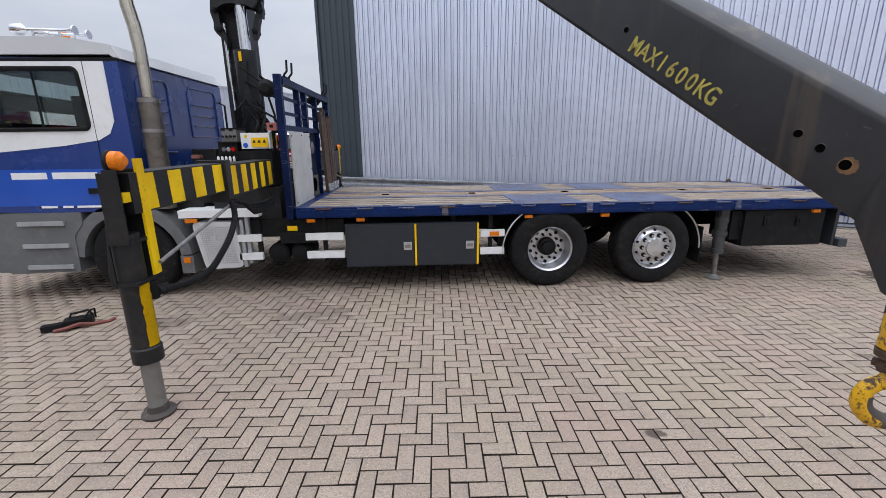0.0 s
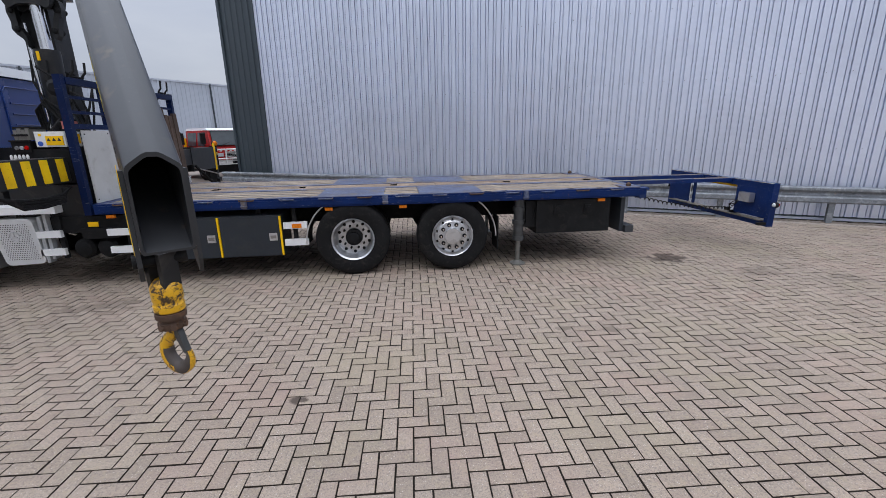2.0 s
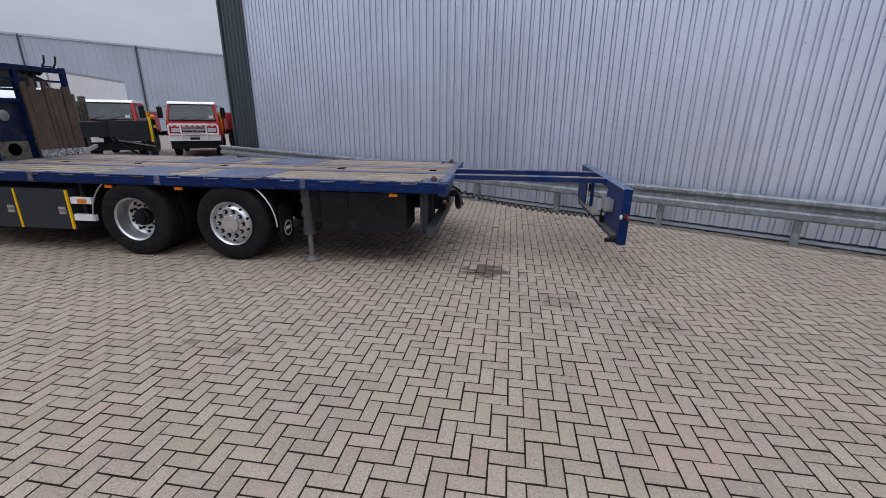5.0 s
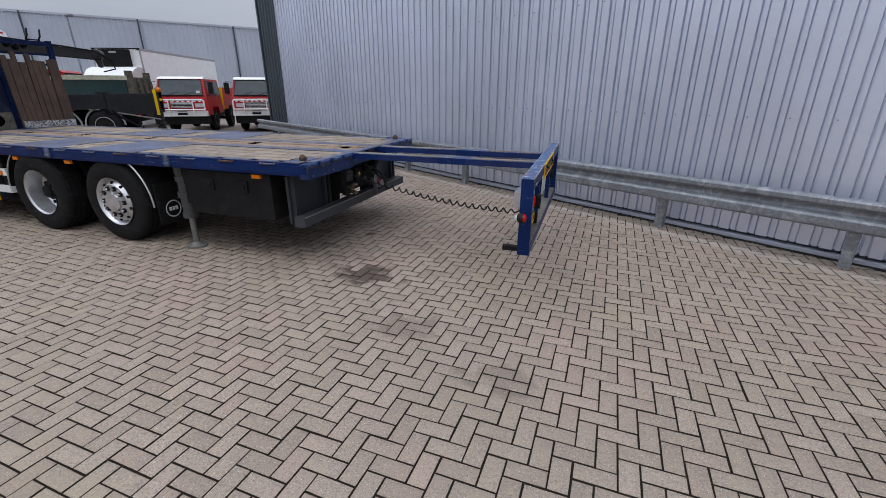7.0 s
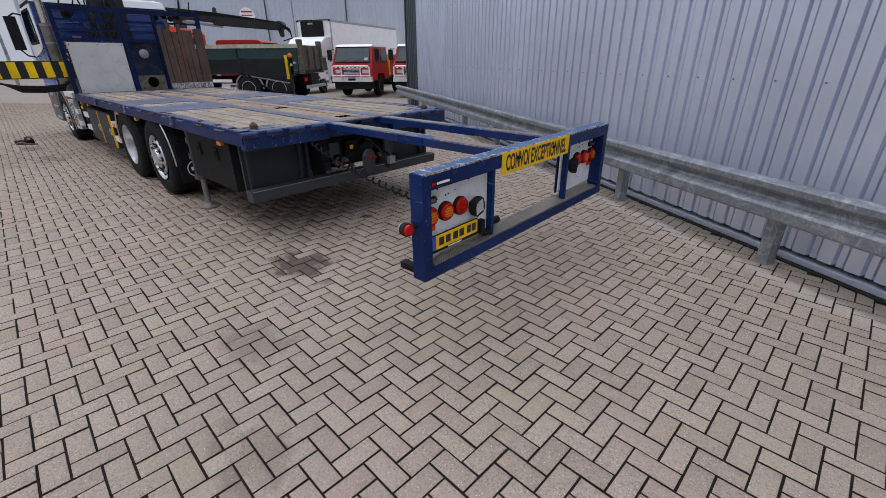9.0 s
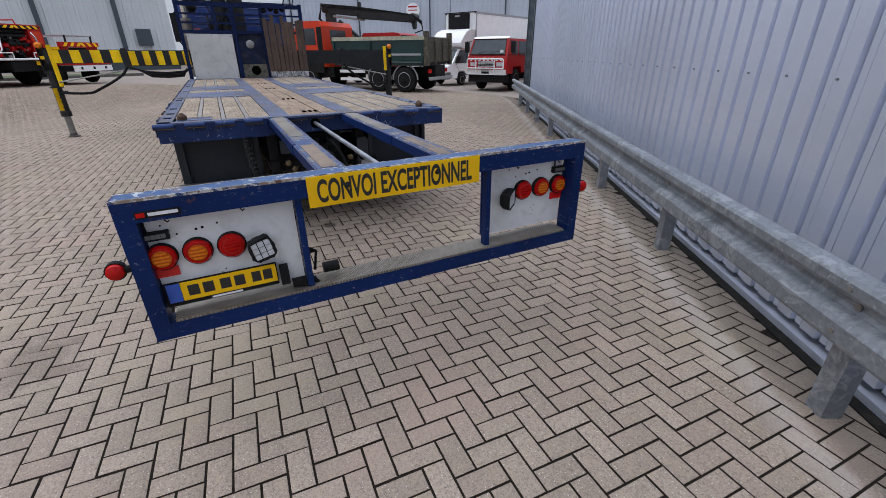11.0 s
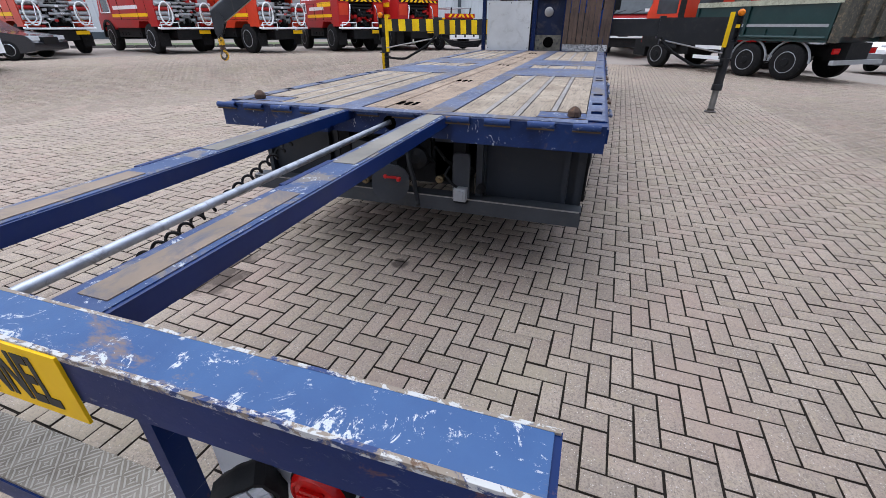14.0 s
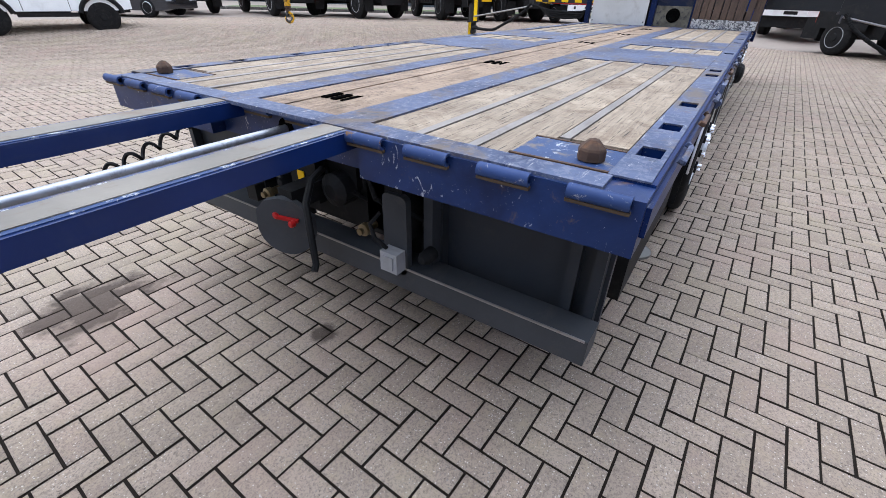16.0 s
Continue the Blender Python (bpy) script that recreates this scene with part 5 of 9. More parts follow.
boxes("upright_web", [(5.6, 5.84, 7.225, 7.24, 0.5, 0.93)], M_TAILGREY, lamp, "", 0.003)
bm = bmesh.new()
box(bm, 5.872, 5.925, 7.245, 7.325, 0.535, 0.62)
soften(bm, 0.014, 3)
box(bm, 5.924, 5.932, 7.262, 7.308, 0.55, 0.605)
part("work_lamp", bm, M_SILVER, lamp, "small dented grey lamp", True)
bm = bmesh.new()
sweep(bm, [(5.9, 7.26, 0.62), (5.92, 7.22, 0.66), (5.9, 7.18, 0.7), (5.86, 7.2, 0.74)], 0.009, 6)
part("lamp_cable", bm, M_RUBBER, lamp, "", True)
# valve body, brackets and brass couplings round the tow eye
for x0, x1, y0, y1, z0, z1, mt in ((5.7, 5.8, 7.08, 7.2, 0.62, 0.9, M_TAILGREY), (5.74, 5.83, 6.98, 7.06, 0.78, 0.9, M_CHASSIS), (5.78, 5.86, 6.5, 6.62, 0.74, 0.86, M_TAILGREY), (5.72, 5.8, 7.36, 7.4, 0.54, 0.93, M_TAILGREY), (5.84, 5.9, 6.4, 6.47, 0.6, 0.68, M_CHASSIS)):
    boxes("tail_bracket", [(x0, x1, y0, y1, z0, z1)], mt, truck, "grimy steel bracket", 0.012)
for y, z in ((6.55, 0.66), (6.6, 0.6), (7.14, 0.66)):
    bm = bmesh.new()
    lathe(bm, [(5.83, 0.018), (5.87, 0.018), (5.875, 0.026), (5.9, 0.026), (5.905, 0.014), (5.92, 0.014), (5.921, 0.0001)], (0, y, z), 0, 12)
    part("air_coupling", bm, M_BRASS, truck, "small brass air coupling", True)
bm = bmesh.new()
for k in range(5):
    y = 6.7 + 0.12 * k
    sweep(bm, [(5.7, y, 0.93), (5.8, y + 0.03, 0.84), (5.84, y + 0.1, 0.78), (5.76, y + 0.16, 0.7), (5.7, y + 0.1, 0.62)], 0.011, 6)
part("hose", bm, M_RUBBER, truck, "loose black air hoses", True)

# telescopic rear beams and light frame
for y0, y1 in ((6.43, 6.58), (7.07, 7.22)):
    bm_ = boxes("extension_beam", [(5.7, 8.02, y0, y1, 1.022, 1.079)], M_BEAM, truck, "blue extension beam worn bare on top", 0.014)
    boxes("scuffed_top", [(5.96, 8.0, y0 + 0.012, y1 - 0.012, 1.077, 1.0815)], M_CHIPPED, bm_, "top worn to pale blue", 0.001)
    for x0, x1, e, z in ((5.98, 7.02, 0.028, 1.0805), (7.35, 7.96, 0.035, 1.0805)):
        boxes("wear_plate", [(x0, x1, y0 + e, y1 - e, z, z + 0.0035)], M_DUSTY if x0 < 7 else M_WEAR, bm_, "bare wear plate", 0.001)
    boxes("beam_lip", [(7.0, 7.3, y0 - 0.004, y0 + 0.02, 1.02, 1.083)], M_BLUE, bm_, "", 0.003)
bm = bmesh.new()
rod(bm, (5.8, 6.83, 1.012), (8.02, 6.825, 1.008), 0.0155, seg=20)
part("hydraulic_rod", bm, M_ROD, truck, "dull grey hydraulic rod", True)
bm = bmesh.new()
rod(bm, (5.3, 6.83, 1.012), (5.93, 6.83, 1.012), 0.042, seg=16)
part("hydraulic_cylinder", bm, M_CHASSIS, truck, "", True)
bm = bmesh.new()
rod(bm, (5.9402, 6.83, 1.008), (5.9425, 6.83, 1.008), 0.043, seg=20)
part("rod_opening", bm, M_HOLE, truck, "dark hole in the tail beam round the rod")

FX0, FX1 = 8.0, 8.1
BOARD_X = (8.034, 7.998)
fr = boxes("light_frame", [(FX0, FX1, 5.63, 8.03, 0.985, 1.08), (FX0, FX1, 5.63, 8.03, 0.43, 0.505), (FX0, FX1, 5.63, 5.698, 0.505, 0.985), (FX0, FX1, 7.962, 8.03, 0.505, 0.985),
                           (FX0 + 0.03, FX1 - 0.025, 6.305, 6.335, 0.505, 0.985), (FX0 + 0.03, FX1 - 0.025, 7.345, 7.375, 0.505, 0.985)], M_BLUE, truck, "navy steel rear light frame, paint chipped", 0.007)
# top face in a brighter blue: the sky's gloss is in its colour
boxes("frame_top", [(FX0 + 0.004, FX1 - 0.004, 5.64, 8.02, 1.0785, 1.0835)], M_FRAME_TOP, fr, "blue top face chipped to white, sky gloss painted in", 0.001)
for x0, x1, z0, z1 in ((FX1 - 0.007, FX1 + 0.0012, 1.072, 1.0842), (FX0 - 0.0012, FX0 + 0.006, 1.074, 1.0842)):
    boxes("worn_edge", [(x0, x1, 5.632, 8.028, z0, z1)], M_EDGE, fr, "edge worn to primer and rust", 0.003)
boxes("tread_step", [(7.96, 8.096, 5.72, 7.94, 0.5065, 0.52)], M_TREAD, fr, "dirty aluminium tread plate", 0.003)
for y0, y1, bx_ in ((5.698, 6.305, BOARD_X[0]), (7.375, 7.962, BOARD_X[1])):
    boxes("back_plate", [(bx_ - 0.036, bx_ - 0.024, y0, y1, 0.55, 0.985)], M_BLUE, fr, "navy steel backing plate", 0)
for y0, y1, bx_ in ((5.702, 6.3, BOARD_X[0]), (7.38, 7.958, BOARD_X[1])):
    boxes("lamp_board", [(bx_ - 0.012, bx_, y0, y1, 0.553, 0.982)], M_PANEL, fr, "white board carrying the rear lamps", 0.003)


def round_lamp(face, y, z, lens_mat, label):
    """A round lamp: black rubber housing, red ribbed lens, a lit-through amber or red centre."""
    bm = bmesh.new()
    lathe(bm, [(0.0, 0.06), (0.016, 0.061), (0.024, 0.0595), (0.026, 0.0575), (0.02, 0.0565)], (face, y, z), 0, 32)
    h = part("tail_lamp", bm, M_RUBBER, fr, label, True)
    bm = bmesh.new()
    lathe(bm, [(0.018, 0.057), (0.03, 0.055), (0.039, 0.049), (0.0405, 0.044), (0.037, 0.042), (0.0385, 0.038), (0.04, 0.02), (0.0405, 0.0001)], (face, y, z), 0, 32)
    ln = part("lens", bm, M_RED_LENS, h, "red ribbed lens", True)
    if lens_mat == M_AMBER:
        bm = bmesh.new()
        lathe(bm, [(0.036, 0.0375), (0.0415, 0.037), (0.0435, 0.02), (0.044, 0.0001)], (face, y, z), 0, 28)
        part("amber_centre", bm, M_AMBER_DEEP, ln, "amber lens centre", True)
    for dz in (-0.024, -0.008, 0.008, 0.024):
        w = 0.031 if abs(dz) < 0.015 else 0.022
        bm = bmesh.new()
        box(bm, face + 0.04, face + 0.0462, y - w, y + w, z + dz - 0.004, z + dz + 0.004)
        soften(bm, 0.002, 1)
        part("lens_rib", bm, M_AMBER if lens_mat == M_AMBER else M_RED_LENS, ln)


for face, ys, wy, turn in ((BOARD_X[0], (5.738, 5.874, 6.01), 6.127, 0.12), (BOARD_X[1], (7.921, 7.784, 7.649), 7.515, 0.62)):
    for i, y in enumerate(ys):
        round_lamp(face, y, 0.806, (M_AMBER, M_AMBER, M_RED_LENS)[i], ("round amber indicator in red lens", "round orange lamp in red lens", "round red tail lamp")[i])
    bm = bmesh.new()
    tilt = Matrix.Translation((face + 0.05, wy, 0.78)) @ Euler((0.2, 0.05, turn)).to_matrix().to_4x4()
    pts = [(0.058 * math.cos(radians(a)) * (1.0 if abs(math.cos(radians(2 * a))) > 0.5 else 1.16), 0.058 * math.sin(radians(a)) * (1.0 if abs(math.cos(radians(2 * a))) > 0.5 else 1.16)) for a in range(0, 360, 15)]
    rings = [[bm.verts.new(tilt @ Vector((dx, q[0] * k_, q[1] * k_))) for q in pts] for dx, k_ in ((-0.042, 0.45), (-0.034, 0.72), (-0.012, 0.97), (0.02, 1.0), (0.03, 0.96), (0.03, 0.84), (0.022, 0.82))]
    for r0_, r1_ in zip(rings, rings[1:]):
        for q in range(len(pts)):
            bm.faces.new((r0_[q], r0_[(q + 1) % len(pts)], r1_[(q + 1) % len(pts)], r1_[q]))
    bm.faces.new(rings[0][::-1])
    bm.faces.new(rings[-1])
    wl_ = part("work_lamp", bm, M_CHASSIS, fr, "black square LED work lamp", True)
    bm = bmesh.new()
    rod(bm, (face, wy, 0.79), tilt @ Vector((-0.03, 0, 0)), 0.014, seg=10)
    part("bracket", bm, M_CHASSIS, wl_)
    for j in (-1, 0, 1):
        for k2 in (-1, 0, 1):
            bm = bmesh.new()
            box(bm, 0.021, 0.028, j * 0.029 - 0.0125, j * 0.029 + 0.0125, k2 * 0.029 - 0.0125, k2 * 0.029 + 0.0125, tilt)
            soften(bm, 0.005, 2)
            part("lens", bm, M_CLEAR, wl_, "clear LED cell")
    yr_ = ys[0]
    mk = boxes("marker_lamp", [(face, face + 0.022, yr_ - 0.05, yr_ + 0.05, 0.884, 0.921)], M_CHASSIS, fr, "small black marker lamp", 0.012)
    for k in range(4):
        boxes("lens", [(face + 0.02, face + 0.026, yr_ - 0.037 + 0.019 * k, yr_ - 0.02 + 0.019 * k, 0.893, 0.912)], M_GREY, mk, "", 0.003)
    bm = bmesh.new()
    sweep(bm, [(face + 0.005, yr_ - 0.03, 0.92), (face + 0.008, yr_ - 0.032, 0.95), (face + 0.004, yr_ - 0.03, 0.983)], 0.0045, 6)
    part("wire", bm, M_RUBBER, mk)
    boxes("reflector", [(face + 0.0005, face + 0.009, yr_ - 0.045, yr_ + 0.047, 0.708, 0.752)], M_REFLECTOR, fr, "red rectangular reflector", 0.002)
    for yh in (min(ys[0], wy) + 0.05, max(ys[0], wy) - 0.05):
        bm = bmesh.new()
        sweep(bm, [(8.05, yh, 0.985), (8.056, yh, 0.968), (8.054, yh + 0.008, 0.958), (8.05, yh + 0.016, 0.964)], 0.003, 5)
        part("small_hook", bm, M_CHASSIS, fr)
    # drilled holes and bolt heads left in the board
    mid = (min(ys[0], wy) + max(ys[0], wy)) / 2
    for dy, z, q in ((-0.02, 0.905, 0.006), (-0.045, 0.902, 0.006), (0.04, 0.915, 0.005), (-0.12, 0.893, 0.0045), (-0.17, 0.94, 0.004), (0.03, 0.69, 0.003), (0.012, 0.675, 0.003), (0.025, 0.655, 0.003), (0.02, 0.628, 0.003)):
        bm = bmesh.new()
        rod(bm, (face - 0.001, mid + dy, z), (face + 0.0025, mid + dy, z), q, seg=10)
        part("bolt_head", bm, M_CHASSIS, fr)
for y, s in ((5.63, -1), (8.03, 1)):
    bm = bmesh.new()
    rod(bm, (8.035, y, 0.775), (8.035, y + 0.035 * s, 0.775), 0.016, seg=10)
    lathe(bm, [(-0.042, 0.018), (-0.026, 0.038), (0.008, 0.04), (0.01, 0.0001)], (8.035, y + 0.067 * s, 0.775), 0, 18)
    ml = part("side_marker_lamp", bm, M_RUBBER, fr, "black rubber-armed marker lamp", True)
    bm = bmesh.new()
    lathe(bm, [(0.004, 0.036), (0.024, 0.032), (0.033, 0.018), (0.035, 0.0001)], (8.035, y + 0.067 * s, 0.775), 0, 18)
    part("lens", bm, M_RED_LENS, ml, "red lens", True)
    bm = bmesh.new()
    lathe(bm, [(-0.064, 0.0001), (-0.06, 0.018), (-0.044, 0.031), (-0.04, 0.031)], (8.035, y + 0.067 * s, 0.775), 0, 18)
    part("front_lens", bm, M_CLEAR, ml, "white front lens", True)
# number plate with bars for its characters
pl = boxes("number_plate", [(8.0510, 8.0590, 5.705, 6.175, 0.565, 0.680)], M_CHASSIS, fr, "black plate holder", 0.004)
boxes("plate", [(8.0590, 8.0620, 5.770, 6.170, 0.585, 0.675)], M_SIGN, pl, "yellow number plate", 0.001)
boxes("plate_strip", [(8.0590, 8.0622, 5.715, 5.768, 0.585, 0.675)], M_CAB_BRIGHT, pl, "blue country strip", 0)
for y0, y1 in ((5.795, 5.840), (5.855, 5.900), (5.925, 5.970), (5.985, 6.030), (6.060, 6.100), (6.110, 6.150)):
    boxes("plate_bar", [(8.0620, 8.0628, y0, y1, 0.605, 0.657)], M_INK, pl, "black bar", 0)
boxes("holder_bar", [(8.0590, 8.0598, 5.880, 6.010, 0.569, 0.578)], M_WHITE, pl, "white bar", 0)
boxes("plate_lamp", [(8.0460, 8.0860, 6.185, 6.225, 0.565, 0.660)], M_CHASSIS, fr, "black plate lamp", 0.012)
st = boxes("dealer_sticker", [(8.1005, 8.102, 5.7, 5.86, 1.0, 1.03)], M_CHASSIS, fr, "black sticker with a white bar", 0)
boxes("sticker_bar", [(8.102, 8.1028, 5.745, 5.85, 1.008, 1.022)], M_WHITE, st, "", 0)
boxes("sticker_mark", [(8.102, 8.1028, 5.705, 5.735, 1.006, 1.024)], M_RED_LENS, st, "", 0)
# convoy sign
sg = boxes("convoy_sign", [(8.1005, 8.106, 6.365, 7.275, 0.935, 1.08)], M_SIGN, fr, "yellow warning sign with black capitals", 0.001)
writing("sign_lettering", "CONVOI EXCEPTIONNEL", 0.148, M_INK, sg, Matrix.Translation((8.107, 6.816, 1.003)) @ Euler((radians(90), 0, radians(90))).to_matrix().to_4x4(), 0.485, "", 0.0038)
for y in (6.55, 7.02):
    bm = bmesh.new()
    rod(bm, (8.106, y, 1.02), (8.12, y, 1.03), 0.012, seg=12)
    part("sign_knob", bm, M_CHASSIS, sg, "black fixing knob")
# socket and bracket
bm = bmesh.new()
box(bm, 7.95, 8.07, 6.30, 6.34, 0.53, 0.57)
box(bm, 8.03, 8.075, 6.235, 6.3, 0.535, 0.565)
rod(bm, (8.03, 6.34, 0.545), (8.05, 6.365, 0.5), 0.012, seg=8)
rod(bm, (8.0, 6.4, 0.57), (8.0, 6.48, 0.57), 0.028, seg=12)
part("cable_bracket", bm, M_CHASSIS, fr, "black steel cable bracket")
boxes("junction_box", [(7.9, 7.99, 5.92, 6.14, 0.76, 0.9)], M_ALU, fr, "grey junction box behind the lamps", 0.01)
bm = bmesh.new()
for k in range(3):
    sweep(bm, [(7.98, 6.0 + 0.1 * k, 0.9), (7.93, 6.1 + 0.05 * k, 0.8 - 0.05 * k), (7.95, 6.28, 0.72 - 0.04 * k), (7.97, 6.38, 0.66), (7.98, 6.36, 0.56)], 0.008, 5)
part("lamp_wiring", bm, M_RUBBER, fr, "loose black wiring")
boxes("frame_stub", [(7.87, 8.0, 5.64, 5.69, 0.455, 0.495)], M_CHASSIS, fr, "black steel stub behind the frame", 0.006)
# the frame hangs a little askew on its beams
fr.matrix_basis = Matrix.Translation((0, 6.83, 0.765)) @ Matrix.Rotation(radians(0.62), 4, "X") @ Matrix.Translation((0, -6.83, -0.76))
# coiled cable from the tail to the frame
bm = bmesh.new()
pts = []
N = 420
for i in range(N + 1):
    t = i / N
    a = t * 2 * math.pi * 26
    c = Vector((5.92 + 2.04 * t, 6.22 + 0.09 * t * t, 0.955 - 0.66 * t + 0.32 * t * t))
    rr = 0.021 * min(1, 12 * t, 12 * (1 - t))
    pts.append(c + Vector((0, math.cos(a) * rr, math.sin(a) * rr)))
sweep(bm, pts, 0.0078, 5)
part("coiled_cable", bm, M_RUBBER, truck, "black coiled lamp cable", True)

# ---- truck: cab ----
CX0, CX1, CY0, CY1 = -4.95, -3.05, 5.62, 8.06
bm = bmesh.new()
prism(bm, [(-3.05, 1.08), (-3.05, 2.74), (-3.12, 2.8), (-4.55, 2.8), (-4.98, 1.95), (-5.06, 1.1), (-4.1, 1.08)], 1, CY0, CY1)
soften(bm, 0.06, 4)
cab = part("cab", bm, M_CAB_BLUE, truck, "glossy dark blue truck cab", True)


def cut_through(ob, outline, y0, y1, axis=1):
    """Cuts an outline through a mesh along an axis."""
    bm = bmesh.new()
    prism(bm, outline, axis, y0, y1)
    bmesh.ops.recalc_face_normals(bm, faces=bm.faces)
    me = bpy.data.meshes.new("cutter")
    bm.to_mesh(me)
    bm.free()
    tool = bpy.data.objects.new("cutter", me)
    scene.collection.objects.link(tool)
    md = ob.modifiers.new("opening", "BOOLEAN")
    md.operation, md.solver, md.object = "DIFFERENCE", "EXACT", tool
    bpy.context.view_layer.update()
    done = bpy.data.meshes.new_from_object(ob.evaluated_get(bpy.context.evaluated_depsgraph_get()))
    ob.modifiers.clear()
    ob.data = done
    bpy.data.objects.remove(tool)


SIDE_WINDOW = rounded([(-3.5, 2.66), (-4.48, 2.66), (-4.66, 2.36), (-4.7, 2.02), (-3.47, 2.02)], 0.07)
cut_through(cab, SIDE_WINDOW, CY0 - 0.2, CY1 + 0.2)
cut_through(cab, [(CY0 + 0.1, 2.03), (CY1 - 0.1, 2.03), (CY1 - 0.1, 2.66), (CY0 + 0.1, 2.66)], -5.4, -3.6, 0)
# white roof and white upper door side
bm = bmesh.new()
prism(bm, [(-3.02, 2.76), (-3.1, 2.9), (-3.6, 2.98), (-4.45, 2.98), (-4.66, 2.78)], 1, CY0 + 0.0, CY1 - 0.0)
soften(bm, 0.05, 4)
part("roof", bm, M_ROOF, cab, "white moulded roof", True)
boxes("roof_seal", [(-4.6, -3.04, CY0 - 0.006, CY0 + 0.02, 2.735, 2.768)], M_CHASSIS, cab, "black drip rail", 0.004)
for y, s in ((CY0, -1), (CY1, 1)):
    ya, yb = sorted((y - 0.002 * s, y + 0.006 * s))
    bm = bmesh.new()
    prism(bm, [(-3.2, 2.73), (-4.72, 2.73), (-4.97, 1.95), (-4.9, 1.74), (-3.8, 1.84), (-3.4, 1.9), (-3.27, 1.97), (-3.2, 2.1)], 1, ya, yb)
    side_ = part("upper_side", bm, M_WHITE, cab, "white upper cab side")
    cut_through(side_, SIDE_WINDOW, y - 0.1, y + 0.1)
    bm = bmesh.new()
    prism(bm, SIDE_WINDOW, 1, *sorted((y - 0.03 * s, y - 0.036 * s)))
    pane = part("side_window", bm, M_CAB_GLASS, cab, "green-tinted side window")
    pane.visible_shadow = False
    bm = bmesh.new()
    sweep(bm, [(x, y + 0.004 * s, z) for x, z in SIDE_WINDOW + SIDE_WINDOW[:1]], 0.024, 6)
    part("window_seal", bm, M_RUBBER, cab, "black rubber window seal")
    bm = bmesh.new()
    rod(bm, (-3.98, y - 0.01 * s, 2.03), (-3.98, y - 0.01 * s, 2.65), 0.012, seg=8)
    part("window_bar", bm, M_RUBBER, cab)
    ya, yb = sorted((y - 0.002 * s, y + 0.005 * s))
    boxes("blue_stripe", [(-4.96, -3.3, ya, yb, 1.16, 1.58)], M_CAB_BRIGHT, cab, "bright blue stripe", 0)
    ya, yb = sorted((y + 0.005 * s, y + 0.007 * s))
    boxes("name_bar", [(-4.45, -4.06, ya, yb, 1.47, 1.545), (-4.0, -3.5, ya, yb, 1.47, 1.545)], M_WHITE, cab, "white bars", 0)
    boxes("contact_bar", [(-4.2, -4.02, ya, yb, 1.135, 1.16), (-3.96, -3.84, ya, yb, 1.135, 1.16), (-3.8, -3.5, ya, yb, 1.135, 1.16)], M_WHITE, cab, "small white bars", 0)
    boxes("door_seam", [(-3.425, -3.418, ya, yb, 1.1, 2.73)], M_CHASSIS, cab, "", 0)
    boxes("door_handle", [(-3.62, -3.48, *sorted((y + 0.004 * s, y + 0.03 * s)), 1.3, 1.36)], M_CHASSIS, cab, "black door handle", 0.008)
    # mirror
    bm = bmesh.new()
    box(bm, -5.1, -4.98, *sorted((y + 0.1 * s, y + 0.3 * s)), 1.9, 2.6)
    soften(bm, 0.04, 3)
    sweep(bm, [(-4.8, y, 2.62), (-4.95, y + 0.12 * s, 2.66), (-5.02, y + 0.2 * s, 2.6)], 0.018, 6)
    sweep(bm, [(-4.85, y, 1.75), (-4.98, y + 0.12 * s, 1.78), (-5.02, y + 0.2 * s, 1.9)], 0.018, 6)
    part("mirror", bm, M_CHASSIS, cab, "large black door mirror")
    # entry steps
    ya, yb = sorted((y + 0.01 * s, y - 0.34 * s))
    bm = bmesh.new()
    prism(bm, [(-4.98, 1.08), (-3.78, 1.08), (-3.78, 0.95), (-3.9, 0.8), (-3.92, 0.36), (-4.7, 0.34), (-4.98, 0.5)], 1, ya, yb)
    soften(bm, 0.02, 2)
    stp = part("entry_steps", bm, M_GREY, cab, "grey plastic entry steps")
    for z in (0.4, 0.66, 0.93):
        y2, y3 = sorted((y + 0.035 * s, y - 0.1 * s))
        boxes("step_tread", [(-4.5, -3.98, y2, y3, z, z + 0.05)], M_SILVER, stp, "scuffed silver tread", 0.012)
    boxes("indicator", [(-4.93, -4.8, *sorted((y + 0.008 * s, y + 0.02 * s)), 0.72, 0.84)], M_AMBER, stp, "amber indicator", 0.01)
    # front wheel arch
    bm = bmesh.new()
    arch(bm, -3.28, 0.48, *sorted((y, y - 0.34 * s)), 0.57, 0.7, 5, 175, 18)
    part("wheel_arch", bm, M_GREY, cab, "grey plastic wheel arch")
    bm = bmesh.new()
    box(bm, -2.73, -2.58, *sorted((y, y - 0.34 * s)), 0.3, 0.52)
    part("mud_flap", bm, M_GREY, cab, "grey plastic mud flap")
    boxes("arch_lamp", [(-2.69, -2.61, *sorted((y + 0.002 * s, y + 0.014 * s)), 0.43, 0.5)], M_AMBER, cab, "amber side lamp", 0.01)
    # perforated exhaust box behind the front wheel
    ya, yb = sorted((y - 0.0 * s, y - 0.3 * s))
    bm = bmesh.new()
    prism(bm, rounded([(-2.54, 0.93), (-2.04, 0.93), (-1.98, 0.36), (-2.44, 0.34)], 0.07), 1, ya, yb)
    soften(bm, 0.012, 2)
    ex = part("silencer_cover", bm, M_BRIGHT, truck, "silver perforated silencer cover", True)
    bm = bmesh.new()
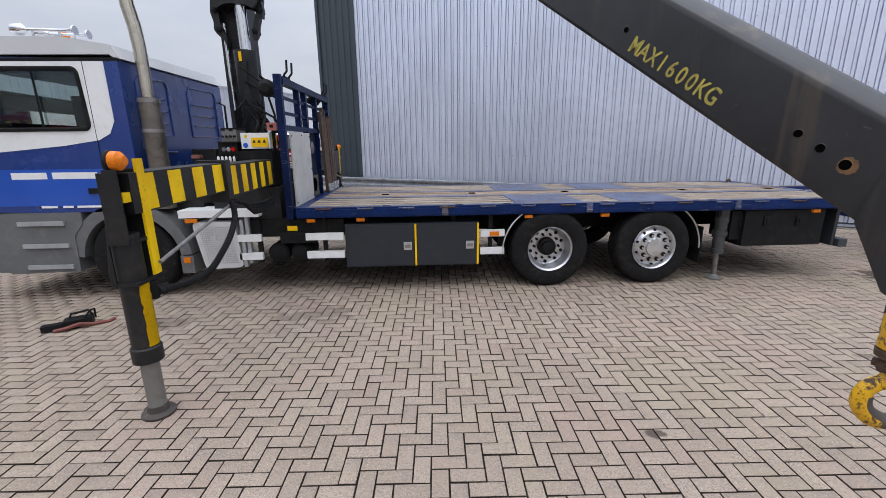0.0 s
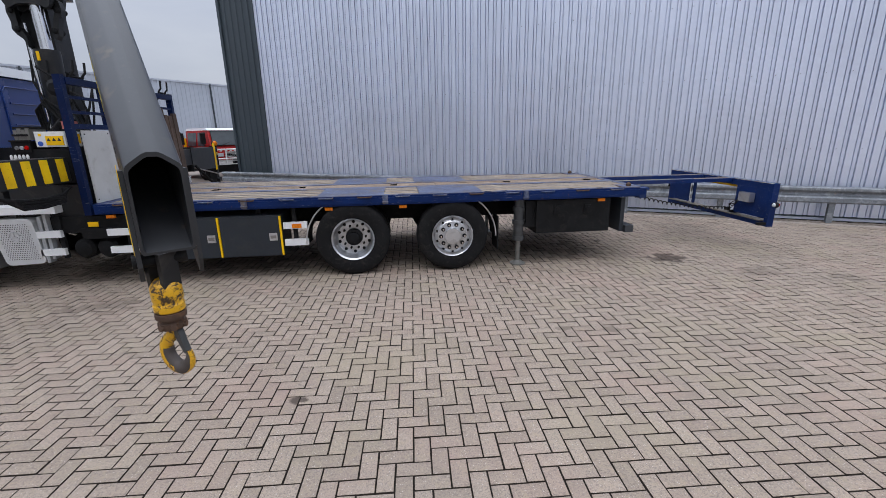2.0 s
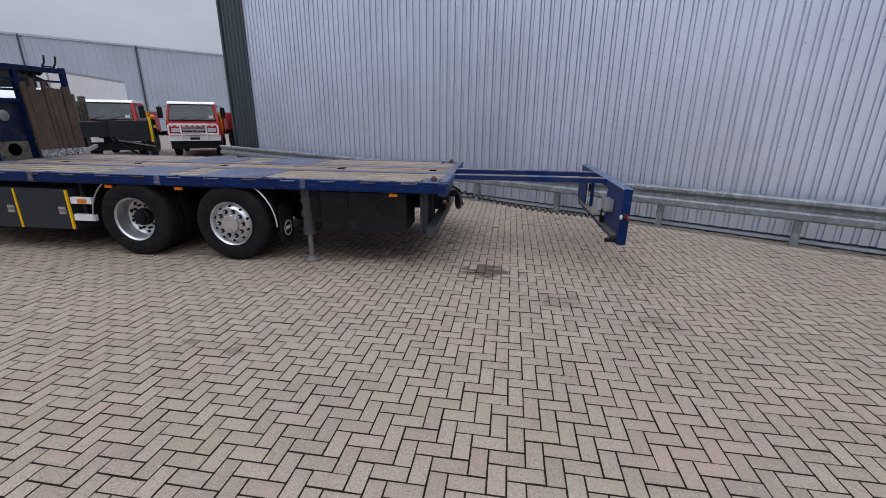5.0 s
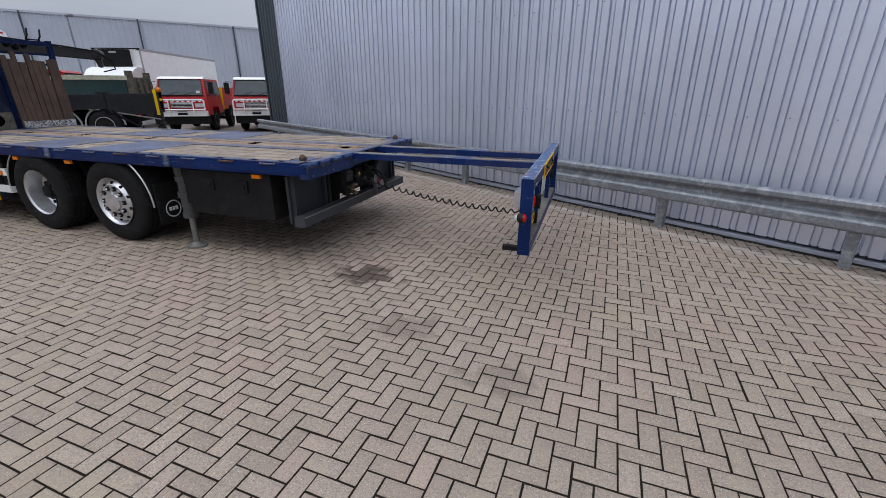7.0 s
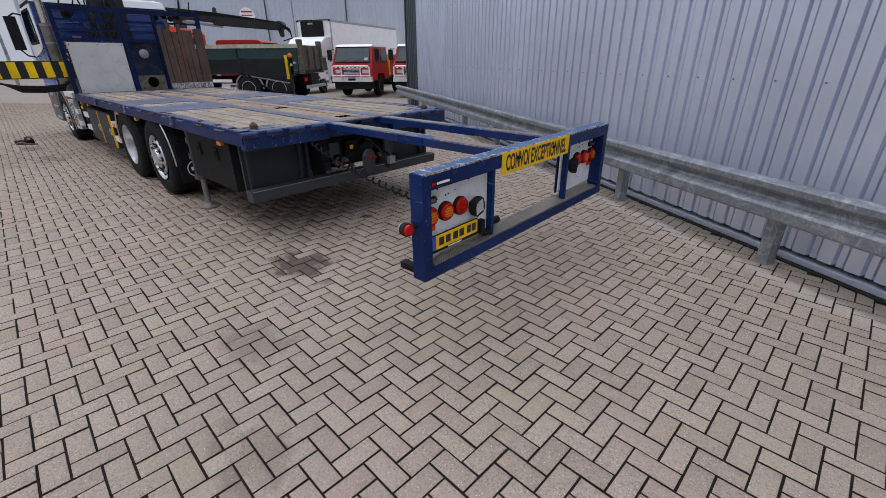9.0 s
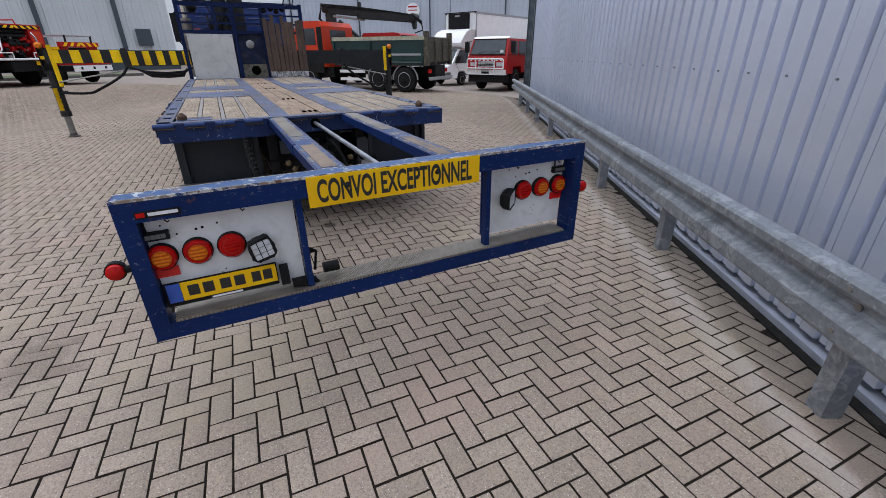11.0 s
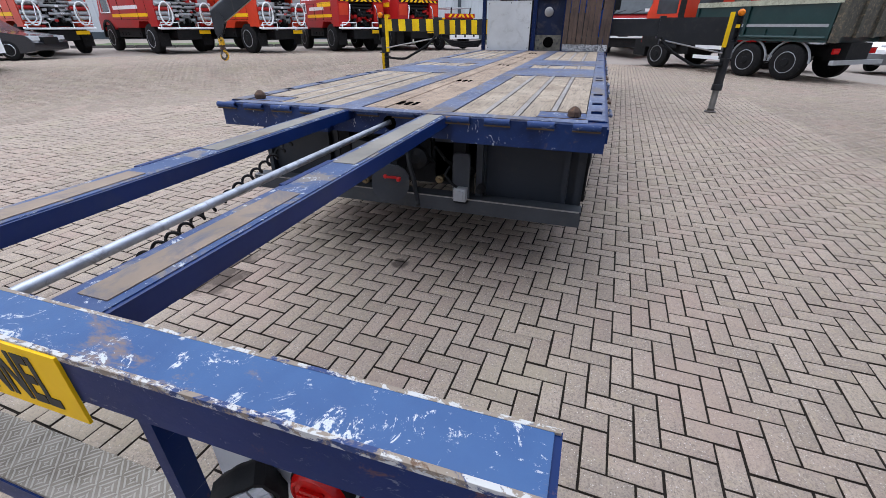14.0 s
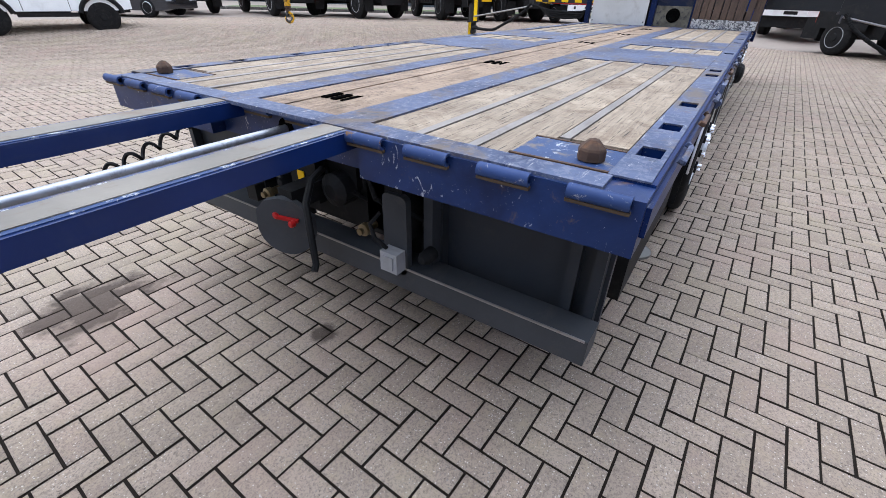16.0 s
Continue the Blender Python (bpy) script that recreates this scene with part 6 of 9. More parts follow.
    for i in range(15):
        for j in range(18):
            z = 0.42 + 0.026 * j
            x = -2.46 + 0.027 * i + (0.0135 if j % 2 else 0) + (0.9 - z) * 0.13
            if x < -2.1 + (0.9 - z) * 0.13 and math.hypot(x + 2.27, z - 0.72) > 0.07:
                rod(bm, (x, y - 0.002 * s, z), (x, y + 0.003 * s, z), 0.0065, seg=5)
    part("perforation", bm, M_CHASSIS, ex)
    bm = bmesh.new()
    lathe(bm, [(0.002 * s, 0.062), (0.008 * s, 0.062), (0.008 * s, 0.052), (0.002 * s, 0.052)], (-2.27, y, 0.72), 1, 24, closed=True)
    for a in (90, 210, 330):
        rod(bm, (-2.27, y + 0.006 * s, 0.72), (-2.27 + 0.055 * math.cos(radians(a)), y + 0.006 * s, 0.72 + 0.055 * math.sin(radians(a))), 0.006, seg=5)
    part("badge", bm, M_ALU, ex, "round metal badge")
    boxes("cover_trim", [(-1.98, -1.94, *sorted((y - 0.01 * s, y - 0.1 * s)), 0.36, 0.95), (-1.92, -1.88, *sorted((y - 0.02 * s, y - 0.1 * s)), 0.4, 0.98)], M_SILVER, truck, "", 0.006)
    boxes("catwalk", [(-2.68, -1.74, *sorted((y - 0.0 * s, y - 0.36 * s)), 0.985, 1.075)], M_WHITE, truck, "white aluminium step behind the cab", 0.015)
    boxes("side_lamp", [(-2.6, -2.46, *sorted((y + 0.0 * s, y + 0.02 * s)), 0.93, 0.975)], M_AMBER, truck, "small amber side lamp", 0.006)
# seats, wheel and dashboard seen through the side windows
for y in (CY0 + 0.45, CY1 - 0.95):
    boxes("seat", [(-3.95, -3.72, y, y + 0.5, 2.02, 2.42), (-3.9, -3.76, y + 0.12, y + 0.38, 2.42, 2.6)], M_CHASSIS, cab, "dark cab seat", 0.04)
bm = bmesh.new()
sweep(bm, [(-4.42 + 0.09 * math.cos(radians(q)), CY1 - 0.7 + 0.22 * math.sin(radians(q)), 2.14 + 0.17 * math.cos(radians(q))) for q in range(0, 361, 20)], 0.018, 6)
part("steering_wheel", bm, M_CHASSIS, cab, "black steering wheel", True)
boxes("dashboard", [(-4.68, -4.4, CY0 + 0.1, CY1 - 0.1, 2.02, 2.1)], M_CHASSIS, cab, "dark dashboard", 0.02)
# windscreen and front
bm = bmesh.new()
prism(bm, [(-4.58, 2.7), (-4.99, 1.98), (-5.0, 1.98), (-4.6, 2.72)], 1, CY0 + 0.12, CY1 - 0.12)
part("windscreen", bm, M_CAB_GLASS, cab, "tinted windscreen").visible_shadow = False
boxes("front_bumper", [(-5.15, -4.72, CY0, CY1, 0.36, 0.98)], M_GREY, cab, "grey plastic front bumper", 0.05)
# pressed panels in the rear wall
for y0, y1 in ((5.86, 6.5), (6.98, 7.82)):
    bm = bmesh.new()
    sweep(bm, [(-3.045, y, z) for y, z in ((y0, 1.95), (y1, 1.95), (y1, 2.55), (y1 - 0.06, 2.62), (y0 + 0.06, 2.62), (y0, 2.55), (y0, 1.95))], 0.014, 6)
    part("pressed_panel", bm, M_CAB_BLUE, cab, "panel pressed in the cab rear wall", True)
    for z in (2.1, 2.25, 2.4):
        bm = bmesh.new()
        sweep(bm, [(-3.048, y0 + 0.1, z), (-3.04, y0 + 0.14, z), (-3.04, y1 - 0.14, z), (-3.048, y1 - 0.1, z)], 0.014, 6)
        part("pressed_rib", bm, M_CAB_BLUE, cab, "", True)
    for z in (1.35, 1.55, 1.75):
        bm = bmesh.new()
        sweep(bm, [(-3.048, y0, z), (-3.042, y0 + 0.05, z), (-3.042, y1 - 0.05, z), (-3.048, y1, z)], 0.012, 6)
        part("pressed_rib", bm, M_CAB_BLUE, cab, "", True)
bm = bmesh.new()
sweep(bm, [(-3.04, 7.92, 2.5), (-2.96, 7.95, 2.45), (-2.96, 7.95, 1.9), (-3.04, 7.92, 1.85)], 0.016, 6)
part("grab_handle", bm, M_CHASSIS, cab)
# horns and beacon on the roof
bm = bmesh.new()
for y, x0 in ((5.72, -4.0), (5.92, -3.92)):
    rod(bm, (x0, y, 3.07), (-3.62, y, 3.06), 0.016, seg=10)
    lathe(bm, [(0.0, 0.016), (0.08, 0.026), (0.12, 0.05), (0.128, 0.048)], (-3.62, y, 3.06), 0, 16)
    lathe(bm, [(-0.14, 0.05), (-0.12, 0.062), (-0.05, 0.062), (0.0, 0.02)], (x0, y, 3.07), 0, 16)
    for x in (x0 + 0.06, -3.66):
        rod(bm, (x, y, 2.95), (x, y, 3.05), 0.013, seg=8)
part("air_horn", bm, M_CHROME, cab, "chrome air horns on the roof", True)
bm = bmesh.new()
lathe(bm, [(0.0, 0.06), (0.02, 0.065), (0.1, 0.06), (0.14, 0.03), (0.145, 0.0001)], (-3.98, 6.2, 3.02), 2, 18)
rod(bm, (-3.98, 6.2, 2.94), (-3.98, 6.2, 3.03), 0.03, seg=10)
part("beacon", bm, M_AMBER, cab, "orange roof beacon", True)
# exhaust stack
bm = bmesh.new()
rod(bm, (-2.86, 5.74, 1.1), (-2.86, 5.74, 2.36), 0.108, seg=24)
stack = part("exhaust_pipe", bm, M_SLEEVE, truck, "weathered stainless upright exhaust with pierced sleeve", True)
bm = bmesh.new()
sweep(bm, [(-2.86, 5.74, 2.3), (-2.86, 5.74, 2.9), (-2.875, 5.74, 3.1), (-2.91, 5.74, 3.3), (-2.93, 5.74, 3.5), (-2.9, 5.74, 3.7)], [0.064, 0.066, 0.068, 0.068, 0.068, 0.068], 24)
part("tail_pipe", bm, M_STACK, stack, "", True)
for z in (1.5, 2.0, 2.33):
    bm = bmesh.new()
    lathe(bm, [(z - 0.02, 0.109), (z - 0.02, 0.115), (z + 0.02, 0.115), (z + 0.02, 0.109)], (-2.86, 5.74, 0), 2, 24, closed=True)
    part("clamp", bm, M_STEEL, stack, "", True)
# fuel tank, air filter behind cab
bm = bmesh.new()
box(bm, -2.75, -2.45, 6.3, 7.9, 1.0, 1.78)
box(bm, -2.98, -2.5, 5.9, 6.6, 0.9, 1.35)
soften(bm, 0.03, 2)
part("crane_oil_tank", bm, M_BLACK, truck, "black oil tank behind the cab")

# ---- truck: crane ----
bm = bmesh.new()
box(bm, -2.3, -1.5, 5.75, 8.0, 0.93, 1.32)
box(bm, -2.2, -1.6, 6.3, 7.3, 1.3, 1.5)
soften(bm, 0.02, 2)
cbase = part("crane_base", bm, M_BLACK, truck, "black crane base beam")
bm = bmesh.new()
box(bm, -2.34, -1.98, 6.66, 6.98, 1.45, 3.7)
soften(bm, 0.03, 2)
lathe(bm, [(1.3, 0.26), (1.55, 0.26), (1.62, 0.2), (1.7, 0.2)], (-2.02, 6.78, 0), 2, 24)
column = part("crane_column", bm, M_BLACK, truck, "black crane column")
bm = bmesh.new()
lathe(bm, [(1.72, 0.11), (1.8, 0.118), (2.9, 0.137), (2.96, 0.14), (3.0, 0.138), (3.01, 0.08)], (-1.995, 6.5, 0), 2, 28)
cyl = part("lift_cylinder", bm, M_BLACK, column, "thick black lift cylinder", True)
boxes("cylinder_label", [(-2.03, -1.995, 6.352, 6.366, 2.86, 2.97)], M_SIGN, cyl, "small yellow label", 0)
bm = bmesh.new()
rod(bm, (-1.985, 6.5, 2.98), (-2.0, 6.5, 3.7), 0.07, seg=20)
part("piston", bm, M_CHROME, cyl, "chrome piston rod", True)
bm = bmesh.new()
rod(bm, (-2.25, 6.62, 1.9), (-2.27, 6.62, 3.35), 0.024, seg=12)
part("guide_rod", bm, M_CHROME, column, "thin bright rod", True)
for xa, xb in ((-2.12, -2.06), (-1.93, -1.88)):
    bm = bmesh.new()
    sweep(bm, [(xa, 6.36, 2.86), (xa - 0.02, 6.35, 2.6), (xb, 6.34, 2.4), (xb + 0.05, 6.3, 2.15), (xb + 0.02, 6.25, 2.0)], 0.012, 8)
    part("cylinder_pipe", bm, M_CHASSIS, column, "black pipe along the cylinder", True)
for k in range(3):
    bm = bmesh.new()
    sweep(bm, [(-2.12 + 0.03 * k, 6.3, 2.0), (-2.1 + 0.03 * k, 6.22, 2.24 + 0.03 * k), (-2.0 + 0.03 * k, 6.2, 2.32 + 0.03 * k), (-1.9 + 0.03 * k, 6.22, 2.2), (-1.88 + 0.03 * k, 6.25, 1.98)], 0.016, 8)
    part("hydraulic_hose", bm, M_RUBBER, column, "looped black hose", True)
bm = bmesh.new()
for y in (6.4, 6.62):
    prism(bm, rounded([(-2.26, 3.46), (-2.16, 3.53), (-1.9, 3.53), (-1.8, 3.46), (-1.74, 3.6), (-1.75, 3.95), (-1.9, 4.15), (-2.25, 4.12), (-2.34, 3.9), (-2.33, 3.6)], 0.06), 1, y, y + 0.06)
box(bm, -2.28, -1.78, 6.44, 6.64, 3.56, 4.0)
part("knuckle", bm, M_BLACK, column, "black knuckle joint")
for pts in ([(-2.36, 3.62), (-2.31, 3.64), (-2.28, 3.45), (-2.27, 3.28), (-2.21, 3.18), (-2.19, 3.05), (-2.21, 3.04), (-2.25, 3.14), (-2.32, 3.2), (-2.36, 3.26), (-2.35, 3.34), (-2.38, 3.46)],
            [(-1.74, 3.6), (-1.79, 3.6), (-1.81, 3.47), (-1.85, 3.36), (-1.88, 3.24), (-1.89, 3.17), (-1.86, 3.13), (-1.82, 3.18), (-1.79, 3.32), (-1.76, 3.42), (-1.74, 3.38), (-1.72, 3.5)]):
    bm = bmesh.new()
    prism(bm, rounded(pts, 0.02), 1, 6.52, 6.6)
    part("knuckle_lug", bm, M_BLACK, column, "black hanging lug plate")
for x, z in ((-2.32, 3.48), (-2.29, 3.26), (-1.77, 3.48), (-1.85, 3.24)):
    bm = bmesh.new()
    lathe(bm, [(6.49, 0.02), (6.5, 0.035), (6.65, 0.035), (6.66, 0.02)], (x, 0, z), 1, 16)
    part("knuckle_pin", bm, M_CHASSIS, column, "", True)
# boom: upright inner arm and the outer arm that comes down over the yard
bm = bmesh.new()
prism(bm, [(-2.15, 6.5), (-1.85, 6.5), (-1.8, 6.75), (-1.85, 7.0), (-2.15, 7.0), (-2.2, 6.75)], 2, 3.7, 6.35)
part("inner_arm", bm, M_BOOM, column, "black upright inner arm")
bd = Vector((-0.44, 0.692, 0.571)).normalized()
bn = Vector((-0.844, -0.537, 0)).normalized()
bw = bn.cross(bd).normalized()
if bw.z < 0:
    bw = -bw
BC = Vector((1.557, 1.683, 1.786))


def bp(s, n, w):
    return BC + bd * s + bn * n + bw * w


def boom_section(bm, s0, s1, h, lo, side, apex, hollow=0.0):
    """A length of boom; a hollow one is cut off upright at its lower end and open."""
    d = apex - side
    right = [(h * 0.9, lo), (h, lo + 0.012), (h, side - 0.014), (h * 0.975, side + d * 0.06), (h * 0.9, side + d * 0.24), (h * 0.8, side + d * 0.38), (h * 0.34, side + d * 0.9), (h * 0.18, apex)]
    outline = right + [(-n, w) for n, w in right[::-1]]
    cut = 0.695 if hollow else 0.0
    r0 = [bm.verts.new(bp(s0 + (w - apex) * cut, n, w)) for n, w in outline]
    r1 = [bm.verts.new(bp(s1, n, w)) for n, w in outline]
    k = len(outline)
    for i in range(k):
        bm.faces.new((r0[i], r0[(i + 1) % k], r1[(i + 1) % k], r1[i]))
    bm.faces.new(r1)
    if hollow:
        inner = [(n * 0.88, (w - 0.003) * 0.93) for n, w in outline]
        q0 = [bm.verts.new(bp(s0 + (w - apex) * cut, n, w)) for n, w in inner]
        q1 = [bm.verts.new(bp(s0 + hollow + (w - apex) * cut, n, w)) for n, w in inner]
        for i in range(k):
            bm.faces.new((r0[i], q0[i], q0[(i + 1) % k], r0[(i + 1) % k]))
            bm.faces.new((q0[i], q1[i], q1[(i + 1) % k], q0[(i + 1) % k]))
        bm.faces.new(q1[::-1])
    else:
        bm.faces.new(r0[::-1])


bm = bmesh.new()
boom_section(bm, -0.17, 3.2, 0.085, -0.14, 0.10, 0.145, 1.3)
boom = part("outer_arm", bm, M_BOOM, truck, "weathered black hexagonal outer crane arm", True)
# black plug added to stand for the shade deep in the open arm
bm = bmesh.new()
boom_section(bm, 0.1, 0.13, 0.074, -0.128, 0.088, 0.13)
part("bore", bm, M_HOLE, boom, "added black plug for the shade inside the arm")
bm = bmesh.new()
boom_section(bm, 2.6, 7.97, 0.11, -0.17, 0.13, 0.18)
part("arm_sleeve", bm, M_BOOM, boom, "", True)
boxes("arm_head", [(-2.2, -1.7, 6.85, 7.35, 6.1, 6.55)], M_BLACK, boom, "black joint at the arm top", 0.05)
# cheek plates with the hook pin; the hook's axis and the height of its lowest point
HOOK = (1.622, 1.525, 0.972)
for n0, n1 in ((0.0855, 0.1), (-0.1, -0.0855)):
    bm = bmesh.new()
    outline = [(-0.18, 0.08), (-0.07, 0.0), (-0.12, -0.14), (-0.3, -0.245), (-0.395, -0.24), (-0.385, -0.18)]
    lo = [bm.verts.new(bp(s, n0, w)) for s, w in outline]
    hi = [bm.verts.new(bp(s, n1, w)) for s, w in outline]
    bm.faces.new(lo[::-1])
    bm.faces.new(hi)
    for i in range(6):
        bm.faces.new((lo[i], lo[(i + 1) % 6], hi[(i + 1) % 6], hi[i]))
    part("cheek_plate", bm, M_BOOM, boom, "black cheek plate")
for i in range(4):
    bm = bmesh.new()
    z = 0.03 + 0.075 * i
    pts = [(-0.186 - 0.571 * (z + dz) + ds, 0.09 - 0.821 * (z + dz)) for dz, ds in ((0.0, 0.0), (-0.025, 0.035), (0.012, 0.035), (0.04, 0.0))]
    lo = [bm.verts.new(bp(s, 0.1005, w)) for s, w in pts]
    hi = [bm.verts.new(bp(s, 0.102, w)) for s, w in pts]
    bm.faces.new(lo[::-1])
    bm.faces.new(hi)
    for q in range(4):
        bm.faces.new((lo[q], lo[(q + 1) % 4], hi[(q + 1) % 4], hi[q]))
    part("hazard_stripe", bm, M_YELLOW, boom, "chipped yellow stripe")
for s, w, r in ((0.012, -0.036, 0.0125), (0.092, -0.034, 0.0105), (0.167, -0.032, 0.01), (0.915, -0.045, 0.009)):
    bm = bmesh.new()
    rings = [[bm.verts.new(bp(s + q * math.cos(radians(a)) * 1.25, n, w + q * math.sin(radians(a)) * 1.25)) for a in range(0, 360, 20)] for q, n in ((r * 1.12, 0.0852), (r, 0.0868), (r * 0.96, 0.0853))]
    for r0_, r1_ in zip(rings, rings[1:]):
        for q in range(18):
            bm.faces.new((r0_[q], r0_[(q + 1) % 18], r1_[(q + 1) % 18], r1_[q]))
    rim_ = part("hole_rim", bm, M_HALO if s < 0.05 else M_BOOM, boom, "drilled hole with a worn rim", True)
    bm = bmesh.new()
    rod(bm, bp(s, 0.08, w), bp(s, 0.0857, w), r * 1.2, seg=18)
    part("pin_hole", bm, M_HOLE, rim_, "black hole")
bm = bmesh.new()
rng = random.Random(8)
pts = [(0.026 * (0.9 + 0.2 * rng.random()) * math.cos(radians(a)), 0.024 * (0.85 + 0.3 * rng.random()) * math.sin(radians(a))) for a in range(0, 360, 12)]
lo = [bm.verts.new(bp(0.006 + a, 0.0851, -0.034 + b)) for a, b in pts]
hi = [bm.verts.new(bp(0.006 + a, 0.0856, -0.034 + b)) for a, b in pts]
bm.faces.new(lo[::-1])
bm.faces.new(hi)
for q in range(len(pts)):
    bm.faces.new((lo[q], lo[(q + 1) % len(pts)], hi[(q + 1) % len(pts)], hi[q]))
part("rust_stain", bm, M_HALO, boom, "rust bloom round a hole")
rot = Matrix((tuple(-bd), tuple(bw), tuple(bn))).transposed().to_4x4()
for k, ch in enumerate("MAX1600KG"):
    writing("boom_lettering", ch, 0.084, M_STENCIL, boom, Matrix.Translation(bp(0.648 + 0.047 * (4 - k), 0.0862, -0.076)) @ rot, 0.8, "", 0.0012)
bm = bmesh.new()
rod(bm, (HOOK[0] + 0.07, HOOK[1] + 0.045, HOOK[2] + 0.46), (HOOK[0] - 0.07, HOOK[1] - 0.045, HOOK[2] + 0.46), 0.024, seg=14)
part("hook_pin", bm, M_CHASSIS, boom)
# hook block
hx, hy, hb = HOOK


def taller(bm):
    for v in bm.verts:
        v.co.z = hb + (v.co.z - hb) * 1.1
    return bm


bm = bmesh.new()
for q in (-0.032, 0.032):
    m = Matrix.Translation((hx, hy, 0)) @ Matrix.Rotation(math.atan2(-0.43, 0.9), 4, "Z")
    box(bm, q - 0.009, q + 0.009, -0.034, 0.034, hb + 0.325, hb + 0.44, m)
soften(bm, 0.004, 1)
hookb = part("hook_block", taller(bm), M_BLACK, boom, "greasy black lug plates")
bm = bmesh.new()
lathe(bm, [(0.235, 0.044), (0.24, 0.051), (0.262, 0.052), (0.266, 0.049), (0.275, 0.049), (0.28, 0.052), (0.325, 0.051), (0.335, 0.045), (0.352, 0.03), (0.355, 0.0001)], (hx, hy, hb), 2, 24)
part("hook_body", taller(bm), M_YELLOW_WORN, hookb, "chipped yellow swivel", True)
bm = bmesh.new()
lathe(bm, [(0.168, 0.024), (0.174, 0.04), (0.196, 0.044), (0.2, 0.036), (0.212, 0.036), (0.214, 0.052), (0.233, 0.053), (0.236, 0.04)], (hx, hy, hb), 2, 20)
collar = part("hook_collar", taller(bm), M_RUST, hookb, "rusty bolted collar", True)
for q in range(6):
    t = 2 * math.pi * q / 6
    bm = bmesh.new()
    rod(bm, (hx + 0.036 * math.cos(t), hy + 0.036 * math.sin(t), hb + 0.186), (hx + 0.05 * math.cos(t), hy + 0.05 * math.sin(t), hb + 0.186), 0.012, seg=6)
    part("collar_bolt", taller(bm), M_RUST, collar)
hd = Vector((0.9, -0.43, 0)).normalized()
bm = bmesh.new()
pts, rs = [Vector((hx, hy, hb + 0.185)), Vector((hx, hy, hb + 0.155)) - hd * 0.006], [0.02, 0.022]
for a in range(112, 385, 13):
    t = radians(a)
    pts.append(Vector((hx, hy, hb + 0.08)) + hd * (0.06 * math.cos(t)) + Vector((0, 0, 0.06 * math.sin(t))))
    rs.append(0.021 + 0.004 * math.sin(radians((a - 112) * 0.9)) if a < 310 else max(0.008, 0.023 - 0.015 * (a - 310) / 75))
sweep(bm, pts, rs, 12)
load_hook = part("hook", taller(bm), M_YELLOW_WORN, hookb, "worn yellow load hook", True)
# the throat and the point, rubbed down to brown steel
bm = bmesh.new()
heart = Vector((hx, hy, hb + 0.08))
inner = [p + (heart - p).normalized() * (0.0065 if k < 14 else 0.001) for k, p in enumerate(pts)][6:]
sweep(bm, inner, [r_ * (0.93 if k < 8 else 1.04) for k, r_ in enumerate(rs[6:])], 12)
part("hook_throat", taller(bm), M_FOOT, load_hook, "throat and point worn to brown steel", True)
bm = bmesh.new()
prism(bm, rounded([(0.008, 0.175), (0.034, 0.17), (0.044, 0.13), (0.058, 0.09), (0.046, 0.082), (0.026, 0.12), (0.012, 0.15)], 0.008), 1, -0.012, 0.012)
bm.transform(Matrix.Translation((hx, hy, hb)) @ Matrix.Rotation(math.atan2(hd.y, hd.x), 4, "Z"))
part("safety_latch", taller(bm), M_LEG, load_hook, "dark steel safety latch")

# control valves and hoses beside the column
bm = bmesh.new()
box(bm, -2.2, -1.98, 5.84, 6.3, 1.34, 1.86)
box(bm, -1.98, -1.57, 5.84, 6.3, 1.34, 1.76)
soften(bm, 0.01, 2)
ctl = part("control_valve", bm, M_CHASSIS, truck, "black crane control valve bank")
for i in range(5):
    x = -2.19 + 0.046 * i
    bm = bmesh.new()
    rod(bm, (x, 5.84, 1.62), (x, 5.79, 1.66), 0.006, seg=6)
    lathe(bm, [(1.635, 0.008), (1.645, 0.014), (1.685, 0.015), (1.7, 0.008), (1.701, 0.0001)], (x, 5.785, 0), 2, 10)
    part("lever", bm, M_PANEL, ctl, "white-tipped control lever", True)
for i in range(4):
    boxes("valve_section", [(-2.135 + 0.045 * i, -2.095 + 0.045 * i, 5.83, 6.1, 1.87, 1.99 + 0.02 * (i % 2))], M_PISTON, ctl, "grey valve section", 0.008)
    bm = bmesh.new()
    rod(bm, (-2.115 + 0.045 * i, 5.82, 1.93), (-2.115 + 0.045 * i, 5.79, 1.93), 0.014, seg=8)
    part("valve_cap", bm, M_CHASSIS, ctl)
boxes("valve_bar", [(-2.19, -1.96, 5.8, 5.83, 1.855, 1.872)], M_CHASSIS, ctl, "", 0.003)
boxes("valve_cover", [(-2.15, -1.95, 5.85, 6.1, 2.0, 2.03)], M_CHASSIS, ctl, "", 0.008)
gp = boxes("gauge_panel", [(-2.17, -1.97, 5.815, 5.84, 1.725, 1.835)], M_CHASSIS, ctl, "dark gauge panel", 0.01)
for k in range(3):
    bm = bmesh.new()
    lathe(bm, [(5.803, 0.0001), (5.803, 0.02), (5.815, 0.026)], (-2.125 + 0.055 * k, 0, 1.78), 1, 14)
    part("gauge", bm, (M_GREY, M_SILVER, M_RED_LENS)[k], gp, "", True)
cbx = boxes("control_box", [(-1.93, -1.59, 5.86, 6.14, 1.785, 1.97)], M_PANEL, truck, "white control box with warning plates", 0.014)
wpl = boxes("warning_plate", [(-1.805, -1.61, 5.846, 5.858, 1.805, 1.915)], M_SIGN, cbx, "yellow warning plate", 0.004)
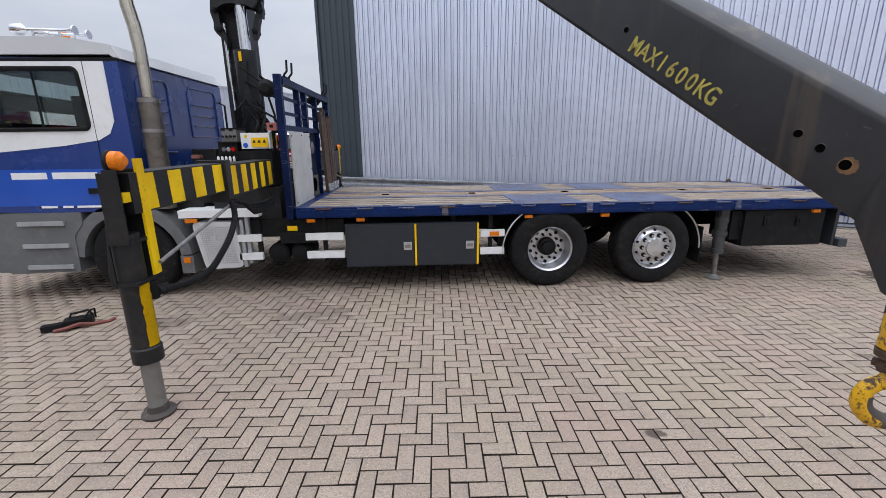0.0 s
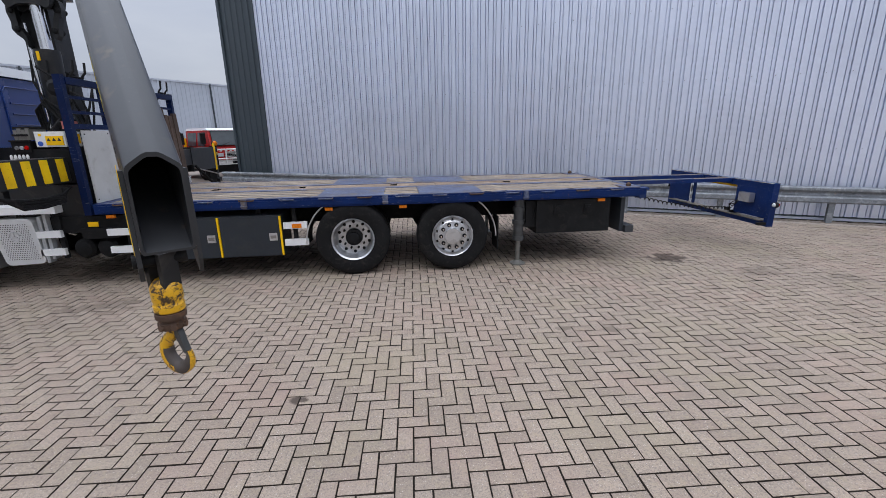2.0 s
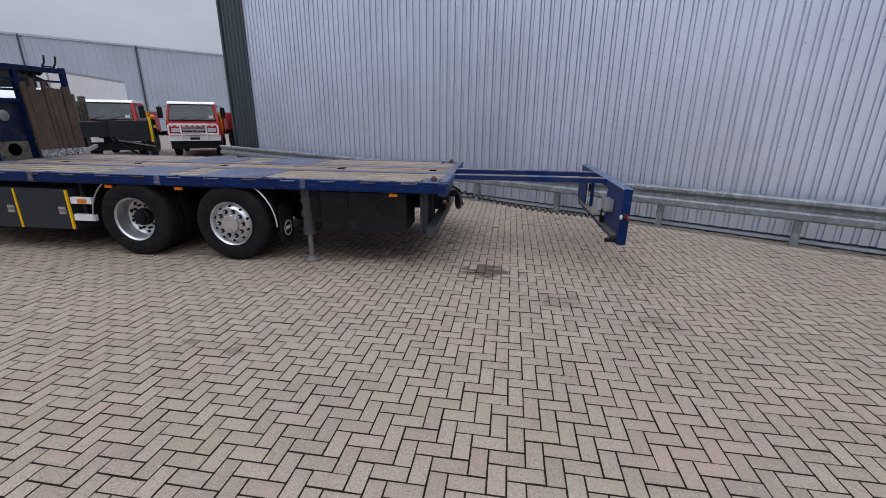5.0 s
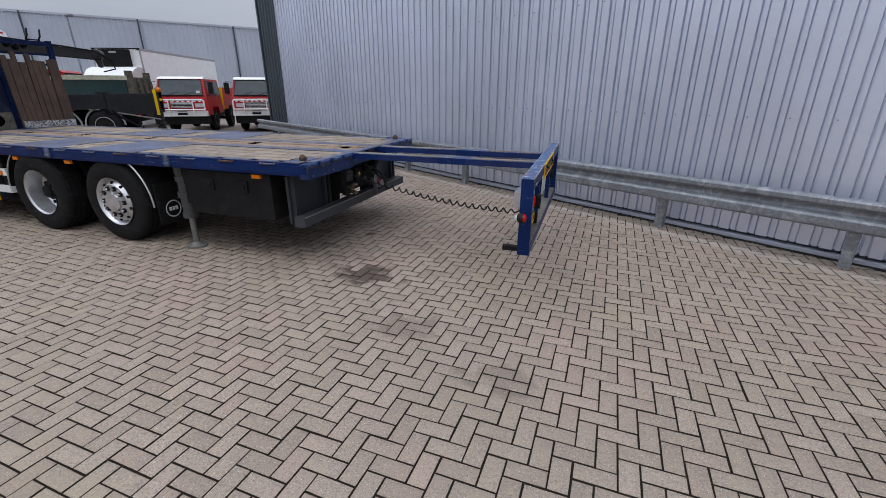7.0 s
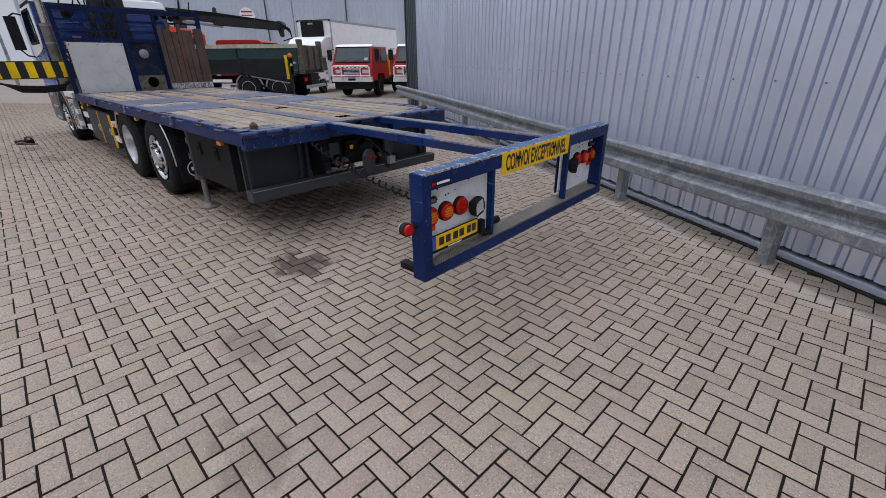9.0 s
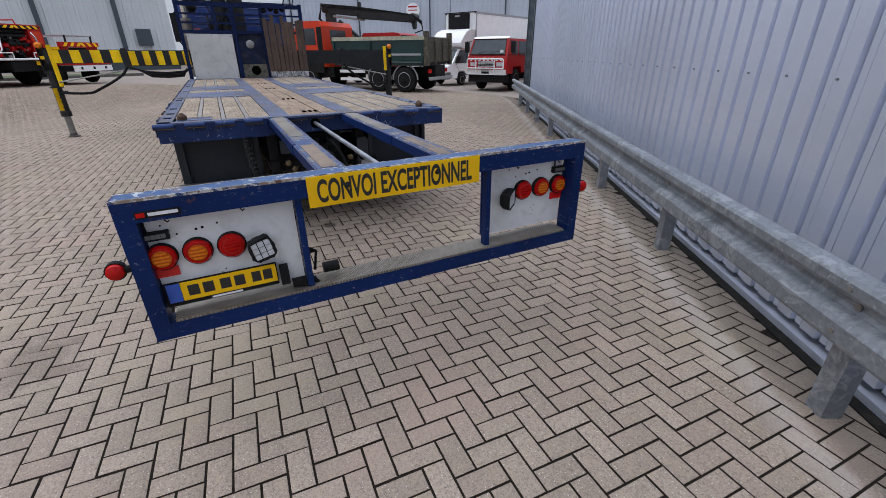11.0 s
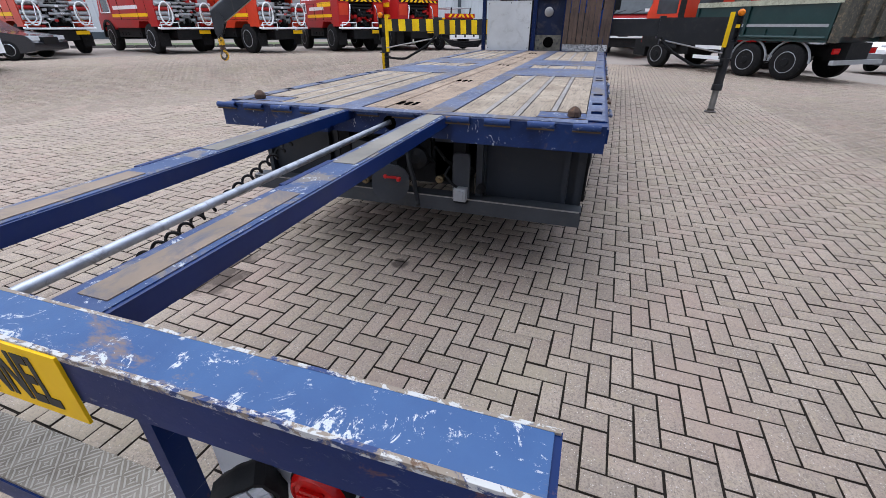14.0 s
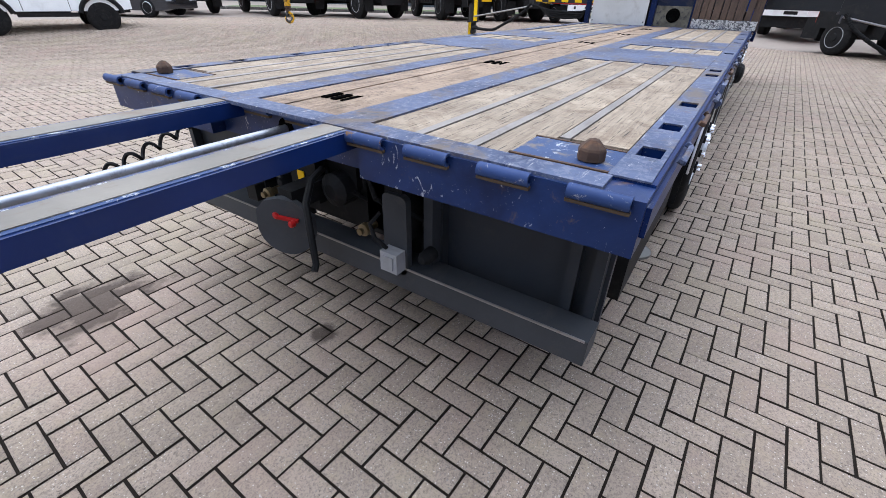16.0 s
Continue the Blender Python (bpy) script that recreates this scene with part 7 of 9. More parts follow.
for k in range(3):
    bm = bmesh.new()
    x = -1.77 + 0.06 * k
    prism(bm, [(x - 0.022, 1.855), (x + 0.022, 1.855), (x, 1.895)], 1, 5.8435, 5.8465)
    part("triangle", bm, M_INK, wpl, "black triangle outline")
boxes("small_plate", [(-1.885, -1.855, 5.854, 5.8595, 1.915, 1.945)], M_SIGN, cbx, "small yellow plate", 0)
bm = bmesh.new()
lathe(bm, [(5.856, 0.0001), (5.856, 0.03), (5.8605, 0.03)], (-1.88, 0, 1.825), 1, 18)
part("round_label", bm, M_CAB_BRIGHT, cbx, "round blue label")
boxes("warning_plate", [(-1.589, -1.584, 5.95, 6.12, 1.82, 1.94)], M_SIGN, cbx, "yellow warning plate", 0)
swb = boxes("switch_box", [(-1.62, -1.51, 5.9, 6.02, 2.0, 2.09)], M_FADED, truck, "faded red switch box", 0.01)
boxes("switch", [(-1.585, -1.545, 5.892, 5.9, 2.03, 2.065)], M_CHASSIS, swb, "", 0.004)
bm = bmesh.new()
rod(bm, (-1.57, 5.96, 2.0), (-1.57, 5.98, 1.3), 0.02, seg=8)
part("switch_post", bm, M_CHASSIS, swb)
boxes("tool_holder", [(-2.5, -2.4, 5.78, 5.86, 1.68, 1.72)], M_STRAP, truck, "dull red tray on the beam", 0.01)
rng = random.Random(5)
for i in range(12):
    bm = bmesh.new()
    y0, y1 = rng.uniform(5.9, 6.5), rng.uniform(6.2, 6.9)
    z0, z1 = rng.uniform(1.5, 1.9), rng.uniform(2.0, 2.6)
    xm = rng.uniform(-1.85, -1.55)
    sweep(bm, [(-1.9, y0, z0), (xm, y0 + 0.03, z0 + 0.18), (xm, (y0 + y1) / 2, (z0 + z1) / 2 + 0.1), (xm - 0.05, y1, z1), (-1.98, y1, z1 + 0.2)], 0.014, 6)
    part("hydraulic_hose", bm, M_RUBBER, column, "black hydraulic hose", True)
for i in range(4):
    bm = bmesh.new()
    sweep(bm, [(-1.55, 5.7 - 0.04 * i, 1.3), (-1.5, 5.5, 1.24 - 0.03 * i), (-1.5, 5.2, 1.22 - 0.03 * i), (-1.5, 4.9, 1.24 - 0.03 * i), (-1.52, 4.7, 1.28), (-1.54, 4.55, 1.33)], 0.018, 6)
    part("hydraulic_hose", bm, M_RUBBER, cbase, "", True)
bm = bmesh.new()
lathe(bm, [(-0.09, 0.05), (-0.05, 0.1), (0.03, 0.1), (0.07, 0.06), (0.1, 0.03)], (-1.57, 5.92, 2.48), 1, 20)
part("hose_reel", bm, M_CHASSIS, head, "black horn loudspeaker", True)

# ---- truck: stabilisers ----


def stabiliser(y_in, y_out, s, striped):
    """A side beam with a drop leg; s is the sense of y outwards."""
    def r(a, b):
        return sorted((a, b))
    ym = y_in + (y_out - y_in) * 0.48
    beam = boxes("stabiliser_beam", [(-1.78, -1.55, *r(y_in, ym), 1.36, 1.66)], M_BLACK, truck, "black and yellow striped stabiliser beam" if striped else "plain black stabiliser beam", 0.01)
    ext = boxes("stabiliser_extension", [(-1.76, -1.565, *r(ym, y_out), 1.42 if striped else 1.22, 1.675)], M_BLACK, beam, "", 0.008)
    boxes("slide_collar", [(-1.8, -1.535, *r(ym - 0.06, ym + 0.04), 1.32, 1.70)], M_BLACK, beam, "", 0.006)
    if striped:
        n = 5
        for sec, (a, b, x, z0, z1, k) in enumerate(((y_in, ym, -1.549, 1.375, 1.645, 5), (ym, y_out, -1.564, 1.43, 1.665, 4))):
            w = (b - a) / k
            for i in range(k):
                bm = bmesh.new()
                c = a + w * (i + 0.5)
                hw, sl = abs(w) * 0.25, 0.006 * s
                pts = [(c - hw - sl, z0), (c + hw - sl, z0), (c + hw + sl, z1), (c - hw + sl, z1)]
                prism(bm, pts, 0, x - 0.001, x + 0.0015)
                part("hazard_stripe", bm, M_YELLOW, beam, "yellow stripe")
    # drop leg: a round tube in a welded head of plates
    bm = bmesh.new()
    rod(bm, (-1.66, y_out, 0.44), (-1.66, y_out, 1.3), 0.082, seg=24)
    lathe(bm, [(0.42, 0.07), (0.42, 0.094), (0.52, 0.094), (0.53, 0.086)], (-1.66, y_out, 0), 2, 24)
    leg = part("drop_leg", bm, M_BLACK, beam, "black round drop leg", True)
    for yo in (0.08, -0.1):
        bm = bmesh.new()
        low = [(-1.73, 0.98), (-1.70, 0.98), (-1.70, 1.24), (-1.575, 1.24)] if yo > 0 else [(-1.73, 0.98), (-1.59, 0.98), (-1.575, 1.1)]
        prism(bm, low + [(-1.575, 1.7), (-1.655, 1.7), (-1.735, 1.06)], 1, *r(y_out + yo * s, y_out + (yo + 0.014) * s))
        part("head_plate", bm, M_BLACK, leg, "black welded head plate")
    for z in (0.97, 1.24):
        boxes("head_shelf", [(-1.735 if z < 1 else -1.7, -1.57, *r(y_out - 0.1 * s, y_out + 0.09 * s), z, z + 0.022)], M_BLACK, leg, "", 0.003)
    bm = bmesh.new()
    prism(bm, [(-1.712, 1.24), (-1.7, 1.24), (-1.645, 1.7), (-1.657, 1.7)], 1, *r(y_out - 0.1 * s, y_out + 0.09 * s))
    part("head_back", bm, M_BLACK, leg)
    boxes("head_patch", [(-1.60, -1.574, *r(y_out - 0.06 * s, y_out + 0.07 * s), 1.5, 1.56)], M_YELLOW, leg, "yellow patch", 0.002)
    bm = bmesh.new()
    rod(bm, (-1.66, y_out, 0.03), (-1.66, y_out, 0.5), 0.058, seg=20)
    part("piston", bm, M_PISTON, leg, "grey steel piston", True)
    bm = bmesh.new()
    lathe(bm, [(0.0, 0.106), (0.018, 0.108), (0.026, 0.1), (0.034, 0.07), (0.075, 0.064)], (-1.66, y_out, 0.0), 2, 24)
    part("foot", bm, M_FOOT, leg, "round grimy steel foot", True)
    ye = y_out - 0.107 * s
    boxes("head_stripe", [(-1.577, -1.56, *r(ye - 0.03, ye + 0.045), 1.0 if striped else 1.18, 1.76)], M_YELLOW, leg, "chipped yellow edge", 0.002)
    bm = bmesh.new()
    rng_s = random.Random(int(y_out * 10))
    grid = []
    for k in range(15):
        a, b = radians(14 * s - 27 + rng_s.uniform(-4, 4)), radians(14 * s + 27 + rng_s.uniform(-7, 3))
        grid.append([bm.verts.new((-1.66 + 0.089 * math.cos(a + (b - a) * q / 6), y_out + 0.089 * math.sin(a + (b - a) * q / 6), 0.54 + 0.031 * k)) for q in range(7)])
    for lo, hi in zip(grid, grid[1:]):
        for q in range(6):
            bm.faces.new((lo[q], lo[q + 1], hi[q + 1], hi[q]))
    bmesh.ops.solidify(bm, geom=bm.faces[:], thickness=0.004)
    if striped:
        part("leg_stripe", bm, M_YELLOW, leg, "chipped yellow strip down the leg")
    else:
        bm.free()
    keys_ = [(-1.54, 0.02, 1.34), (-1.48, 0.1, 1.2), (-1.45, 0.26, 1.06), (-1.45, 0.42, 0.95), (-1.46, 0.53, 0.88), (-1.47, 0.63, 0.862), (-1.5, 0.8, 0.868), (-1.56, 0.95, 0.885)]
    pts, rs = [], []
    for i in range(len(keys_) - 1):
        p0, p1, p2, p3 = (Vector(keys_[min(max(i + d, 0), len(keys_) - 1)]) for d in (-1, 0, 1, 2))
        for q in range(14):
            u = q / 14
            c = 0.5 * (2 * p1 + (p2 - p0) * u + (2 * p0 - 5 * p1 + 4 * p2 - p3) * u * u + (3 * p1 - p0 - 3 * p2 + p3) * u ** 3)
            pts.append((c.x, ym + (y_out - ym) * c.y, c.z))
            rs.append(0.028 if q % 2 else 0.022)
    bm = bmesh.new()
    sweep(bm, pts, rs, 10)
    part("leg_hose", bm, M_RUBBER, leg, "ribbed black hose", True)
    bm = bmesh.new()
    rod(bm, (-1.585, y_out - 0.06 * s, 0.84), (-1.585, y_out - 0.06 * s, 0.96), 0.034, seg=12)
    rod(bm, (-1.6, y_out - 0.08 * s, 0.885), (-1.55, y_out - 0.17 * s, 0.885), 0.03, seg=12)
    part("valve", bm, M_CHASSIS, leg, "black valve on the leg", True)
    bm = bmesh.new()
    rod(bm, (-1.53, y_out - 0.1 * s, 1.08), (-1.55, ym, 1.3), 0.014, seg=8)
    part("brace", bm, M_STEEL, leg)
    bm = bmesh.new()
    lathe(bm, [(-0.03, 0.045), (-0.015, 0.065), (0.005, 0.065), (0.01, 0.058)], (-1.62, y_out + 0.04 * s, 1.75), 0, 20)
    lp = part("leg_lamp", bm, M_CHASSIS, leg, "amber lamp in black housing", True)
    bm = bmesh.new()
    lathe(bm, [(0.008, 0.059), (0.05, 0.057), (0.078, 0.03), (0.082, 0.0001)], (-1.62, y_out + 0.04 * s, 1.75), 0, 20)
    part("lens", bm, M_AMBER, lp, "", True)
    return beam


stabiliser(5.75, 3.19, -1, True)
stabiliser(7.95, 10.3, 1, False)

# ---- small thing on the paving ----
bm = bmesh.new()
m = pose(-3.477, 4.747, 0.0, 0, 0, 30) @ Matrix.Diagonal((0.7, 0.8, 1.05, 1))
box(bm, -0.3, 0.02, -0.05, 0.05, 0.0, 0.06, m)
box(bm, -0.04, 0.3, -0.09, 0.09, 0.0, 0.085, m)
soften(bm, 0.012, 2)
clamp = tagged(part("load_binder", bm, M_CHASSIS, None), "black load binder with a folded strap lying on the paving", "tool")
bm = bmesh.new()
sweep(bm, [m @ Vector(p) for p in ((0.02, 0.03, 0.07), (0.05, 0.03, 0.13), (0.25, 0.03, 0.14), (0.3, 0.03, 0.09))], 0.012, 6)
sweep(bm, [m @ Vector(p) for p in ((0.2, -0.06, 0.08), (0.3, -0.05, 0.16), (0.33, 0.02, 0.15), (0.32, 0.06, 0.05))], 0.01, 6)
part("handle", bm, M_CHASSIS, clamp)
bm = bmesh.new()
sweep(bm, [m @ Vector(p) for p in ((-0.1, -0.07, 0.015), (0.0, -0.11, 0.02), (0.12, -0.1, 0.03), (0.22, -0.12, 0.015), (0.36, -0.02, 0.012), (0.42, -0.05, 0.01))], 0.014, 6)
sweep(bm, [m @ Vector(p) for p in ((-0.15, -0.1, 0.012), (0.0, -0.13, 0.03), (0.15, -0.12, 0.05), (0.3, -0.1, 0.02), (0.5, -0.08, 0.012), (0.55, 0.0, 0.01))], 0.02, 6)
part("strap", bm, M_STRAP, clamp, "faded red strap")

# ---- parked vehicles and buildings behind ----


def road_wheel(parent, x, y, r, w, out, rim_mat, tread=False):
    """A simple parked vehicle's wheel with tyre and rim."""
    bm = bmesh.new()
    lathe(bm, [(-w / 2, 0.6 * r), (-w / 2 * 0.98, 0.8 * r), (-w / 2 * 0.8, 0.95 * r), (-w / 2 * 0.6, r), (w / 2 * 0.6, r), (w / 2 * 0.8, 0.95 * r), (w / 2 * 0.98, 0.8 * r), (w / 2, 0.6 * r)], (x, y, r), 1, 28)
    t = part("wheel", bm, M_RUBBER, parent, "", True)
    bm = bmesh.new()
    s = out
    lathe(bm, [(w / 2 * s, 0.6 * r), ((w / 2 + 0.01) * s, 0.57 * r), ((w / 2 - 0.05) * s, 0.5 * r), ((w / 2 - 0.06) * s, 0.25 * r), ((w / 2 + 0.01) * s, 0.2 * r), ((w / 2 + 0.02) * s, 0.0001)], (x, y, r), 1, 24, caps=False)
    rim_ = part("rim", bm, rim_mat, t, "", True)
    bm = bmesh.new()
    lathe(bm, [((w / 2 - 0.05) * s, 0.27 * r), ((w / 2 - 0.01) * s, 0.24 * r), ((w / 2 + 0.025) * s, 0.2 * r), ((w / 2 + 0.03) * s, 0.0001)], (x, y, r), 1, 16)
    part("hub", bm, M_CHASSIS, rim_, "dark hub", True)
    for i in range(8):
        a = 2 * math.pi * i / 8
        bm = bmesh.new()
        rod(bm, (x + math.cos(a) * 0.4 * r, y + (w / 2 - 0.06) * s, r + math.sin(a) * 0.4 * r), (x + math.cos(a) * 0.4 * r, y + (w / 2 - 0.048) * s, r + math.sin(a) * 0.4 * r), 0.065 * r, seg=8)
        part("hand_hole", bm, M_CHASSIS, rim_)
    return t


def hull(name, prof, y0, y1, material, parent, label="", soft=0.04, smooth=True):
    bm = bmesh.new()
    prism(bm, prof, 1, y0, y1)
    if soft:
        soften(bm, soft, 2)
    return part(name, bm, material, parent, label, smooth)


def fire_engine(label, body=None, band=None, hatch="pump", cab_label="red cab", rims=None, height=2.3, longer=0.0):
    """A forest fire engine, nose along +x, its tail at x = 0, wheels on z = 0."""
    body = body or M_RED
    t = tagged(new("fire_engine"), label, "fire engine", "parked fire engines")
    h = height
    boxes("chassis", [(0.1, 5.6, -0.45, 0.45, 0.62, 0.85), (0.0, 0.12, -0.5, 0.5, 0.55, 0.9)], M_CHASSIS, t, "", 0.02)
    for x in (1.15, 4.55):
        for s in (-1, 1):
            road_wheel(t, x, 0.95 * s, 0.58, 0.36, s, rims or M_GREY)
    for x in (1.15, 4.55):
        boxes("axle", [(x - 0.07, x + 0.07, -0.9, 0.9, 0.5, 0.66)], M_CHASSIS, t, "", 0)
    tank = hull("tank_body", [(0.75, 1.12), (0.75, h - 0.1), (0.9, h), (3.55, h), (3.6, h - 0.1), (3.6, 1.0), (2.0, 1.0), (1.8, 1.25), (0.95, 1.25)], -1.15, 1.15, body, t, "red water tank body", 0.05)
    # tail bay with pump, tubes and side lockers
    for s in (-1, 1):
        boxes("tail_locker", [(0.06, 0.75, *sorted((0.62 * s, 1.15 * s)), 1.05, h - 0.12)], body, tank, "red side locker", 0.03)
    boxes("tail_header", [(0.05, 0.75, -1.15, 1.15, h - 0.12, h + 0.02)], body, tank, "", 0.02)
    for k in range(9):
        bm = bmesh.new()
        y = -1.05 + 0.245 * k
        prism(bm, [(y, h - 0.12), (y + 0.12, h - 0.12), (y + 0.12 + (0.1 if k < 4 else -0.1), h - 0.02), (y + (0.1 if k < 4 else -0.1), h - 0.02)], 0, 0.0335, 0.0425)
        part("chevron", bm, M_SIGN if hatch == "pump" else M_WHITE, tank, "reflective stripe")
    bm = bmesh.new()
    rngp = random.Random(7)
    for k in range(9):
        y, z = rngp.uniform(-0.5, 0.5), rngp.uniform(1.1, h - 0.3)
        lathe(bm, [(-0.08, 0.05), (-0.05, 0.11), (0.05, 0.11), (0.08, 0.05)], (0.4 + rngp.uniform(-0.2, 0.1), y, z), rngp.choice((0, 1)), 12)
    box(bm, 0.5, 0.74, -0.6, 0.6, 1.05, h - 0.15)
    part("pump_gear", bm, M_CHASSIS, tank, "dark pump gear in the tail bay")
    bm = bmesh.new()
    for k in range(4):
        lathe(bm, [(-0.12, 0.03), (-0.1, 0.14), (-0.09, 0.06), (0.09, 0.06), (0.1, 0.14), (0.12, 0.03)], (0.22, -0.36 + 0.24 * k, 1.3 + 0.12 * (k % 2)), 1, 14)
    part("hose_reel", bm, M_RED if hatch == "pump" else M_SILVER, tank, "hose reels")
    # silver suction tubes, gauges and valves across the tail bay
    for k in range(4):
        bm = bmesh.new()
        rod(bm, (0.16 + 0.05 * (k % 2), -0.58, 1.5 + 0.14 * k), (0.16 + 0.05 * (k % 2), 0.2 + 0.12 * k, 1.5 + 0.14 * k), 0.055, seg=10)
        part("suction_tube", bm, M_SILVER if hatch == "hose" else M_CHASSIS, tank, "suction tube", True)
    rngq = random.Random(int(h * 100))
    for k in range(22):
        y, z, q = rngq.uniform(-0.58, 0.58), rngq.uniform(1.05, h - 0.3), rngq.uniform(0.03, 0.08)
        boxes("fitting", [(0.1, 0.3, y - q, y + q, z - q * 0.7, z + q * 0.7)], ((M_RED, M_SILVER, M_CHASSIS, M_CHROME, M_SILVER, M_WHITE) if hatch == "hose" else (M_RED, M_CHASSIS, M_CHASSIS, M_STEEL, M_RED, M_CHASSIS))[k % 6], tank, "", 0.012)
    for s in (-1, 1):
        bm = bmesh.new()
        sweep(bm, [(-0.02, 0.62 * s, 1.9), (-0.1, 0.66 * s, 1.75), (-0.1, 0.72 * s, 1.3), (-0.06, 0.9 * s, 1.12), (0.0, 1.14 * s, 1.1)], 0.03, 8)
        part("side_guard", bm, M_CHROME, t, "bright curved tube guard", True)
        boxes("locker_panel", [(0.052, 0.06, *sorted((0.68 * s, 1.1 * s)), 1.5, h - 0.2)], (M_SILVER if hatch == "hose" else M_ORANGE), tank, "", 0.004)
    if hatch == "hose":
        for s in (-1, 1):
            for k in range(4):
                bm = bmesh.new()
                rod(bm, (-0.03, 0.5 * s, 1.36 + 0.17 * k), (-0.03, 1.13 * s, 1.36 + 0.17 * k), 0.075, seg=12)
                part("rolled_hose", bm, (M_SILVER, M_SILVER, M_RED, M_SILVER)[k], tank, "grey rolled hose", True)
            bm = bmesh.new()
            sweep(bm, [(-0.16, 0.82 * s + 0.24 * math.cos(radians(q)), 1.52 + 0.42 * math.sin(radians(q))) for q in range(0, 361, 20)], 0.03, 8)
            part("oval_guard", bm, M_WHITE, t, "white oval tube guard", True)
        bm = bmesh.new()
        prism(bm, [(0.0, h - 0.1), (-0.02, h - 0.1), (0.3, h + 0.5), (0.36, h + 0.5)], 1, -0.95, 0.95)
        slope = part("sloped_panel", bm, body, tank, "sloped panel with red and white stripes")
        for k in range(7):
            bm = bmesh.new()
            y = -0.93 + 0.27 * k
            d = 0.16 if k < 3 else (-0.16 if k > 3 else 0.0)
            vs = [bm.verts.new(p) for p in ((-0.022, y, h - 0.09), (-0.022, y + 0.13, h - 0.09), (0.293, y + 0.13 + d, h + 0.49), (0.293, y + d, h + 0.49), (-0.012, y, h - 0.09), (-0.012, y + 0.13, h - 0.09), (0.303, y + 0.13 + d, h + 0.49), (0.303, y + d, h + 0.49))]
            for f_ in ((3, 2, 1, 0), (4, 5, 6, 7), (0, 1, 5, 4), (1, 2, 6, 5), (2, 3, 7, 6), (3, 0, 4, 7)):
                bm.faces.new([vs[i] for i in f_])
            part("chevron", bm, M_WHITE, slope, "white reflective stripe")
    boxes("header_band", [(0.04, 0.0435, -1.1, 1.1, h - 0.12, h - 0.02)], M_CHASSIS if hatch == "pump" else body, tank, "", 0)
    # white tubular tail guard and plate
    bm = bmesh.new()
    sweep(bm, [(0.02, -1.18, 1.0), (-0.12, -1.15, 0.98), (-0.12, -0.5, 0.98), (-0.12, 0.5, 0.98), (-0.12, 1.15, 0.98), (0.02, 1.18, 1.0)], 0.04, 8)
    sweep(bm, [(-0.1, -1.1, 1.0), (-0.1, -1.1, 1.2), (-0.1, -0.4, 1.2), (-0.1, -0.4, 1.0)], 0.022, 6)
    sweep(bm, [(-0.1, 1.1, 1.0), (-0.1, 1.1, 1.2), (-0.1, 0.4, 1.2), (-0.1, 0.4, 1.0)], 0.022, 6)
    part("tail_guard", bm, M_WHITE, t, "white tubular tail guard", True)
    boxes("plate", [(-0.05, -0.03, -0.9, -0.42, 0.76, 0.9)], M_SIGN, t, "yellow plate", 0)
    # cab at the nose
    cb = hull("cab", [(3.7, 0.95), (3.7, h + 0.02), (4.9, h + 0.02), (5.35, 1.5), (5.55, 1.42), (5.62, 0.9), (5.1, 0.88), (5.0, 1.12), (4.1, 1.12), (4.0, 0.9)], -1.1, 1.1, body, t, cab_label, 0.05)
    hull("cab_roof", [(3.68, h), (3.72, h + 0.1), (4.8, h + 0.1), (4.92, h)], -1.05, 1.05, M_WHITE, cb, "white roof", 0.03)
    for y in (-1.108, 1.095):
        boxes("side_glass", [(3.85, 4.7, y, y + 0.013, 1.65, h - 0.12)], M_GLASS, cb, "", 0)
    for s in (-1, 1):
        bm = bmesh.new()
        sweep(bm, [(3.82, 1.112 * s, 1.62), (4.95, 1.112 * s, 1.62), (4.75, 1.112 * s, h - 0.1), (3.82, 1.112 * s, h - 0.1), (3.82, 1.112 * s, 1.62)], 0.03, 6)
        part("window_frame", bm, M_WHITE, cb, "white window frame")
        boxes("side_band", [(0.76, 3.6, *sorted((1.15 * s, 1.156 * s)), 1.42, 1.55)], band or M_SIGN, tank, "orange-yellow reflective band", 0)
        boxes("lettering_bar", [(1.6, 3.3, *sorted((1.15 * s, 1.157 * s)), 1.72, 1.86)], M_WHITE, tank, "white bar", 0)
        for x0, x1 in ((0.82, 1.7), (1.75, 2.65), (2.7, 3.55)):
            bm = bmesh.new()
            sweep(bm, [(x0, 1.152 * s, 1.32), (x1, 1.152 * s, 1.32), (x1, 1.152 * s, h - 0.16), (x0, 1.152 * s, h - 0.16), (x0, 1.152 * s, 1.32)], 0.008, 5)
            part("locker_seam", bm, M_CHASSIS, tank)
    # roof rail, hose bins
    bm = bmesh.new()
    for s in (-1, 1):
        sweep(bm, [(0.9, 1.0 * s, h), (0.95, 1.0 * s, h + 0.22), (3.4, 1.0 * s, h + 0.22), (3.5, 1.0 * s, h)], 0.025, 6)
    sweep(bm, [(3.45, -0.5, h), (3.45, -0.45, h + 0.35), (3.45, 0.45, h + 0.35), (3.45, 0.5, h)], 0.035, 6)
    part("roof_rail", bm, body, tank, "red tubular roof rail", True)
    boxes("roof_bin", [(1.2, 3.0, -0.55, 0.55, h, h + 0.16)], body, tank, "", 0.03)
    for s in (-1, 1):
        boxes("mud_flap", [(0.35, 0.37, *sorted((0.7 * s, 1.1 * s)), 0.3, 0.8)], M_RUBBER, t, "", 0)
        boxes("top_band", [(0.8, 2.3, *sorted((1.15 * s, 1.157 * s)), h - 0.3, h - 0.12)], band or M_SIGN, tank, "yellow reflective band", 0)
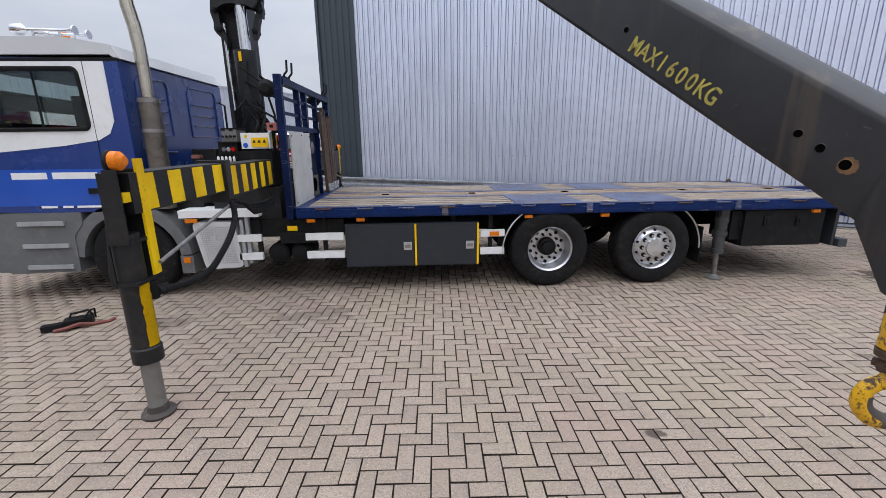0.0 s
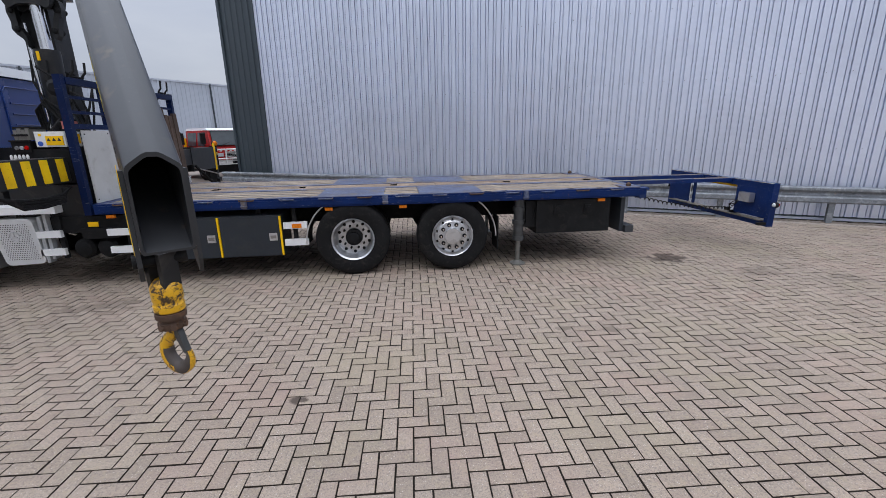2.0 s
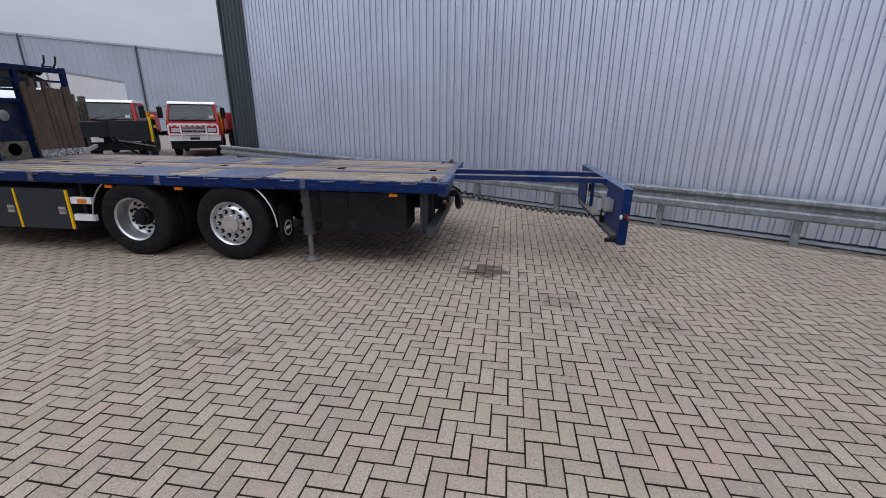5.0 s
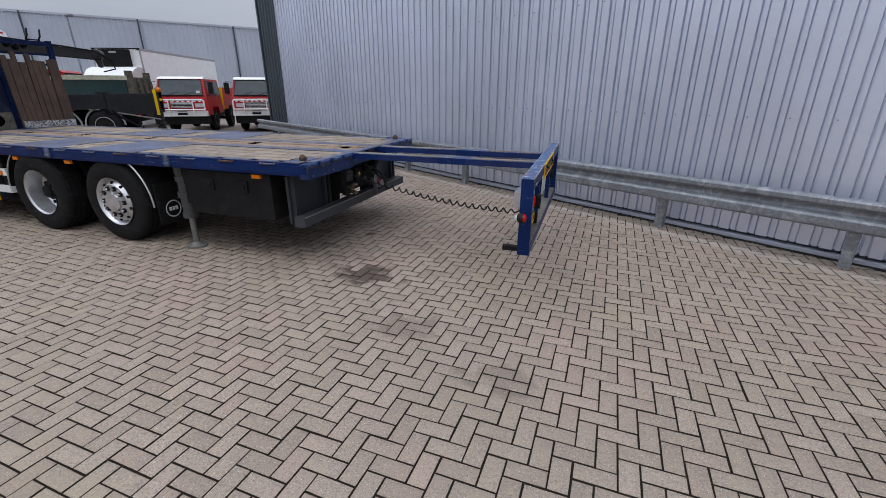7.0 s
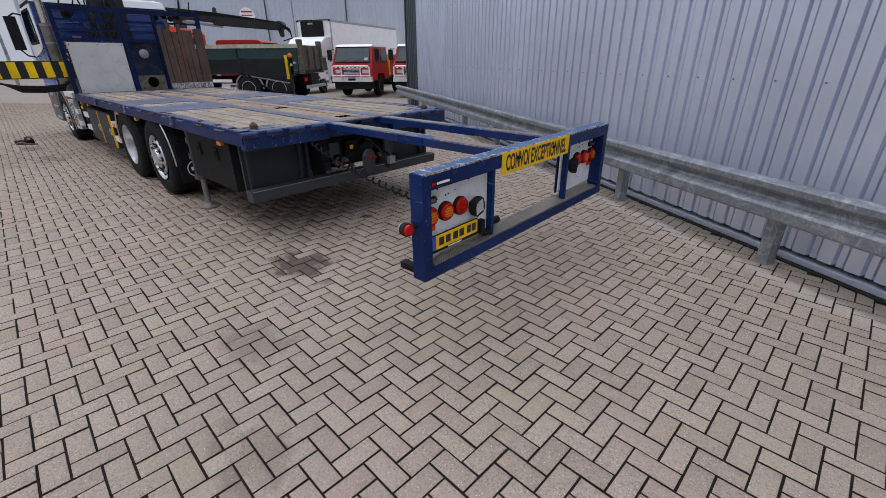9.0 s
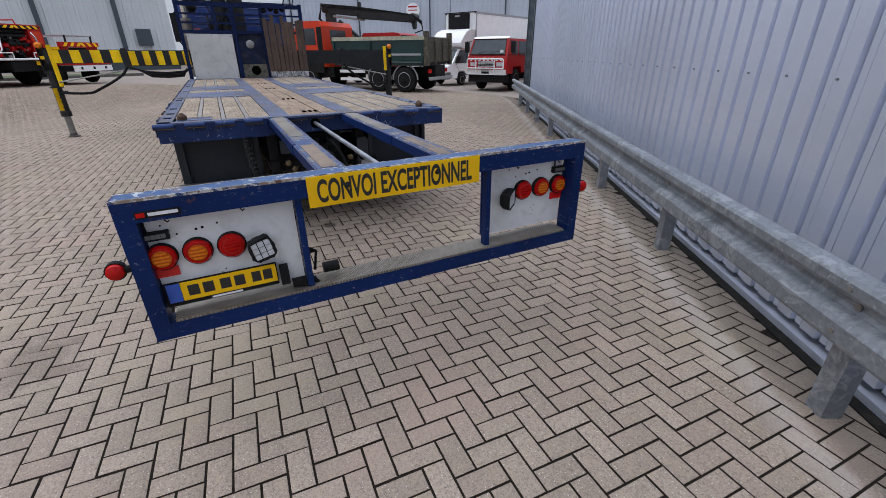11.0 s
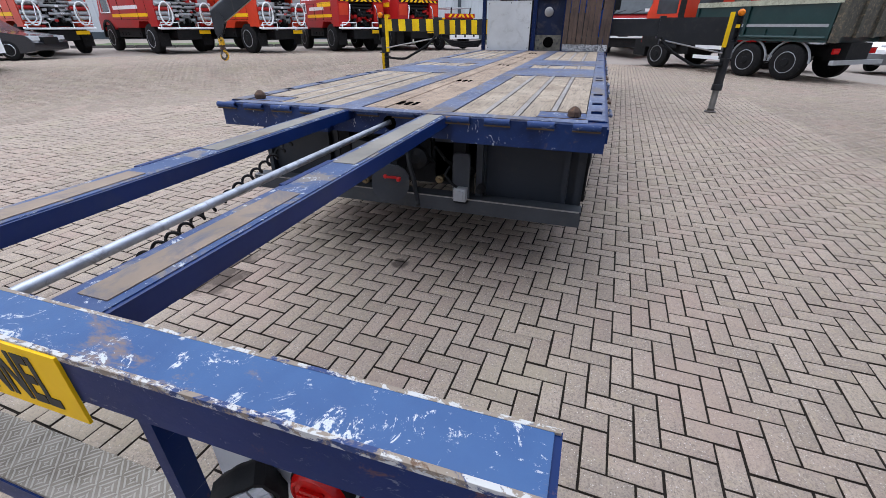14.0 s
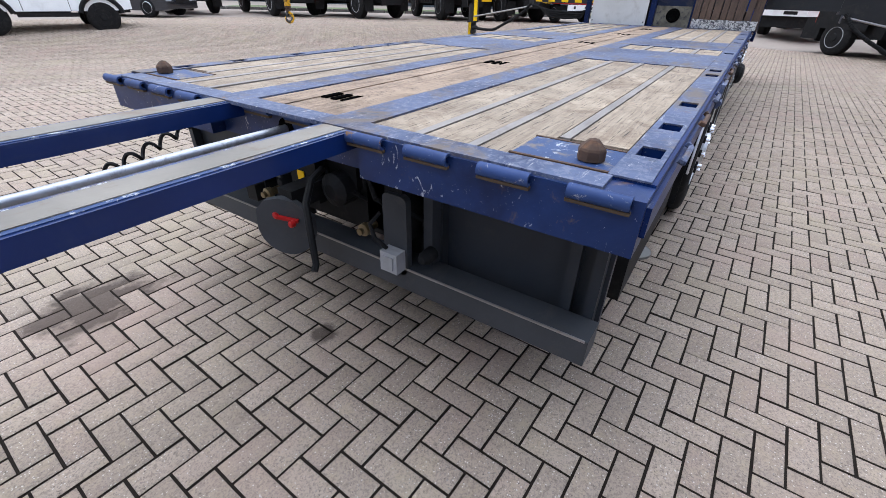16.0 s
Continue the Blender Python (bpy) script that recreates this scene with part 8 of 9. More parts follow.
        bm = bmesh.new()
        arch(bm, 4.55, 0.58, *sorted((0.78 * s, 1.16 * s)), 0.66, 0.76, 0, 180)
        part("wheel_arch", bm, M_CHASSIS, t, "black wheel arch")
        bm = bmesh.new()
        box(bm, 2.1, 3.7, *sorted((0.55 * s, 1.05 * s)), 0.62, 1.02)
        for q in range(4):
            rod(bm, (2.3 + 0.35 * q, 1.0 * s, 0.75), (2.3 + 0.35 * q, 1.08 * s, 0.75), 0.07, seg=8)
        part("under_locker", bm, M_CHASSIS, t, "dark gear under the body")
    for ob in t.children_recursive:
        for v in ob.data.vertices:
            if v.co.x > 2.45:
                v.co.x += longer
    return t


def place(ob, x, y, deg):
    ob.matrix_basis = pose(x, y, rise(x, y), 0, 0, deg)
    return ob


M_TAIL = plain("rusty_green_tailgate", (0.06, 0.056, 0.042), 0.75, 0, 0.5, 5.0, (0.26, 0.19, 0.11), 0.8, 0.15)
M_TAIL_RAIL = plain("chipped_rail", (0.4, 0.4, 0.3), 0.7, 0, 0.3, 6.0, (0.1, 0.08, 0.05), 0.7, 0.1)
M_CARBLACK = plain("black_car_paint", (0.008, 0.009, 0.014), 0.2, 0, 0.1, 2.0, bumpy=0.01, coat=0.5)
fe = place(fire_engine("red forest fire engine with yellow chevrons and pump gear", hatch="pump", height=2.15), -11.2, -2.4, -124)
copy_thing(fe, pose(-12.8, -0.25, rise(-12.8, -0.25), 0, 0, -123))
place(fire_engine("orange-red fire engine with an orange reflective band and silver hose reels", M_RED, None, "hose", rims=M_SILVER, height=2.5, longer=0.9), -7.6, -8.93, -108)
fc = place(fire_engine("orange-red fire engine with a sloped red and white striped tail panel", M_ORANGE, None, "hose", rims=M_SILVER, height=2.3, longer=0.5), -9.3, -5.3, -107)
copy_thing(fc, pose(-4.9, -12.6, rise(-4.9, -12.6), 0, 0, -104))


def lean_in(ob, z0=1.5, k=0.13):
    """Draws the upper part of a cab inwards."""
    for v in ob.data.vertices:
        if v.co.z > z0:
            v.co.y *= 1 - k * (v.co.z - z0)
    return ob


def fire_pickup(label):
    """A bonneted-cab fire engine seen from its nose, nose along +x at x = 0."""
    t = tagged(new("fire_engine"), label, "fire engine", "parked fire engines facing the yard")
    boxes("chassis", [(-5.4, -0.2, -0.45, 0.45, 0.55, 0.8)], M_CHASSIS, t, "", 0.02)
    for x in (-1.25, -4.3):
        boxes("axle", [(x - 0.08, x + 0.08, -0.8, 0.8, 0.4, 0.56)], M_CHASSIS, t, "", 0)
        for s in (-1, 1):
            road_wheel(t, x, 0.88 * s, 0.5, 0.3, s, M_GREY)
    cb = lean_in(hull("cab", [(-2.6, 0.85), (-2.6, 2.36), (-0.4, 2.36), (-0.06, 1.6), (0.0, 1.5), (0.0, 0.8), (-0.75, 0.78), (-0.8, 1.1), (-1.75, 1.1), (-1.85, 0.8)], -1.05, 1.05, M_RED, t, "red cab", 0.07))
    lean_in(hull("cab_roof", [(-2.62, 2.34), (-2.5, 2.45), (-0.75, 2.45), (-0.5, 2.42), (-0.37, 2.34)], -1.06, 1.06, M_WHITE, cb, "white roof", 0.05))
    bm = bmesh.new()
    prism(bm, [(-0.4, 2.3), (-0.075, 1.66), (-0.03, 1.66), (-0.35, 2.3)], 1, -0.93, 0.93)
    lean_in(part("windscreen", bm, M_GLASS, cb, "windscreen"))
    bm = bmesh.new()
    sweep(bm, [(-0.345, -0.94, 2.31), (-0.025, -0.95, 1.65), (-0.025, 0.95, 1.65), (-0.345, 0.94, 2.31), (-0.345, -0.94, 2.31)], 0.018, 6)
    lean_in(part("windscreen_seal", bm, M_RUBBER, cb, "black windscreen seal"))
    for y in (-0.5, 0.15):
        bm = bmesh.new()
        rod(bm, (-0.02, y, 1.66), (-0.1, y + 0.42, 1.8), 0.012, seg=6)
        part("wiper", bm, M_CHASSIS, cb)
    boxes("screen_sticker", [(-0.1, -0.065, 0.66, 0.82, 1.7, 1.84)], M_PANEL, cb, "white paper in the windscreen", 0)
    for s in (-1, 1):
        for x0, x1 in ((-1.35, -0.6), (-2.4, -1.5)):
            lean_in(boxes("side_window", [(x0, x1, *sorted((1.05 * s, 1.06 * s)), 1.62, 2.24)], M_GLASS, cb, "", 0))
        mr = boxes("mirror", [(-0.32, -0.2, *sorted((1.14 * s, 1.34 * s)), 1.72, 2.2)], M_CHASSIS, cb, "black mirror", 0.03)
        bm = bmesh.new()
        sweep(bm, [(-0.3, 1.0 * s, 2.22), (-0.26, 1.24 * s, 2.25), (-0.26, 1.24 * s, 1.68), (-0.28, 1.02 * s, 1.62)], 0.015, 6)
        part("mirror_arm", bm, M_CHASSIS, mr)
    for k in range(8):
        bm = bmesh.new()
        y = -0.93 + 0.235 * k
        d = 0.1 if k < 4 else -0.1
        prism(bm, [(y, 1.37), (y + 0.11, 1.37), (y + 0.11 + d, 1.49), (y + d, 1.49)], 0, 0.0, 0.008)
        part("chevron", bm, M_WHITE, cb, "white reflective stripe")
    gr = boxes("grille", [(-0.01, 0.012, -0.46, 0.46, 1.1, 1.36)], M_CHASSIS, cb, "dark grille", 0)
    for z in (1.12, 1.18, 1.24, 1.3, 1.345):
        boxes("grille_bar", [(0.01, 0.024, -0.46, 0.46, z - 0.009, z + 0.009)], M_WHITE, gr, "pale bar", 0)
    bm = bmesh.new()
    sweep(bm, [(0.2, -0.93, 1.0), (0.2, -0.97, 1.06), (0.2, -0.97, 1.4), (0.2, -0.9, 1.46), (0.2, 0.9, 1.46), (0.2, 0.97, 1.4), (0.2, 0.97, 1.06), (0.2, 0.93, 1.0)], 0.036, 8)
    rod(bm, (0.2, -0.95, 1.04), (0.2, 0.95, 1.04), 0.03, seg=8)
    for y in (-0.5, 0.5):
        rod(bm, (0.2, y, 0.8), (0.2, y, 1.46), 0.03, seg=8)
    part("bull_bar", bm, M_WHITE, cb, "white tubular bull bar")
    for s in (-1, 1):
        boxes("headlamp", [(0.0, 0.04, *sorted((0.54 * s, 0.88 * s)), 1.13, 1.3)], M_CLEAR, cb, "headlamp", 0.02)
    boxes("winch_plate", [(0.1, 0.14, -0.4, 0.4, 0.75, 0.98)], M_WHITE, t, "white winch plate", 0.02)
    boxes("winch_slot", [(0.139, 0.146, -0.2, 0.2, 0.8, 0.9)], M_CHASSIS, t, "dark winch slot", 0)
    for y0, y1 in ((-1.04, -0.39), (0.39, 1.04)):
        boxes("bumper", [(-0.1, 0.15, y0, y1, 0.75, 0.98)], M_WHITE, t, "white steel bumper half", 0.03)
    boxes("plate_bar", [(0.16, 0.166, -0.2, 0.2, 0.94, 1.02)], M_SILVER, t, "blank plate bar", 0)
    # added black block: stands for the dark shadow below the bumper
    boxes("front_skirt", [(-0.5, 0.02, -0.98, 0.98, 0.4, 0.76)], M_CHASSIS, t, "black block standing for the shade under the bumper", 0.03)
    tank = hull("tank_body", [(-5.5, 0.95), (-5.5, 2.0), (-2.75, 2.0), (-2.75, 0.95), (-3.6, 0.95), (-3.7, 1.1), (-4.9, 1.1), (-5.0, 0.95)], -1.05, 1.05, M_RED, t, "red tank body", 0.04)
    for y in (-1.07, 0.95):
        boxes("yellow_edge", [(-2.76, -2.7, y, y + 0.12, 0.95, 2.0)], M_SIGN, tank, "yellow edge", 0)
    return t


FACE = math.degrees(math.atan2(-0.857, 0.515))
fa = fire_pickup("red fire engine with white roof, bull bar and chevrons")
fa.matrix_basis = pose(-12.2, 20.04, rise(-12.2, 20.04), 0, 0, FACE) @ Matrix.Scale(1.17, 4)
copy_thing(fa, pose(-9.3, 22.22, rise(-9.3, 22.22), 0, 0, FACE))
fb = copy_thing(fa, pose(-12.8, 16.0, 0))
fb.matrix_basis = pose(-12.8, 16.0, rise(-14.0, 15.0), 0, 0, 39) @ Matrix.Scale(1.05, 4)
fb["label"] = "red fire engine with a red roof, parked behind a tipper"
for ob in fb.children_recursive:
    if ob.name.startswith("cab_roof"):
        ob.data = ob.data.copy()
        ob.data.materials[0] = M_RED
        ob["label"] = "red roof"
copy_thing(fa, pose(-16.9, 9.05, rise(-16.9, 9.05), 0, 0, -12))
copy_thing(fa, pose(-6.6, 25.6, rise(-6.6, 25.6), 0, 0, FACE + 16))


def tipper_truck():
    """A tipper with a folded crane: nose along +x, rear bogie's last axle at x = 0."""
    t = tagged(new("tipper_truck"), "dark green tipper truck with red cab and folded crane", "truck")
    boxes("chassis", [(-0.9, 7.0, -0.45, 0.45, 0.7, 1.0)], M_CHASSIS, t, "", 0.02)
    boxes("front_bumper", [(6.85, 7.5, -1.2, 1.2, 0.42, 1.05)], M_CHASSIS, t, "black front bumper", 0.05)
    boxes("cab_underside", [(4.9, 6.9, -0.95, 0.95, 0.55, 1.0)], M_CHASSIS, t, "", 0.02)
    for x in (0.0, 1.35, 6.2):
        for s in (-1, 1):
            road_wheel(t, x, 1.05 * s, 0.52, 0.34, s, M_SILVER)
    bd_ = hull("tipper_body", [(-0.95, 1.1), (-1.0, 2.2), (4.6, 2.2), (4.6, 1.1)], -1.22, 1.22, M_GREEN, t, "dark green tipping body", 0.03)
    for s in (-1, 1):
        boxes("side_rail", [(-1.05, 4.62, *sorted((1.2 * s, 1.27 * s)), 2.1, 2.25)], M_TAIL_RAIL, bd_, "chipped pale top rail", 0.01)
        boxes("side_stripe", [(-1.0, 4.6, *sorted((1.22 * s, 1.24 * s)), 1.5, 1.58)], M_SILVER, bd_, "pale stripe", 0)
        for x in (-0.98, 1.6, 4.52):
            boxes("body_post", [(x, x + 0.09, *sorted((1.21 * s, 1.28 * s)), 1.2, 2.1)], M_GREEN, bd_, "", 0.01)
        for x in (0.0, 1.35):
            bm = bmesh.new()
            sweep(bm, [(x + 0.62 * math.cos(radians(a)), 1.1 * s, 0.52 + 0.62 * math.sin(radians(a))) for a in range(0, 181, 15)], 0.035, 6)
            part("mudguard", bm, M_SILVER, t, "grey mudguard edge")
        for z in (0.45, 0.78):
            boxes("side_guard", [(2.2, 4.4, *sorted((1.12 * s, 1.18 * s)), z, z + 0.12)], M_WHITE, t, "white side guard", 0.01)
    for s in (-1, 1):
        for k in range(7):
            bm = bmesh.new()
            sweep(bm, [(-0.9 + 0.9 * k, 1.235 * s, 1.18), (-0.9 + 0.9 * k, 1.25 * s, 1.45)], 0.02, 6)
            part("body_rib", bm, M_GREEN, bd_)
        bm = bmesh.new()
        sweep(bm, [(-0.98, 1.23 * s, 1.22), (4.58, 1.23 * s, 1.22)], 0.05, 8)
        part("lower_rail", bm, M_GREEN, bd_, "", True)
    boxes("load", [(-0.9, 4.1, -1.1, 1.1, 2.0, 2.23)], M_RUST, bd_, "rusty load edge", 0.02)
    tg = boxes("tailgate", [(-1.12, -1.03, -1.2, 1.2, 1.25, 2.2)], M_TAIL, bd_, "rusty brown tailgate", 0.02)
    for y in (-1.15, -0.4, 0.4, 1.15):
        boxes("tailgate_rib", [(-1.2, -1.12, y - 0.05, y + 0.05, 1.22, 2.2)], M_TAIL, tg, "", 0.01)
    for s in (-1, 1):
        boxes("hinge_post", [(-1.22, -1.0, *sorted((1.12 * s, 1.26 * s)), 1.1, 2.42)], M_TAIL, tg, "rusty hinge post", 0.02)
    boxes("underrun_bar", [(-1.3, -1.18, -1.15, 1.15, 0.52, 0.64)], M_SILVER, t, "dull steel underrun bar", 0.01)
    boxes("tail_bracket", [(-1.2, -0.6, -0.5, 0.5, 0.6, 1.1)], M_CHASSIS, t, "", 0.02)
    for y in (-1.0, 0.7):
        boxes("tail_lamp", [(-1.1, -1.06, y, y + 0.3, 0.8, 0.95)], M_RED_LENS, t, "red tail lamp", 0)
    cb = hull("cab", [(5.2, 1.0), (5.2, 2.75), (5.35, 2.95), (6.6, 2.95), (7.1, 2.0), (7.15, 0.9), (6.6, 0.9), (6.5, 1.15), (5.3, 1.15)], -1.2, 1.2, M_ORANGE, t, "red-orange cab", 0.06)
    for s in (-1, 1):
        boxes("side_window", [(5.6, 6.6, *sorted((1.2 * s, 1.21 * s)), 1.95, 2.65)], M_GLASS, cb, "", 0)
        boxes("sleeper_panel", [(5.22, 5.5, *sorted((1.2 * s, 1.215 * s)), 1.2, 2.7)], M_CHASSIS, cb, "", 0)
        boxes("cab_step", [(5.25, 7.1, *sorted((1.195 * s, 1.225 * s)), 0.75, 1.35)], M_CHASSIS, cb, "black lower cab side", 0.01)
    boxes("rear_window", [(5.185, 5.2, -0.6, 0.6, 2.0, 2.6)], M_GLASS, cb, "", 0)
    cr = boxes("crane_column", [(5.35, 5.65, -0.22, 0.22, 1.0, 3.45)], M_BLACK, t, "black crane column", 0.03)

    def boom_bar(nm, p0, p1, a0, a1, w, lb, mat=M_BLACK):
        d = (Vector(p1) - Vector(p0)).normalized()
        up = Vector((-d.z, 0, d.x)) * (1 if d.x > 0 else -1)
        bm = bmesh.new()
        vs = [bm.verts.new(Vector(p) + up * k + Vector((0, q, 0))) for p, a in ((p0, a0), (p1, a1)) for k, q in ((-a, -w), (a, -w), (a, w), (-a, w))]
        for f_ in ((3, 2, 1, 0), (4, 5, 6, 7), (0, 1, 5, 4), (1, 2, 6, 5), (2, 3, 7, 6), (3, 0, 4, 7)):
            bm.faces.new([vs[i] for i in f_])
        bmesh.ops.recalc_face_normals(bm, faces=bm.faces)
        soften(bm, 0.03, 2)
        return part(nm, bm, mat, cr, lb)
    boom_bar("inner_boom", (5.75, 0.1, 3.5), (3.3, 0.1, 3.28), 0.16, 0.17, 0.14, "black inner boom")
    boom_bar("outer_boom", (3.55, 0.1, 3.25), (0.0, 0.1, 2.95), 0.21, 0.15, 0.16, "black outer boom")
    boom_bar("boom_head", (0.05, 0.1, 3.05), (-0.02, 0.1, 2.55), 0.13, 0.07, 0.1, "black boom head")
    boom_bar("ram", (5.3, 0.1, 3.2), (3.0, 0.1, 2.98), 0.05, 0.05, 0.05, "bright hydraulic ram", M_STEEL)
    boom_bar("link_plate", (3.45, 0.1, 3.4), (3.4, 0.1, 3.72), 0.1, 0.05, 0.12, "black link plate")
    for x, z in ((5.65, 3.5), (3.45, 3.3), (0.0, 3.0)):
        bm = bmesh.new()
        lathe(bm, [(-0.2, 0.1), (-0.17, 0.17), (0.17, 0.17), (0.2, 0.1)], (x, 0.1, z), 1, 14)
        part("pivot", bm, M_BLACK, cr, "", True)
    for k in range(3):
        bm = bmesh.new()
        sweep(bm, [(5.4, 0.2, 2.6), (5.9 + 0.05 * k, 0.3, 3.1), (5.75, 0.35, 3.7 - 0.05 * k), (3.4, 0.3, 3.5 - 0.04 * k), (1.0, 0.3, 3.25), (0.0, 0.3, 3.1), (-0.45, 0.3, 2.85 - 0.06 * k), (-0.5, 0.28, 2.5), (-0.1, 0.25, 2.4)], 0.025, 6)
        part("hose", bm, M_RUBBER, cr, "black hose", True)
    # a short wheelbase: the nose drawn back towards the bogie
    for ob in t.children_recursive:
        for v in ob.data.vertices:
            v.co.x -= 0.95 if v.co.x > 4.3 else (0.95 * max(0.0, v.co.x - 1.9) / 2.4)
    return t


place(tipper_truck(), -9.4, 14.5, -141)


def box_lorry():
    """A white light lorry with a refrigerated box: nose along +x, box front at x = 0."""
    t = tagged(new("box_lorry"), "white light lorry with roof fairing and refrigerated box body", "lorry")
    boxes("chassis", [(-8.5, 2.0, -0.45, 0.45, 0.5, 0.85)], M_CHASSIS, t, "", 0.02)
    for x in (1.0, -5.5):
        for s in (-1, 1):
            road_wheel(t, x, 0.92 * s, 0.37, 0.26, s, M_SILVER)
    bx = boxes("box_body", [(-10.2, -0.05, -1.36, 1.36, 1.0, 4.5)], M_WHITE, t, "white refrigerated box", 0.03)
    for s in (-1, 1):
        boxes("corner_trim", [(-0.09, -0.03, *sorted((1.3 * s, 1.375 * s)), 1.0, 4.51)], M_SILVER, bx, "grey corner trim", 0.01)
        boxes("skirt_rail", [(-10.2, -0.05, *sorted((1.36 * s, 1.375 * s)), 1.0, 1.14)], M_SILVER, bx, "grey lower rail", 0)
        boxes("roof_rail", [(-10.2, -0.05, *sorted((1.36 * s, 1.37 * s)), 4.36, 4.5)], M_SILVER, bx, "", 0)
        boxes("marker_lamp", [(-0.05, -0.02, *sorted((1.2 * s, 1.32 * s)), 4.4, 4.46)], M_CHASSIS, bx, "", 0)
    boxes("top_trim", [(-0.06, -0.02, -1.36, 1.36, 4.46, 4.52)], M_CHASSIS, bx, "dark top edge", 0)
    fg = boxes("fridge_unit", [(-0.05, 0.3, -0.78, 0.78, 3.5, 4.42)], M_CHASSIS, bx, "black fridge unit", 0.06)
    boxes("badge", [(0.3, 0.312, -0.2, 0.2, 4.22, 4.32)], M_SILVER, fg, "blank pale badge", 0.02)
    cb = lean_in(hull("cab", [(-0.05, 0.5), (-0.05, 2.3), (1.0, 2.33), (1.22, 2.26), (1.95, 1.42), (2.5, 1.2), (2.68, 1.02), (2.72, 0.62), (1.5, 0.45), (1.4, 0.8), (1.2, 0.9), (0.8, 0.9), (0.6, 0.8), (0.5, 0.45)], -0.98, 0.98, M_WHITE, t, "white van cab", 0.07), 1.3, 0.1)
    fair = hull("roof_fairing", [(-0.02, 2.28), (-0.02, 3.44), (0.4, 3.47), (0.9, 3.3), (1.25, 2.98), (1.42, 2.62), (1.34, 2.42), (0.95, 2.3)], -1.3, 1.3, M_WHITE, cb, "white roof fairing", 0.12)
    for v in fair.data.vertices:
        v.co.y *= 0.8 + 0.2 * min(1.0, max(0.0, (v.co.z - 2.3) / 0.5))
    boxes("lettering_bar", [(1.2, 1.32, -0.4, 0.35, 2.84, 2.9)], M_SILVER, fair, "small grey bar", 0)
    bm = bmesh.new()
    prism(bm, [(1.2, 2.22), (1.9, 1.45), (1.95, 1.47), (1.26, 2.24)], 1, -0.86, 0.86)
    lean_in(part("windscreen", bm, M_GLASS, cb, "windscreen"), 1.3, 0.1)
    for y in (-0.5, 0.1):
        bm = bmesh.new()
        rod(bm, (1.94, y, 1.48), (1.8, y + 0.5, 1.64), 0.012, seg=6)
        part("wiper", bm, M_CHASSIS, cb)
    for s in (-1, 1):
        bm = bmesh.new()
        prism(bm, [(0.25, 1.4), (1.72, 1.4), (1.62, 1.6), (1.12, 2.18), (0.25, 2.18)], 1, *sorted((0.97 * s, 0.99 * s)))
        lean_in(part("side_window", bm, M_GLASS, cb, "dark side window"), 1.3, 0.1)
        bm = bmesh.new()
        sweep(bm, [(0.2, 0.985 * s, 0.62), (0.2, 0.985 * s, 1.38)], 0.008, 5)
        sweep(bm, [(1.35, 0.985 * s, 0.95), (1.62, 0.985 * s, 1.36)], 0.008, 5)
        part("door_seam", bm, M_CHASSIS, cb)
        boxes("door_handle", [(0.32, 0.5, *sorted((0.98 * s, 1.0 * s)), 1.2, 1.26)], M_CHASSIS, cb, "black door handle", 0.01)
        boxes("headlamp", [(2.1, 2.58, *sorted((0.6 * s, 0.965 * s)), 0.98, 1.2)], M_CLEAR, cb, "swept headlamp", 0.05)
        boxes("mirror", [(1.5, 1.62, *sorted((1.02 * s, 1.24 * s)), 1.42, 1.82)], M_CHASSIS, cb, "black mirror", 0.03)
        boxes("side_strip", [(0.3, 1.2, *sorted((0.98 * s, 0.995 * s)), 0.62, 0.76)], M_GREY, cb, "grey rubbing strip", 0.01)
        bm = bmesh.new()
        arch(bm, 1.0, 0.37, *sorted((0.8 * s, 1.0 * s)), 0.4, 0.47, 0, 180)
        part("wheel_arch", bm, M_CHASSIS, t, "black wheel arch")
    gr = boxes("grille", [(2.6, 2.72, -0.5, 0.5, 0.94, 1.12)], M_CHASSIS, cb, "dark grille", 0.02)
    boxes("badge", [(2.72, 2.735, -0.07, 0.07, 0.97, 1.09)], M_CHROME, gr, "blank chrome badge", 0.01)
    boxes("front_bumper", [(2.2, 2.8, -0.99, 0.99, 0.42, 0.86)], M_GREY, cb, "dark grey bumper", 0.06)
    return t


LORRY_TURN = FACE - 8.0
lorry = place(box_lorry(), -18.6, 21.8, LORRY_TURN)


def car(name, label, category, paint, prof, glass_prof, length, w, wr, axles, rim):
    t = tagged(new(name), label, category)
    body_ = hull("body", prof, -w / 2, w / 2, paint, t, "", 0.05)
    hull("glasshouse", glass_prof, -w / 2 + 0.08, w / 2 - 0.08, M_GLASS, body_, "tinted windows", 0.03)
    for x in axles:
        for s in (-1, 1):
            road_wheel(t, x, (w / 2 - 0.1) * s, wr, 0.24, s, rim)
    for y in (-w / 2 + 0.05, w / 2 - 0.4):
        boxes("headlamp", [(length - 0.18, length - 0.04, y, y + 0.35, 0.62, 0.76)], M_CLEAR, body_, "headlamp", 0.02)
    boxes("grille", [(length - 0.1, length + 0.01, -0.4, 0.4, 0.5, 0.72)], M_CHASSIS, body_, "dark grille", 0.01)
    return t


